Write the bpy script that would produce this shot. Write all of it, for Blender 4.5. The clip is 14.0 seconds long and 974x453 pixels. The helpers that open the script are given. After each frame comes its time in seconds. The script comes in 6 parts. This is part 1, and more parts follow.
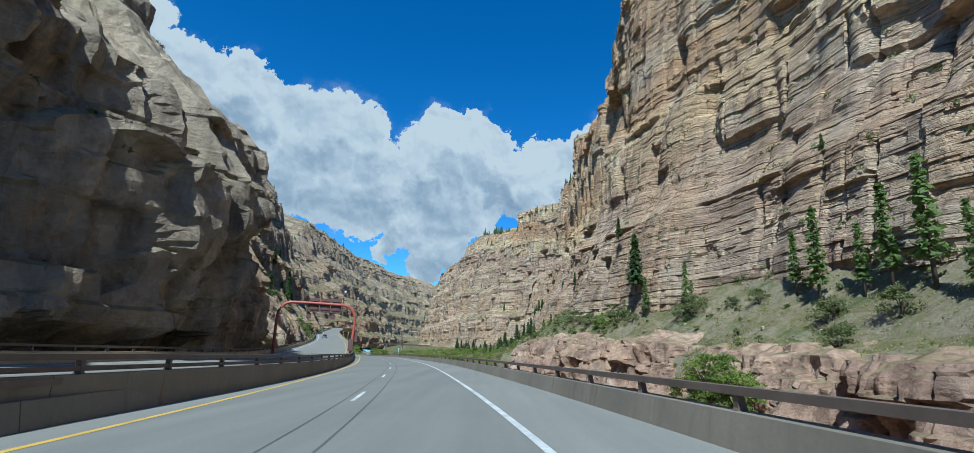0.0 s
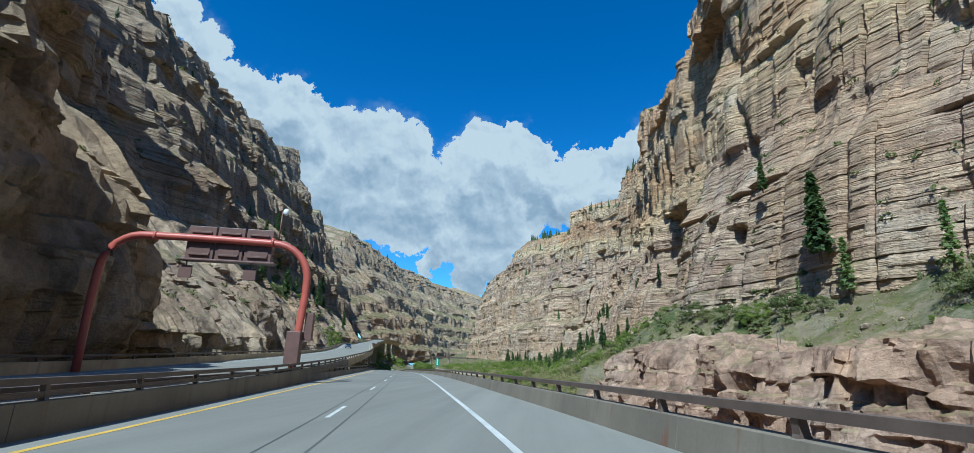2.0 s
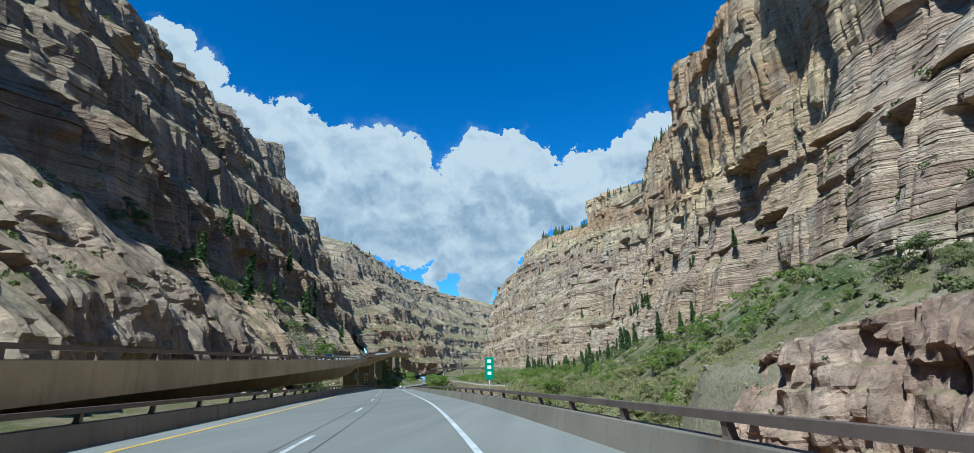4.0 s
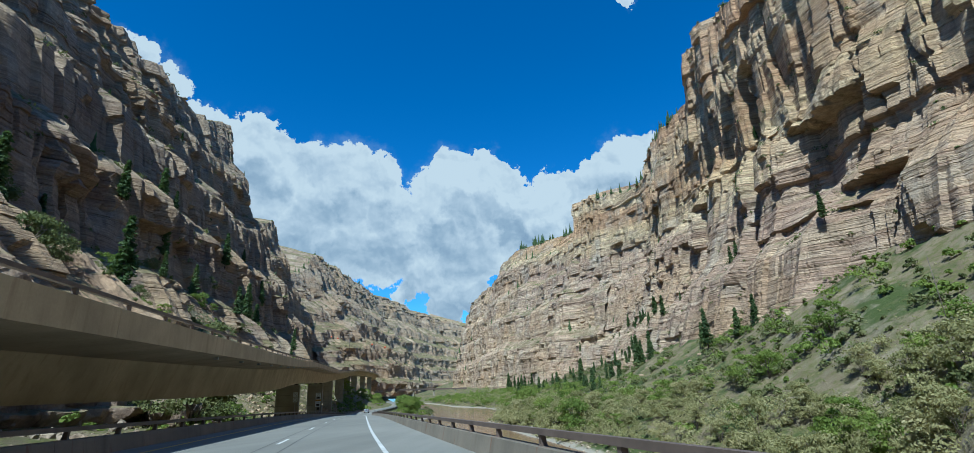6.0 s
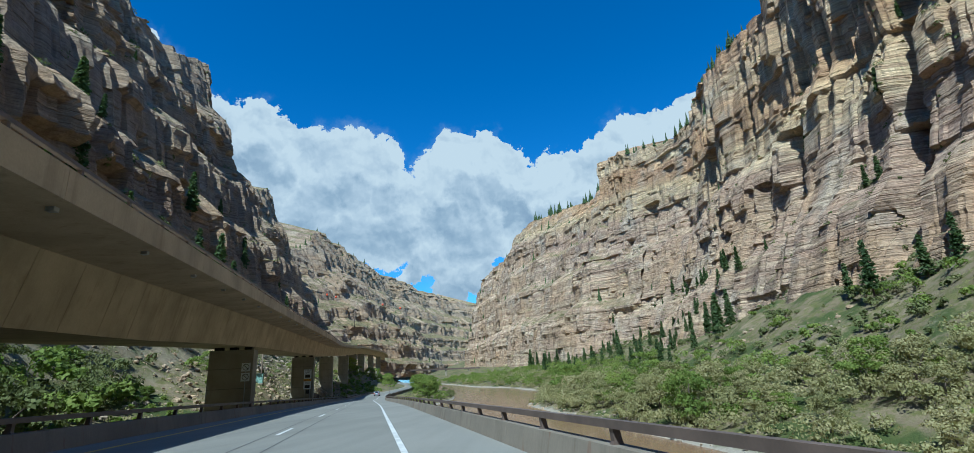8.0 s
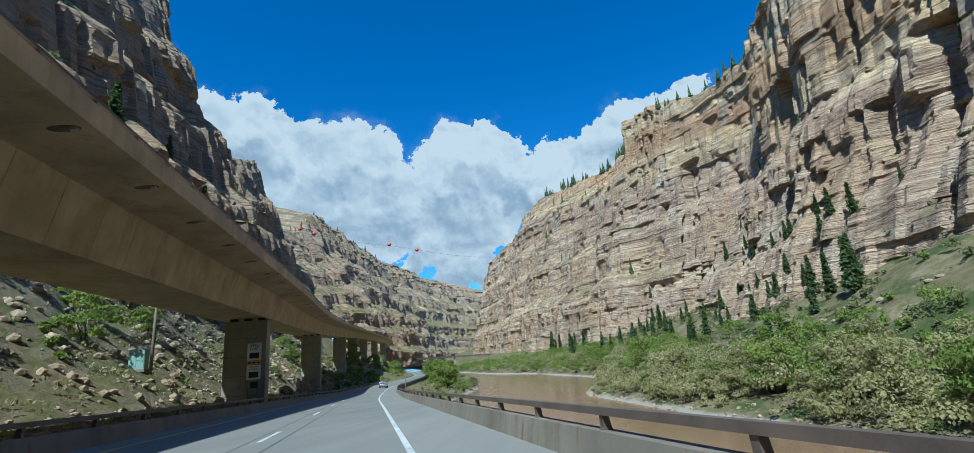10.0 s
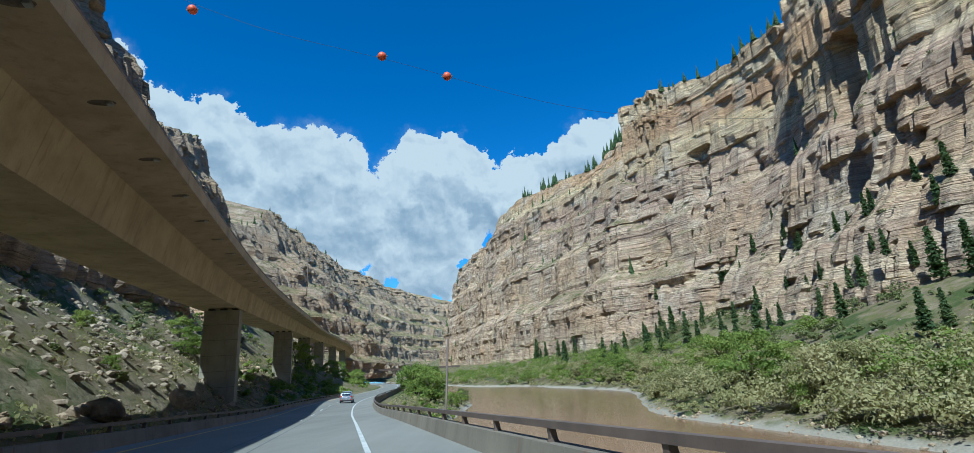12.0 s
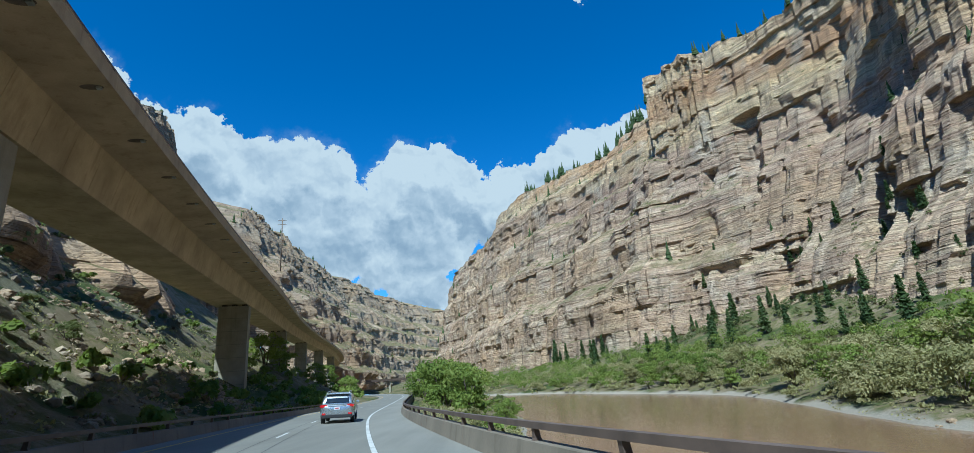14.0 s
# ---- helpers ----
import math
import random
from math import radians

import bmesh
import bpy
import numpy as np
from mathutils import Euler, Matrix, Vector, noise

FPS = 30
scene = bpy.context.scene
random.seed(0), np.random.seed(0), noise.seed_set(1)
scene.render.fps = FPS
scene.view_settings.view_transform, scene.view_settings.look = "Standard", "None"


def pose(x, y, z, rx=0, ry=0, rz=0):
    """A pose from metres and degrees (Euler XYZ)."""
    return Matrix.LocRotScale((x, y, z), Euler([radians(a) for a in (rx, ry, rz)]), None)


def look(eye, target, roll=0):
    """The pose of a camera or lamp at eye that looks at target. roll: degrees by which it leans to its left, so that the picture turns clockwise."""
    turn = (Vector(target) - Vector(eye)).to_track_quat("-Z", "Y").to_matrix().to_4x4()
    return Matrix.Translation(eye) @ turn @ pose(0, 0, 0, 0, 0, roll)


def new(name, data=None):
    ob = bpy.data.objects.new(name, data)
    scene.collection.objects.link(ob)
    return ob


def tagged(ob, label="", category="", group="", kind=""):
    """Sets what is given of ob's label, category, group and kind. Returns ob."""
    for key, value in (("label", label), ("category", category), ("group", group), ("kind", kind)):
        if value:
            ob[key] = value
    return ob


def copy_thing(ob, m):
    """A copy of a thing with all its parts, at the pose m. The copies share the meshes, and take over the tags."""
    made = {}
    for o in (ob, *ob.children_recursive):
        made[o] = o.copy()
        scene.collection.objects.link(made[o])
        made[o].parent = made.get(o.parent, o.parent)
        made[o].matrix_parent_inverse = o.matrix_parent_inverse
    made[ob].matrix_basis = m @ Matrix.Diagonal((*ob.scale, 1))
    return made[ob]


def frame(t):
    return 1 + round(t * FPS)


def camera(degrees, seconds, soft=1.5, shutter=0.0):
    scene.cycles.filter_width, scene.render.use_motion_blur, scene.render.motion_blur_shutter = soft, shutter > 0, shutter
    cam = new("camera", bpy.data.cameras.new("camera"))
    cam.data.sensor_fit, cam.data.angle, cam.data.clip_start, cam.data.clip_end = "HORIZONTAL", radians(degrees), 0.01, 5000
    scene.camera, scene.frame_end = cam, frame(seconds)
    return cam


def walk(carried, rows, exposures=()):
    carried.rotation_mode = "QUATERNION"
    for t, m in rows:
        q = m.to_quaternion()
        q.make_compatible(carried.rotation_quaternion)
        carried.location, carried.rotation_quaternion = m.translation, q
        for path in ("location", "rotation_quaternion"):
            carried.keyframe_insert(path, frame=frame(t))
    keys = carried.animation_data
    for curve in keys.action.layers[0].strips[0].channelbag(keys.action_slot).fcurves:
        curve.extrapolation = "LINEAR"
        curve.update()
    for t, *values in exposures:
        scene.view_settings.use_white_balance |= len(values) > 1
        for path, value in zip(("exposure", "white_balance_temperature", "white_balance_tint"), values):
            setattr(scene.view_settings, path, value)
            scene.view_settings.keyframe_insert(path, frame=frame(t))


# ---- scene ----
cam = camera(88.8, 14.0, soft=0.6)
# seconds, place of the eye, turn
PATH = [
    (0.0, 0.00, -0.00, 1.30, 103.62, -2.38, -0.00),
    (0.5, -1.36, 12.41, 1.11, 104.23, -2.85, 0.88),
    (1.0, -2.99, 24.82, 0.91, 104.16, -2.78, 2.19),
    (1.5, -4.89, 37.26, 0.73, 104.28, -2.42, 3.77),
    (2.0, -7.19, 49.68, 0.55, 104.82, -1.94, 5.27),
    (2.5, -9.87, 62.09, 0.38, 105.28, -1.40, 6.38),
    (3.0, -12.77, 74.53, 0.17, 105.54, -0.60, 7.00),
    (3.5, -15.74, 87.03, -0.05, 105.51, 0.57, 7.08),
    (4.0, -18.74, 99.56, -0.29, 105.81, 1.47, 6.61),
    (4.5, -21.86, 112.04, -0.55, 106.03, 2.15, 5.93),
    (5.0, -25.18, 124.41, -0.82, 106.39, 2.52, 5.14),
    (5.5, -28.78, 136.62, -1.12, 107.15, 2.50, 3.98),
    (6.0, -32.61, 148.74, -1.44, 107.94, 2.00, 3.14),
    (6.5, -36.41, 160.95, -1.77, 108.08, 1.79, 2.85),
    (7.0, -40.11, 173.25, -2.10, 107.27, 2.12, 3.05),
    (7.5, -43.74, 185.72, -2.46, 106.45, 2.66, 3.38),
    (8.0, -47.38, 198.29, -2.84, 105.91, 2.89, 3.89),
    (8.5, -51.01, 210.79, -3.24, 105.70, 3.09, 4.30),
    (9.0, -54.58, 223.19, -3.66, 105.01, 3.03, 4.80),
    (9.5, -58.15, 235.49, -4.10, 104.62, 3.54, 4.91),
    (10.0, -61.77, 247.72, -4.56, 104.68, 4.27, 4.31),
    (10.5, -65.48, 259.89, -5.03, 104.79, 4.37, 3.23),
    (11.0, -69.25, 272.06, -5.51, 105.05, 4.16, 1.85),
    (11.5, -72.99, 284.27, -5.99, 105.44, 3.86, 0.67),
    (12.0, -76.63, 296.66, -6.47, 105.89, 3.76, -0.07),
    (12.5, -80.12, 309.23, -6.97, 106.42, 3.96, -0.42),
    (13.0, -83.43, 321.84, -7.48, 106.83, 4.24, -0.58),
    (13.5, -86.60, 334.11, -7.98, 107.16, 4.38, -0.90),
    (14.0, -89.99, 345.63, -8.45, 107.02, 4.65, -1.11),
]
walk(cam, [(t, pose(x, y, z, rx, ry, rz)) for t, x, y, z, rx, ry, rz in PATH], exposures=[(0.0, 0.28, 5200.0, -3.0), (3.0, 0.35, 5100.0, -5.0), (14.0, 0.39, 5100.0, -5.0)])

# ---- light ----
SUN_AZ, SUN_EL = 166.0, 50.0  # degrees to the left of +y, and above the horizon
to_sun = Vector((-math.sin(radians(SUN_AZ)) * math.cos(radians(SUN_EL)), math.cos(radians(SUN_AZ)) * math.cos(radians(SUN_EL)), math.sin(radians(SUN_EL))))
sun = new("sun", bpy.data.lights.new("sun", "SUN"))
sun.data.energy, sun.data.angle, sun.data.color = 5.0, radians(0.53), (1.0, 0.965, 0.90)
sun.matrix_world = look((0, 0, 400), Vector((0, 0, 400)) - to_sun)
scene.view_settings.exposure = 0.0


class Nodes:
    """Short writing for node trees."""

    def __init__(self, tree):
        self.tree = tree
        tree.nodes.clear()

    def add(self, kind, inputs=()):
        n = self.tree.nodes.new(kind)
        for key, value in dict(inputs).items():
            self.link(value, n.inputs[key])
        return n

    def link(self, value, socket):
        if isinstance(value, bpy.types.NodeSocket):
            self.tree.links.new(value, socket)
        elif isinstance(value, bpy.types.Node):
            self.tree.links.new(value.outputs[0], socket)
        else:
            socket.default_value = value

    def math(self, op, a, b=0.0, c=0.0, clamp=False):
        n = self.add("ShaderNodeMath", {0: a, 1: b, 2: c})
        n.operation, n.use_clamp = op, clamp
        return n.outputs[0]

    def vmath(self, op, a, b=(0, 0, 0), out=0):
        n = self.add("ShaderNodeVectorMath", {0: a, 1: b})
        n.operation = op
        return n.outputs[out]

    def step(self, value, lo, hi, a=0.0, b=1.0, smooth=True):
        n = self.add("ShaderNodeMapRange", {0: value, 1: lo, 2: hi, 3: a, 4: b})
        n.interpolation_type = "SMOOTHSTEP" if smooth else "LINEAR"
        return n.outputs[0]

    def noise(self, vec, scale, detail=4.0, rough=0.55, dist=0.0, out=0):
        return self.add("ShaderNodeTexNoise", {"Vector": vec, "Scale": scale, "Detail": detail, "Roughness": rough, "Distortion": dist}).outputs[out]

    def mix(self, fac, a, b, mode="MIX"):
        n = self.add("ShaderNodeMix")
        n.data_type, n.blend_type = "RGBA", mode
        self.link(fac, n.inputs[0]), self.link(a, n.inputs[6]), self.link(b, n.inputs[7])
        return n.outputs[2]

    def ramp(self, fac, stops):
        n = self.add("ShaderNodeValToRGB", {0: fac})
        els = n.color_ramp.elements
        while len(els) < len(stops):
            els.new(0.5)
        for e, (p, c) in zip(els, stops):
            e.position, e.color = p, (*c, 1)
        return n.outputs[0]

    def scaled(self, vec, s):
        return self.vmath("MULTIPLY", vec, s)


def build_world():
    world = bpy.data.worlds.new("sky")
    scene.world = world
    world.use_nodes = True
    n = Nodes(world.node_tree)
    sky = n.add("ShaderNodeTexSky")
    sky.sky_type, sky.sun_disc, sky.sun_elevation, sky.sun_rotation = "NISHITA", False, radians(SUN_EL), radians(-SUN_AZ)
    sky.altitude, sky.air_density, sky.dust_density, sky.ozone_density = 1800.0, 1.0, 0.35, 2.6
    d = n.add("ShaderNodeTexCoord").outputs["Generated"]
    warp = n.vmath("SUBTRACT", n.noise(d, 9.0, 6.0, 0.62, out=1), (0.5, 0.5, 0.5))
    fine = n.vmath("SUBTRACT", n.noise(d, 32.0, 8.0, 0.66, out=1), (0.5, 0.5, 0.5))
    # billows of the cloud bank: degrees left of +y, degrees up, radius in degrees
    puffs = CLOUDS

    def density(shift):
        v = n.vmath("ADD", d, n.scaled(warp, (0.10,) * 3))
        v = n.vmath("ADD", v, n.scaled(fine, (0.05,) * 3))
        v = n.vmath("NORMALIZE", n.vmath("ADD", v, shift))
        total = None
        for az, el, r in puffs:
            c = (-math.sin(radians(az)) * math.cos(radians(el)), math.cos(radians(az)) * math.cos(radians(el)), math.sin(radians(el)))
            dist = n.vmath("DISTANCE", v, c, out=1)
            one = n.math("SUBTRACT", 1.0, n.math("DIVIDE", dist, radians(r)))
            total = one if total is None else n.math("SMOOTH_MAX", total, one, 0.12)
        return total

    here = density((0, 0, 0))
    above = density((0, 0, 0.085))
    cover = n.step(here, 0.0, 0.06)
    thin = n.noise(d, 12.0, 6.0, 0.65)
    wisp = n.math("MULTIPLY", n.step(here, -0.45, 0.1), n.step(thin, 0.48, 0.78))
    cover = n.math("MAXIMUM", cover, n.math("MULTIPLY", wisp, 0.22))
    soft = n.vmath("ADD", d, n.scaled(warp, (0.06,) * 3))
    shade = n.math("SUBTRACT", 0.88, n.math("MULTIPLY", n.step(above, -0.05, 0.6), 0.36))
    for scale, reach, share in ((6.0, 0.030, 1.5), (15.0, 0.014, 1.15), (38.0, 0.006, 0.5)):
        lit = n.math("SUBTRACT", n.noise(soft, scale, 3.0, 0.5), n.noise(n.vmath("ADD", soft, (0.5 * reach, -0.2 * reach, reach)), scale, 3.0, 0.5))
        shade = n.math("ADD", shade, n.math("MULTIPLY", lit, share))
    shade = n.math("ADD", shade, n.math("MULTIPLY", n.step(here, 0.35, 0.0), 0.12), clamp=True)
    white = n.ramp(shade, [(0.1, (0.42, 0.51, 0.64)), (0.4, (0.58, 0.66, 0.76)), (0.66, (0.82, 0.86, 0.92)), (0.92, (1.04, 1.04, 1.04))])
    cloud = n.add("ShaderNodeBackground", {0: white, 1: CLOUD_LIGHT})
    rich = n.add("ShaderNodeHueSaturation", {"Color": sky.outputs[0], "Saturation": 1.30, "Value": 1.5})
    tint = n.mix(1.0, rich.outputs[0], SKY_TINT, "MULTIPLY")
    clear = n.add("ShaderNodeBackground", {0: tint, 1: 0.077})
    both = n.add("ShaderNodeMixShader", {0: cover, 1: clear.outputs[0], 2: cloud.outputs[0]})
    n.add("ShaderNodeOutputWorld", {0: both.outputs[0]})


CLOUD_LIGHT = 0.50
SKY_TINT = (0.80, 0.98, 1.06, 1)
CLOUDS = [
    (38.9, 29.3, 2.3), (29.7, 26.7, 2.4), (27.5, 24.8, 2.9), (29.8, 21.9, 4.5), (23.2, 22.3, 4.2), (19.1, 23.7, 2.9), (15.3, 23.3, 2.5), (25.5, 17.8, 5.0), (18.8, 18.2, 5.9), (14.2, 19.1, 3.9), (8.6, 21.3, 3.0), (5.9, 24.1, 2.7), (2.8, 24.6, 2.3), (0.5, 23.6, 2.0), (4.9, 19.5, 4.6), (-0.9, 21.4, 2.3), (-5.1, 21.1, 2.3), (-8.5, 21.3, 2.0), (-2.6, 18.1, 3.9), (-7.9, 18.7, 3.2), (-11.9, 21.8, 2.9), (-15.1, 24.1, 2.9), (-18.8, 25.1, 2.3), (-22.3, 25.2, 2.2), (10.1, 14.9, 4.6), (15.8, 13.8, 3.1), (5.8, 13.1, 3.9), (2.0, 15.8, 3.2), (11.6, 10.1, 1.1), (7.3, 8.5, 2.0), (33.3, 25.5, 2.5), (30.6, 17.9, 3.5), (35.4, 23.5, 2.7), (13.0, 10.0, 1.4), (3.7, 9.8, 2.1),
    # the first three puffs are out of view, added as fill light
    (70, 22, 7), (-70, 25, 6), (150, 28, 7), (36.0, 26.9, 2.2), (42.5, 31.5, 2.0), (-17.3, 39.6, 0.8),
]
build_world()

# ---- materials ----
MATS = {}


def material(name, build):
    m = bpy.data.materials.new(name)
    m.use_nodes = True
    n = Nodes(m.node_tree)
    out = n.add("ShaderNodeOutputMaterial")
    bsdf = n.add("ShaderNodeBsdfPrincipled")
    n.tree.links.new(bsdf.outputs[0], out.inputs[0])
    pos = n.add("ShaderNodeNewGeometry").outputs["Position"]
    build(n, bsdf, pos)
    MATS[name] = m
    return m


def bump(n, bsdf, height, strength=0.3, dist=0.02):
    b = n.add("ShaderNodeBump", {"Height": height, "Strength": strength, "Distance": dist})
    n.link(b, bsdf.inputs["Normal"])


def rock_material(name, tones, band, grass=0.0, stain=0.5, dip=0.0, bedded=True, strata_tones=()):
    def build(n, b, pos):
        geo = n.add("ShaderNodeNewGeometry")
        xyz = n.add("ShaderNodeSeparateXYZ", {0: pos})
        z = n.math("ADD", xyz.outputs[2], n.math("MULTIPLY", n.noise(pos, 0.02, 3.0), 9.0))
        z = n.math("ADD", z, n.math("MULTIPLY", xyz.outputs[1], dip))
        layer = n.add("ShaderNodeCombineXYZ", {0: 0.0, 1: n.math("MULTIPLY", n.noise(pos, 0.006, 2.0), 3.0), 2: n.math("MULTIPLY", z, band)})
        strata = n.noise(layer.outputs[0], 1.0, 5.0, 0.7)
        col = n.ramp(strata, tones)
        zone = n.noise(n.add("ShaderNodeCombineXYZ", {0: n.math("MULTIPLY", n.noise(pos, 0.009, 3.0), 4.0), 1: 7.0, 2: n.math("MULTIPLY", z, band * 0.32)}).outputs[0], 1.0, 3.0, 0.6)
        col = n.mix(0.85, col, n.ramp(zone, [(0.3, (0.66, 0.58, 0.56)), (0.45, (0.92, 0.90, 0.88)), (0.58, (1.12, 1.10, 1.04)), (0.72, (0.82, 0.74, 0.68))]), "MULTIPLY")
        if strata_tones:
            # broad beds of different rock, which climb towards the bend
            h = n.math("SUBTRACT", xyz.outputs[2], n.math("MULTIPLY", n.math("MAXIMUM", n.math("SUBTRACT", xyz.outputs[1], 350.0), 0.0), 0.2))
            h = n.math("ADD", h, n.math("MULTIPLY", n.math("SUBTRACT", n.noise(pos, 0.018, 4.0, 0.6), 0.5), 22.0))
            col = n.mix(0.9, col, n.ramp(n.math("DIVIDE", h, 180.0), strata_tones), "MULTIPLY")
        patch = n.noise(pos, 0.05, 6.0, 0.62)
        col = n.mix(n.step(patch, 0.48, 0.72), col, tones[-1][1] + (1,))
        warm = n.noise(n.vmath("ADD", pos, (91.0, 17.0, 5.0)), 0.022, 5.0, 0.6)
        col = n.mix(n.math("MULTIPLY", n.step(warm, 0.46, 0.6), 0.45), col, (0.55, 0.37, 0.21, 1))
        # dark varnish that runs down the faces
        run = n.noise(n.scaled(pos, (0.30, 0.30, 0.022)), 1.0, 4.0, 0.6)
        dark = n.math("MULTIPLY", n.step(run, 0.53, 0.72), stain)
        col = n.mix(dark, col, (0.095, 0.075, 0.062, 1))
        grain = n.noise(pos, 1.7, 8.0, 0.68)
        col = n.mix(0.55, col, n.ramp(grain, [(0.25, (0.35, 0.33, 0.31)), (0.5, (0.75, 0.74, 0.73)), (0.75, (1.1, 1.08, 1.05))]), "MULTIPLY")
        hue = n.noise(pos, 0.35, 4.0, 0.6)
        col = n.mix(0.35, col, n.ramp(hue, [(0.3, (0.66, 0.62, 0.60)), (0.7, (1.15, 1.06, 0.96))]), "MULTIPLY")
        thin = n.noise(n.vmath("MULTIPLY", n.vmath("ADD", pos, n.scaled(n.noise(pos, 0.05, 2.0, out=1), (0, 0, 0.9))), (0.022, 0.022, 1.7) if bedded else (0.42, 0.42, 0.34)), 1.0, 4.0, 0.65)
        col = n.mix(0.75, col, n.ramp(thin, [(0.34, (0.50, 0.47, 0.45)), (0.45, (0.90, 0.89, 0.88)), (0.5, (1.0, 0.99, 0.98)), (0.66, (1.16, 1.15, 1.13))]), "MULTIPLY")
        if grass:
            up = n.add("ShaderNodeSeparateXYZ", {0: geo.outputs["True Normal"]}).outputs[2]
            up = n.math("ADD", up, n.math("MULTIPLY", n.math("SUBTRACT", n.noise(pos, 0.12, 5.0, 0.65), 0.5), 0.7))
            tuft = n.noise(pos, 0.6, 6.0, 0.7)
            green = n.ramp(tuft, [(0.3, (0.05, 0.07, 0.022)), (0.5, (0.16, 0.14, 0.06)), (0.7, (0.30, 0.24, 0.12))])
            col = n.mix(n.math("MULTIPLY", n.step(up, 0.62, 0.86), grass), col, green)
        n.link(col, b.inputs["Base Color"])
        b.inputs["Roughness"].default_value = 0.92
        b.inputs["Specular IOR Level"].default_value = 0.2
        crack = n.add("ShaderNodeTexVoronoi", {"Vector": n.vmath("ADD", n.scaled(pos, (0.5, 0.5, 1.3)), n.scaled(n.noise(pos, 0.7, 4.0, out=1), (0.9,) * 3)), "Scale": 0.9})
        crack.feature = "DISTANCE_TO_EDGE"
        crack = crack.outputs[0]
        h = n.math("ADD", n.math("MULTIPLY", n.step(crack, 0.0, 0.10), 0.25 if bedded else 0.05), n.math("ADD", n.math("ADD", n.math("MULTIPLY", n.step(thin, 0.44, 0.5), 0.5 if bedded else 0.0), n.math("MULTIPLY", n.step(thin, 0.56, 0.6), 0.4 if bedded else 0.0)), n.math("MULTIPLY", n.noise(pos, 1.1, 9.0, 0.7), 0.75 if bedded else 1.0)))
        wob = n.vmath("ADD", pos, n.scaled(n.noise(pos, 0.25, 3.0, out=1), (2.0, 2.0, 0.45) if bedded else (2.2, 2.2, 1.6)))
        for scale, share in (((0.24, 0.24, 0.62), 0.9), ((0.75, 0.75, 2.3), 0.4)) if bedded else (((0.34, 0.34, 0.19), 1.0), ((1.1, 1.1, 0.7), 0.3)):
            cell = n.add("ShaderNodeTexVoronoi", {"Vector": n.scaled(wob, scale), "Scale": 1.0, "Randomness": 0.8})
            cell.distance = "CHEBYCHEV"
            value = n.add("ShaderNodeSeparateXYZ", {0: cell.outputs["Color"]}).outputs[0]
            h = n.math("ADD", h, n.math("MULTIPLY", value, share))
            tone = n.ramp(value, [(0.1, (0.74, 0.73, 0.72)), (0.5, (0.98, 0.97, 0.95)), (0.9, (1.16, 1.15, 1.12))])
            col = n.mix(0.32 if bedded else 0.6, col, tone, "MULTIPLY")
        n.link(col, b.inputs["Base Color"])
        bump(n, b, h, 0.9, 0.45)
    return material(name, build)


TAN = [(0.25, (0.459, 0.374, 0.29)), (0.42, (0.664, 0.571, 0.431)), (0.52, (0.517, 0.404, 0.315)), (0.62, (0.743, 0.643, 0.492)), (0.78, (0.606, 0.509, 0.396))]
ROSE = [(0.25, (0.318, 0.246, 0.195)), (0.45, (0.444, 0.362, 0.281)), (0.6, (0.385, 0.289, 0.222)), (0.78, (0.474, 0.397, 0.308))]
GREY = [(0.25, (0.339, 0.257, 0.191)), (0.45, (0.483, 0.383, 0.283)), (0.6, (0.39, 0.286, 0.208)), (0.78, (0.534, 0.43, 0.317))]
# tints of the beds by height, in shares of 180 m
BEDS = [(0.05, (0.95, 0.88, 0.84)), (0.22, (0.90, 0.80, 0.78)), (0.33, (0.93, 0.82, 0.79)), (0.36, (1.14, 1.08, 0.94)), (0.44, (1.18, 1.08, 0.86)), (0.48, (1.02, 0.80, 0.60)), (0.56, (1.06, 0.82, 0.62)), (0.59, (1.18, 1.10, 0.96)), (0.66, (1.12, 0.96, 0.80)), (0.72, (1.10, 0.84, 0.66)), (0.90, (1.12, 0.90, 0.74))]
rock_material("sandstone", TAN, 0.16, grass=0.75, stain=0.55, strata_tones=BEDS)
rock_material("gneiss", ROSE, 0.05, grass=0.6, stain=0.8, bedded=False)
rock_material("dark_gneiss", [(0.25, (0.29, 0.245, 0.19)), (0.45, (0.45, 0.385, 0.30)), (0.6, (0.35, 0.295, 0.23)), (0.78, (0.53, 0.45, 0.36))], 0.05, grass=0.5, stain=0.85, bedded=False)
rock_material("brown_cliff", GREY, 0.09, grass=0.8, stain=0.5)
rock_material("river_rock", [(0.25, (0.33, 0.225, 0.17)), (0.45, (0.47, 0.33, 0.255)), (0.6, (0.38, 0.265, 0.205)), (0.78, (0.50, 0.38, 0.30))], 0.04, grass=0.5, stain=0.5, bedded=False)
rock_material("rubble", [(0.25, (0.31, 0.26, 0.20)), (0.5, (0.43, 0.365, 0.285)), (0.78, (0.52, 0.45, 0.36))], 0.3, stain=0.3, bedded=False)


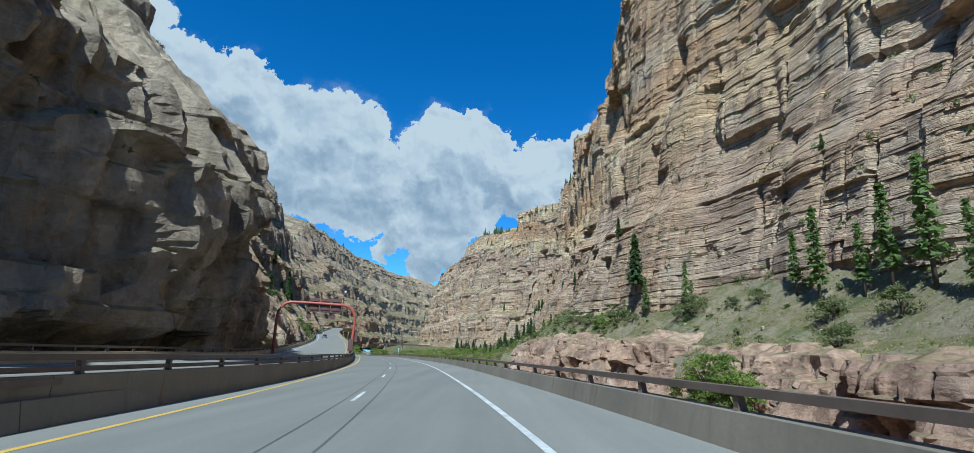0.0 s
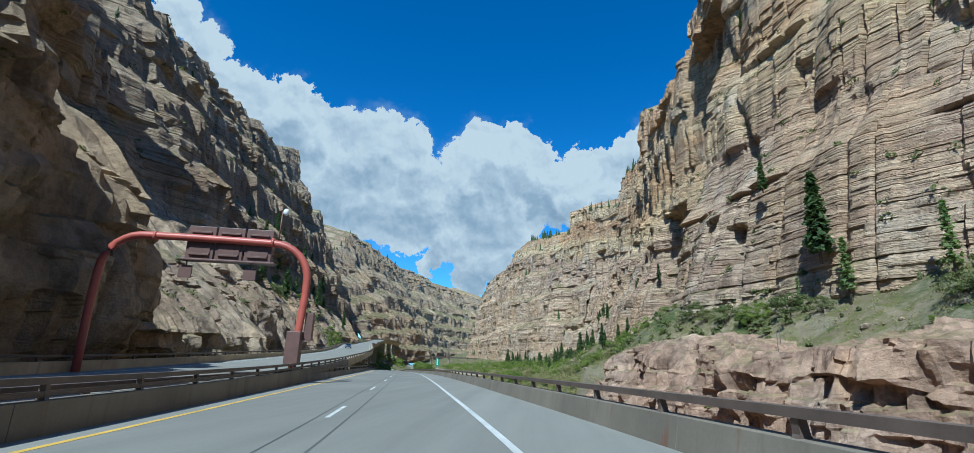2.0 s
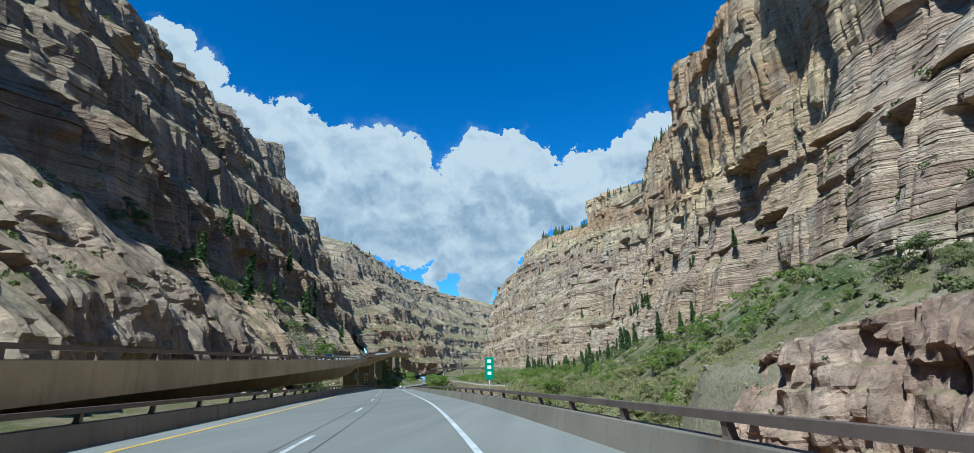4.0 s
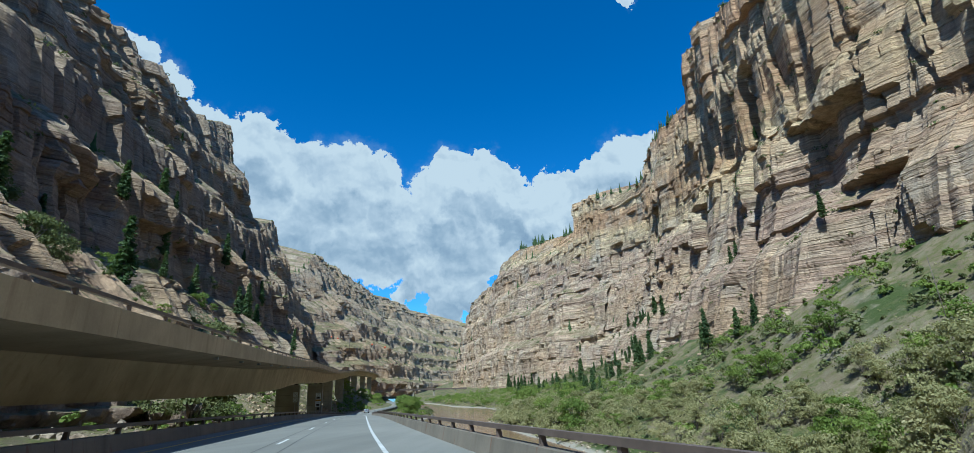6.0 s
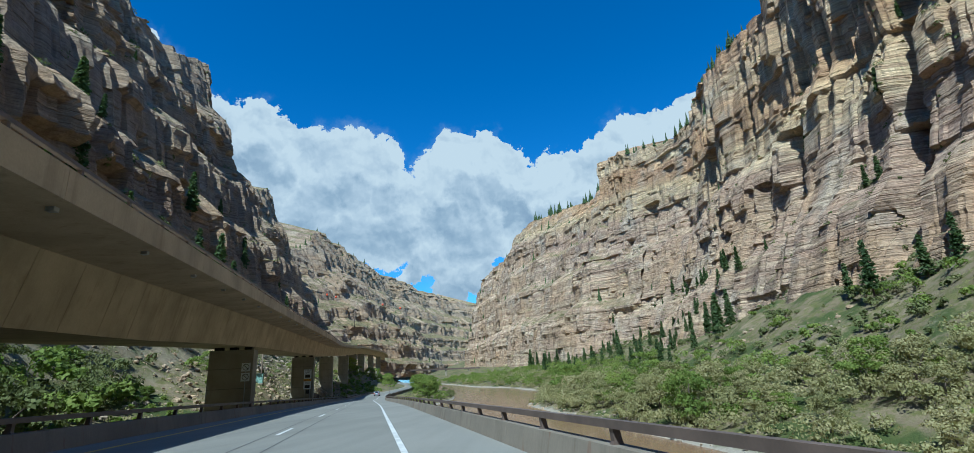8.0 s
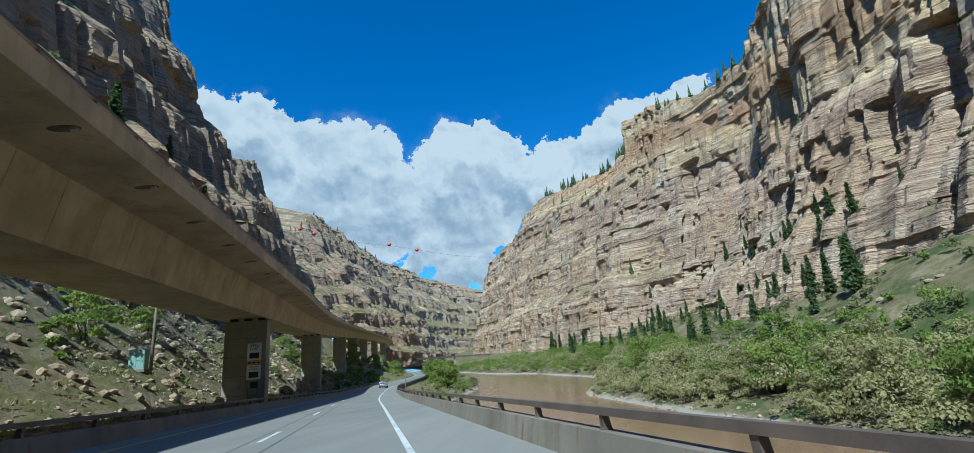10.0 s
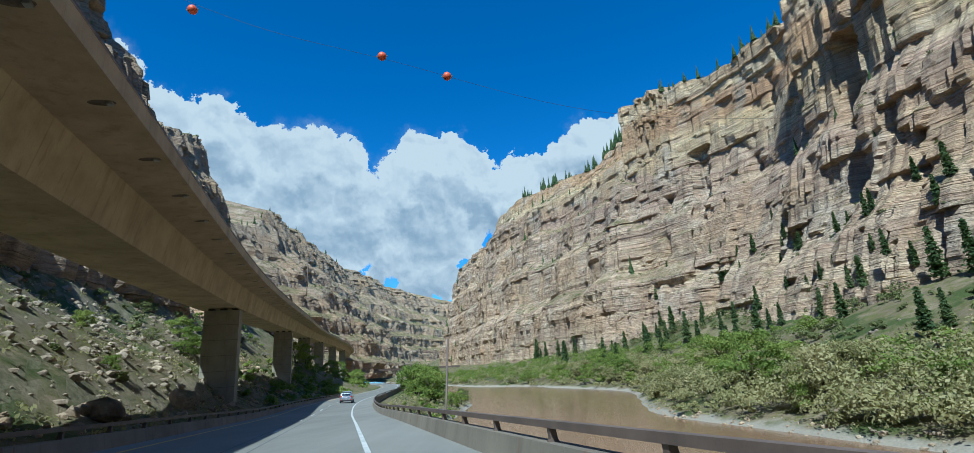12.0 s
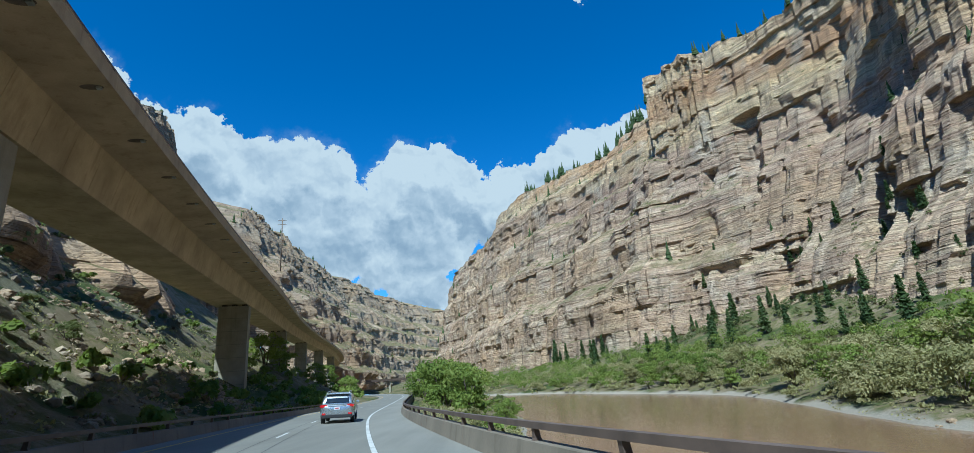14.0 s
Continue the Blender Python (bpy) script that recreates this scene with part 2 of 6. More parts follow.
def plain(name, color, rough=0.6, metal=0.0, var=0.12, scale=6.0, grain=60.0, spec=0.5, coat=0.0, bump_by=0.15, bump_dist=0.004):
    def build(n, b, pos):
        big = n.noise(pos, scale, 4.0, 0.6)
        small = n.noise(pos, grain, 3.0, 0.6)
        f = n.math("ADD", n.math("MULTIPLY", big, 0.7), n.math("MULTIPLY", small, 0.3))
        lo, hi = tuple(c * (1 - var * 2) for c in color), tuple(min(1.0, c * (1 + var * 2)) for c in color)
        n.link(n.ramp(f, [(0.3, lo), (0.7, hi)]), b.inputs["Base Color"])
        n.link(n.step(small, 0.2, 0.8, max(0.02, rough - 0.1), min(1.0, rough + 0.1)), b.inputs["Roughness"])
        b.inputs["Metallic"].default_value = metal
        b.inputs["Specular IOR Level"].default_value = spec
        b.inputs["Coat Weight"].default_value = coat
        b.inputs["Coat Roughness"].default_value = 0.04
        if bump_by:
            bump(n, b, small, bump_by, bump_dist)
    return material(name, build)


def concrete(name, color, streak=0.5, rust=0.0):
    def build(n, b, pos):
        big = n.noise(pos, 0.35, 5.0, 0.6)
        run = n.noise(n.scaled(pos, (1.4, 1.4, 0.12)), 1.0, 5.0, 0.65)
        fine = n.noise(pos, 14.0, 6.0, 0.7)
        lo, hi = tuple(c * 0.72 for c in color), tuple(c * 1.18 for c in color)
        col = n.ramp(big, [(0.3, lo), (0.7, hi)])
        col = n.mix(n.math("MULTIPLY", n.step(run, 0.5, 0.75), streak), col, (color[0] * 0.42, color[1] * 0.38, color[2] * 0.33, 1))
        if rust:
            r = n.noise(n.scaled(pos, (2.6, 2.6, 0.2)), 1.0, 4.0, 0.6)
            col = n.mix(n.math("MULTIPLY", n.step(r, 0.6, 0.72), rust), col, (0.17, 0.085, 0.05, 1))
        col = n.mix(0.35, col, n.ramp(fine, [(0.3, (0.7, 0.7, 0.7)), (0.7, (1.1, 1.1, 1.1))]), "MULTIPLY")
        n.link(col, b.inputs["Base Color"])
        b.inputs["Roughness"].default_value = 0.88
        bump(n, b, fine, 0.3, 0.01)
    return material(name, build)


concrete("barrier_concrete", (0.205, 0.172, 0.132), 0.6, 0.9)
concrete("girder_concrete", (0.475, 0.375, 0.235), 0.45, 0.25)
concrete("pier_concrete", (0.31, 0.275, 0.205), 0.45)
plain("weathered_steel", (0.115, 0.082, 0.066), 0.62, 0.0, 0.2, 1.5, 40.0)
plain("red_paint", (0.37, 0.085, 0.06), 0.45, 0.0, 0.1, 1.0, 30.0)
plain("brown_paint", (0.12, 0.062, 0.05), 0.5, 0.0, 0.1, 2.0, 30.0)
plain("sign_white", (0.72, 0.73, 0.72), 0.4, 0.0, 0.04)
plain("sign_black", (0.012, 0.012, 0.014), 0.4, 0.0, 0.05)
plain("sign_orange", (0.72, 0.33, 0.03), 0.45, 0.0, 0.05)
plain("sign_green", (0.012, 0.22, 0.12), 0.4, 0.0, 0.05)
plain("galvanised", (0.42, 0.43, 0.43), 0.4, 0.7, 0.1)
plain("pole_wood", (0.17, 0.125, 0.09), 0.85, 0.0, 0.2, 3.0, 50.0)
plain("cabinet_green", (0.25, 0.40, 0.34), 0.5, 0.0, 0.08)
plain("ball_orange", (0.62, 0.10, 0.035), 0.5, 0.0, 0.08)
plain("cable_black", (0.03, 0.03, 0.03), 0.6, 0.0, 0.1)
plain("white_line", (0.50, 0.49, 0.46), 0.8, 0.0, 0.2, 1.2, 9.0)
plain("yellow_line", (0.58, 0.36, 0.06), 0.75, 0.0, 0.12, 1.2, 20.0)
plain("drain_stain", (0.13, 0.105, 0.08), 0.9, 0.0, 0.3, 1.5, 12.0)
plain("drain_black", (0.03, 0.025, 0.02), 0.8, 0.0, 0.1)


def asphalt(name, color):
    def build(n, b, pos):
        wear = n.noise(pos, 0.10, 5.0, 0.6)
        along = n.noise(n.scaled(pos, (1.1, 0.05, 1.0)), 1.0, 4.0, 0.6)
        fine = n.noise(pos, 26.0, 6.0, 0.75)
        f = n.math("ADD", n.math("MULTIPLY", wear, 0.45), n.math("MULTIPLY", along, 0.55))
        col = n.ramp(f, [(0.32, tuple(c * 0.82 for c in color)), (0.68, tuple(c * 1.14 for c in color))])
        col = n.mix(0.4, col, n.ramp(fine, [(0.3, (0.72, 0.72, 0.72)), (0.7, (1.15, 1.15, 1.15))]), "MULTIPLY")
        n.link(col, b.inputs["Base Color"])
        b.inputs["Roughness"].default_value = 0.9
        b.inputs["Specular IOR Level"].default_value = 0.25
        bump(n, b, fine, 0.35, 0.006)
    return material(name, build)


asphalt("lane_surface", (0.20, 0.19, 0.164))
asphalt("shoulder_surface", (0.23, 0.217, 0.187))
asphalt("dark_seam", (0.11, 0.108, 0.10))


def ground_build(n, b, pos):
    soil = n.noise(pos, 0.09, 8.0, 0.66)
    tuft = n.noise(pos, 0.55, 8.0, 0.72)
    fine = n.noise(pos, 4.0, 6.0, 0.7)
    col = n.ramp(soil, [(0.3, (0.13, 0.105, 0.062)), (0.5, (0.205, 0.163, 0.10)), (0.7, (0.31, 0.245, 0.165))])
    col = n.mix(n.step(tuft, 0.44, 0.58), col, (0.138, 0.132, 0.05, 1))
    col = n.mix(n.step(n.noise(pos, 0.06, 6.0, 0.68), 0.49, 0.60), col, (0.07, 0.09, 0.028, 1))
    up = n.add("ShaderNodeSeparateXYZ", {0: n.add("ShaderNodeNewGeometry").outputs["True Normal"]}).outputs[2]
    up = n.math("ADD", up, n.math("MULTIPLY", n.math("SUBTRACT", n.noise(pos, 0.3, 5.0, 0.65), 0.5), 0.5))
    scree = n.ramp(n.noise(pos, 2.2, 6.0, 0.7), [(0.3, (0.15, 0.125, 0.09)), (0.5, (0.29, 0.245, 0.17)), (0.7, (0.41, 0.355, 0.26))])
    col = n.mix(n.math("MULTIPLY", n.step(up, 0.80, 0.60), 0.6), col, scree)
    z = n.add("ShaderNodeSeparateXYZ", {0: pos}).outputs[2]
    z = n.math("ADD", z, n.math("MULTIPLY", n.noise(pos, 0.2, 4.0), 2.0))
    col = n.mix(n.step(z, -14.6, -15.2), col, (0.33, 0.29, 0.23, 1))
    col = n.mix(0.5, col, n.ramp(fine, [(0.3, (0.6, 0.58, 0.55)), (0.7, (1.15, 1.12, 1.08))]), "MULTIPLY")
    n.link(col, b.inputs["Base Color"])
    b.inputs["Roughness"].default_value = 0.95
    b.inputs["Specular IOR Level"].default_value = 0.15
    bump(n, b, n.noise(pos, 1.2, 10.0, 0.72), 0.8, 0.4)


material("ground", ground_build)


def water_build(n, b, pos):
    col = n.ramp(n.noise(n.scaled(pos, (0.03, 0.012, 0.03)), 1.0, 4.0), [(0.35, (0.185, 0.105, 0.058)), (0.65, (0.23, 0.135, 0.078))])
    n.link(col, b.inputs["Base Color"])
    b.inputs["Roughness"].default_value = 0.14
    b.inputs["IOR"].default_value = 1.33
    rip = n.math("ADD", n.noise(n.scaled(pos, (1.2, 0.5, 1.0)), 1.0, 4.0, 0.6), n.math("MULTIPLY", n.noise(pos, 0.12, 3.0), 0.8))
    bump(n, b, rip, 0.35, 0.12)


material("muddy_water", water_build)


def leaf_material(name, stops, rough=0.7, glow=0.25):
    def build(n, b, pos):
        info = n.add("ShaderNodeObjectInfo")
        isl = n.add("ShaderNodeNewGeometry").outputs["Random Per Island"]
        f = n.math("ADD", n.math("MULTIPLY", isl, 0.30), n.math("MULTIPLY", info.outputs["Random"], 0.34))
        f = n.math("ADD", f, n.step(n.noise(pos, 0.16, 3.0, 0.6), 0.33, 0.67, 0.0, 0.38))
        n.link(n.ramp(f, stops), b.inputs["Base Color"])
        b.inputs["Roughness"].default_value = rough
        b.inputs["Specular IOR Level"].default_value = 0.25
        # light through the leaf
        b.inputs["Subsurface Weight"].default_value = 0.0
        tr = n.add("ShaderNodeBsdfTranslucent", {0: n.ramp(f, [(p, (c[0] * 1.2, c[1] * 1.25, c[2] * 0.8)) for p, c in stops])})
        mx = n.add("ShaderNodeMixShader", {0: glow, 1: b.outputs[0], 2: tr.outputs[0]})
        out = [k for k in n.tree.nodes if k.type == "OUTPUT_MATERIAL"][0]
        n.tree.links.new(mx.outputs[0], out.inputs[0])
    return material(name, build)


leaf_material("bright_leaf", [(0.0, (0.095, 0.14, 0.028)), (0.5, (0.18, 0.23, 0.048)), (1.0, (0.295, 0.325, 0.085))], glow=0.4)
leaf_material("olive_leaf", [(0.0, (0.165, 0.165, 0.062)), (0.5, (0.29, 0.27, 0.118)), (1.0, (0.43, 0.37, 0.20))], glow=0.35)
leaf_material("dull_leaf", [(0.0, (0.08, 0.10, 0.033)), (0.5, (0.14, 0.155, 0.056)), (1.0, (0.225, 0.22, 0.092))], glow=0.3)
leaf_material("needle", [(0.0, (0.05, 0.085, 0.032)), (0.5, (0.085, 0.125, 0.045)), (1.0, (0.13, 0.17, 0.065))], glow=0.4)
leaf_material("fir_leaf", [(0.0, (0.10, 0.155, 0.05)), (0.5, (0.16, 0.22, 0.075)), (1.0, (0.23, 0.28, 0.11))], glow=0.5)
leaf_material("grey_brush", [(0.0, (0.16, 0.145, 0.115)), (0.5, (0.24, 0.215, 0.165)), (1.0, (0.31, 0.28, 0.21))])
plain("bark", (0.10, 0.075, 0.055), 0.9, 0.0, 0.25, 3.0, 30.0)

# ---- numbers of the place ----
# road under the camera: x, y, height, bank (right side down, degrees), right edge line to the right of it
AXIS = [
    (0.00, -0.00, 0.12, -2.2, 1.45),
    (-2.99, 24.82, -0.26, -2.2, 1.40),
    (-7.19, 49.68, -0.62, -1.7, 1.35),
    (-12.77, 74.53, -1.01, -0.8, 1.19),
    (-18.74, 99.56, -1.47, 0.2, 1.02),
    (-25.18, 124.41, -2.00, 1.1, 0.95),
    (-32.61, 148.74, -2.61, 1.8, 0.91),
    (-40.11, 173.25, -3.28, 2.0, 0.78),
    (-47.38, 198.29, -4.01, 2.4, 0.63),
    (-54.58, 223.19, -4.84, 2.5, 0.58),
    (-61.77, 247.72, -5.74, 2.4, 0.65),
    (-69.25, 272.06, -6.69, 2.4, 0.72),
    (-76.63, 296.66, -7.65, 2.3, 0.61),
    (-83.43, 321.84, -8.66, 2.3, 0.50),
    (-89.99, 345.63, -9.63, 2.6, 0.66),
    (-95.0, 366.0, -10.04, 2.5, 0.75), (-98.8, 386.0, -10.38, 2.2, 0.6), (-101.5, 406.0, -10.66, 1.5, 0.6), (-104.2, 430.0, -10.9, 0.5, 0.6),
    (-107.5, 460.0, -11.1, 0.0, 0.6), (-112.5, 500.0, -11.4, -1.0, 0.6), (-121.0, 550.0, -11.7, -1.0, 0.6), (-136.0, 612.0, -12.0, -1.0, 0.6),
    (-158.0, 680.0, -12.2, 0.0, 0.6), (-186.0, 752.0, -12.4, 0.0, 0.6),
]
AXIS = [(2.2, -75.0, 1.25, -2.2, 1.45), (1.7, -50.0, 0.9, -2.2, 1.45), (1.0, -25.0, 0.5, -2.2, 1.45)] + AXIS
# right edge of the high carriageway: x, y, top of its parapet
HIGH = [
    (-3.6, -75, 2.3), (-4.6, -40, 1.7), (-6.6, 0, 1.05), (-10.4, 35, 0.4), (-20.0, 77, -0.05), (-41.0, 152.5, 1.2), (-56.3, 202.6, 2.6), (-72.6, 252, 4.8), (-87.2, 303.6, 5.75),
    (-106.4, 365.8, 7.8), (-126.5, 443.8, 10.9), (-141.5, 500.0, 13.6), (-155.0, 560.0, 15.6), (-166.0, 620.0, 16.6), (-177.0, 680.0, 17.0), (-190, 740, 17.0), (-206, 800, 17.0),
]
WATER = -16.5


def spline(rows, step):
    """Points every step metres along a smooth line through the rows, with the distance run as a last column."""
    rows = np.array(rows, float)
    out = []
    for i in range(len(rows) - 1):
        a, b, c, d = rows[max(i - 1, 0)], rows[i], rows[i + 1], rows[min(i + 2, len(rows) - 1)]
        n = max(4, int(np.linalg.norm(c[:2] - b[:2])))
        for f in np.arange(n) / n:
            out.append(0.5 * (2 * b + (c - a) * f + (2 * a - 5 * b + 4 * c - d) * f * f + (3 * b - a - 3 * c + d) * f**3))
    out = np.array(out + [rows[-1]])
    run = np.r_[0, np.cumsum(np.hypot(*np.diff(out[:, :2], axis=0).T))]
    at = np.arange(0, run[-1], step)
    return np.column_stack([np.interp(at, run, out[:, k]) for k in range(out.shape[1])] + [at])


class Line:
    """A smooth line in plan; places beside it by distance run, offset to its right and height over it."""

    def __init__(self, rows, step=1.0):
        self.p = spline(rows, step)
        self.s = self.p[:, -1]
        t = np.gradient(self.p[:, :2], axis=0)
        self.t = t / np.linalg.norm(t, axis=1)[:, None]

    def col(self, s, k):
        return np.interp(s, self.s, self.p[:, k])

    def right(self, s):
        tx, ty = np.interp(s, self.s, self.t[:, 0]), np.interp(s, self.s, self.t[:, 1])
        return np.stack([ty, -tx], -1)

    def at_y(self, y):
        return float(np.interp(y, self.p[:, 1], self.s))

    def place(self, s, lat, h, bank=0.0):
        r = self.right(s)
        return np.stack([self.col(s, 0) + r[..., 0] * lat, self.col(s, 1) + r[..., 1] * lat, self.col(s, 2) + h - lat * np.tan(np.radians(bank))], -1)


ROAD, VIA = Line(AXIS), Line(HIGH)


def on_road(s, lat, h=0.0):
    return ROAD.place(s, lat, h, ROAD.col(s, 3))


def edge(s):
    return ROAD.col(s, 4)


# ---- mesh helpers ----
def hashed(ix, iy, seed):
    h = (ix.astype(np.int64) * 374761393 + iy.astype(np.int64) * 668265263 + seed * 1442695041) & 0xFFFFFFFF
    h = ((h ^ (h >> 13)) * 1274126177) & 0xFFFFFFFF
    return ((h ^ (h >> 16)) & 0xFFFF) / 65535.0


def vnoise(x, y, seed=0):
    x, y = np.broadcast_arrays(np.asarray(x, float), np.asarray(y, float))
    ix, iy = np.floor(x), np.floor(y)
    fx, fy = x - ix, y - iy
    fx, fy = fx * fx * (3 - 2 * fx), fy * fy * (3 - 2 * fy)
    a, b = hashed(ix, iy, seed), hashed(ix + 1, iy, seed)
    c, d = hashed(ix, iy + 1, seed), hashed(ix + 1, iy + 1, seed)
    return (a + (b - a) * fx) * (1 - fy) + (c + (d - c) * fx) * fy


def facets(x, row, seed):
    """Flat facets that meet in sharp edges along x; row tells the tiers apart."""
    i = np.floor(x)
    f = x - i
    knee = 0.25 + 0.5 * hashed(i, row, seed + 2)
    f = np.where(f < knee, 0.5 * f / knee, 0.5 + 0.5 * (f - knee) / (1 - knee))
    a, b = hashed(i, row, seed), hashed(i + 1, row, seed)
    return (a + (b - a) * np.clip((f - 0.12) / 0.76, 0, 1)) * 2 - 1


def fbm(x, y, seed=0, octaves=4, gain=0.5):
    total, amp, norm = 0.0, 1.0, 0.0
    for k in range(octaves):
        total, norm = total + amp * (vnoise(x * 2**k, y * 2**k, seed + 31 * k) - 0.5), norm + amp
        amp *= gain
    return total / norm * 2


def mesh_from(name, verts, faces, mat, smooth=False):
    me = bpy.data.meshes.new(name)
    me.from_pydata([tuple(v) for v in verts], [], [tuple(f) for f in faces])
    me.update()
    if mat:
        me.materials.append(MATS[mat])
    if smooth:
        me.polygons.foreach_set("use_smooth", np.ones(len(me.polygons), bool))
    return me


def grid_mesh(name, pts, mat, smooth=False, flip=False):
    """A sheet from an array of rows x columns x 3."""
    nu, nv = pts.shape[:2]
    me = bpy.data.meshes.new(name)
    i = np.arange(nu * nv).reshape(nu, nv)
    q = np.stack([i[:-1, :-1], i[1:, :-1], i[1:, 1:], i[:-1, 1:]], -1).reshape(-1, 4)
    if flip:
        q = q[:, ::-1]
    me.vertices.add(nu * nv), me.loops.add(q.size), me.polygons.add(len(q))
    me.vertices.foreach_set("co", pts.reshape(-1).astype(np.float32))
    me.loops.foreach_set("vertex_index", q.reshape(-1).astype(np.int32))
    me.polygons.foreach_set("loop_start", np.arange(0, q.size, 4, dtype=np.int32))
    me.polygons.foreach_set("use_smooth", np.full(len(q), smooth))
    me.update(calc_edges=True)
    me.validate()
    me.materials.append(MATS[mat])
    return me


def sweep(place, ss, profile, closed=True, caps=True):
    """Vertices and faces of a profile of (offset, height) carried along the distances ss by place(s, lat, h)."""
    verts, faces, n = [], [], len(profile(ss[0]) if callable(profile) else profile)
    for s in ss:
        prof = profile(s) if callable(profile) else profile
        verts += [place(s, a, b) for a, b in prof]
    for k in range(len(ss) - 1):
        for j in range(n if closed else n - 1):
            a, b = k * n + j, k * n + (j + 1) % n
            faces.append((a, b, b + n, a + n))
    if closed and caps:
        faces.append(tuple(range(n))[::-1])
        faces.append(tuple(range((len(ss) - 1) * n, len(ss) * n)))
    return verts, faces


def thing(name, label, category, group="", kind="", at=(0, 0, 0), turn=0.0):
    ob = new(name)
    ob.matrix_world = pose(*at, 0, 0, turn)
    ob.empty_display_size = 0.3
    return tagged(ob, label, category, group, kind)


def part(name, data, parent, label="", at=None):
    ob = new(name, data)
    ob.parent = parent
    if at is not None:
        ob.matrix_basis = at
    return tagged(ob, label)


def box_data(name, sx, sy, sz, mat, bevel=0.0, center=(0, 0, 0)):
    bm = bmesh.new()
    bmesh.ops.create_cube(bm, size=1.0)
    bmesh.ops.transform(bm, matrix=Matrix.Translation(center) @ Matrix.Diagonal((sx, sy, sz, 1)), verts=bm.verts)
    if bevel:
        bmesh.ops.bevel(bm, geom=list(bm.edges), offset=bevel, segments=2, affect="EDGES", profile=0.6)
    return bm_data(name, bm, mat)


def bm_data(name, bm, mat, smooth=False):
    bmesh.ops.recalc_face_normals(bm, faces=bm.faces)
    me = bpy.data.meshes.new(name)
    bm.to_mesh(me)
    bm.free()
    if mat:
        me.materials.append(MATS[mat])
    if smooth:
        me.polygons.foreach_set("use_smooth", np.ones(len(me.polygons), bool))
    return me


def tube_data(name, points, radius, mat, sides=8, caps=True):
    """A round bar along points; radius may be one number or one for each point."""
    pts = [Vector(p) for p in points]
    radii = radius if isinstance(radius, (list, tuple)) else [radius] * len(pts)
    verts, faces = [], []
    for k, p in enumerate(pts):
        ahead = (pts[min(k + 1, len(pts) - 1)] - pts[max(k - 1, 0)]).normalized()
        ref = Vector((0, 0, 1)) if abs(ahead.z) < 0.9 else Vector((1, 0, 0))
        u = ahead.cross(ref).normalized()
        v = u.cross(ahead)
        for j in range(sides):
            a = 2 * math.pi * j / sides
            verts.append(p + (u * math.cos(a) + v * math.sin(a)) * radii[k])
    for k in range(len(pts) - 1):
        for j in range(sides):
            a, b = k * sides + j, k * sides + (j + 1) % sides
            faces.append((a, b, b + sides, a + sides))
    if caps:
        faces.append(tuple(range(sides))[::-1])
        faces.append(tuple(range((len(pts) - 1) * sides, len(pts) * sides)))
    return mesh_from(name, verts, faces, mat, smooth=True)


# ---- ground and river ----
# stations along the road by y; offsets to the right of the road with heights of the ground there
RIGHT = [
    (-75, [(6, -2.5), (14, -14), (18, -18), (42, -18), (47, -15), (52, 0), (62, 8), (78, 24), (120, 40)]),
    (60, [(6, -3), (12, -14), (16, -18), (42, -18), (49, -14), (53, 1.0), (60, 4), (74, 18), (120, 40)]),
    (165, [(6, -4), (12, -15), (16, -18), (36, -18), (42, -14), (46, -2), (56, 4), (72, 16), (130, 40)]),
    (205, [(6, -6), (12, -16), (15, -18), (46, -18), (52, -15.8), (60, -12), (76, 0), (92, 14), (140, 45)]),
    (300, [(6, -9.5), (10, -16), (14, -18.5), (48, -18.5), (53, -15.8), (62, -13), (85, -6), (112, 10), (170, 40)]),
    (375, [(6, -11.6), (12, -15.5), (16, -18.5), (48, -18.5), (54, -15.8), (66, -13.2), (100, -6), (128, 6), (190, 36)]),
    (460, [(6, -12.5), (22, -15), (30, -18.5), (70, -18.5), (76, -15.8), (90, -13), (118, -6), (146, 6), (210, 36)]),
    (520, [(6, -12.8), (18, -15), (24, -18.5), (62, -18.5), (68, -15.8), (84, -13), (115, -6), (146, 7), (210, 36)]),
    (610, [(6, -13), (14, -15.5), (18, -18.5), (40, -18.5), (46, -15.8), (64, -13.2), (90, -9), (124, 0), (210, 24)]),
    (752, [(6, -14), (14, -15.5), (18, -18.5), (40, -18.5), (46, -15.8), (64, -13.5), (90, -11), (150, -2), (240, 20)]),
]
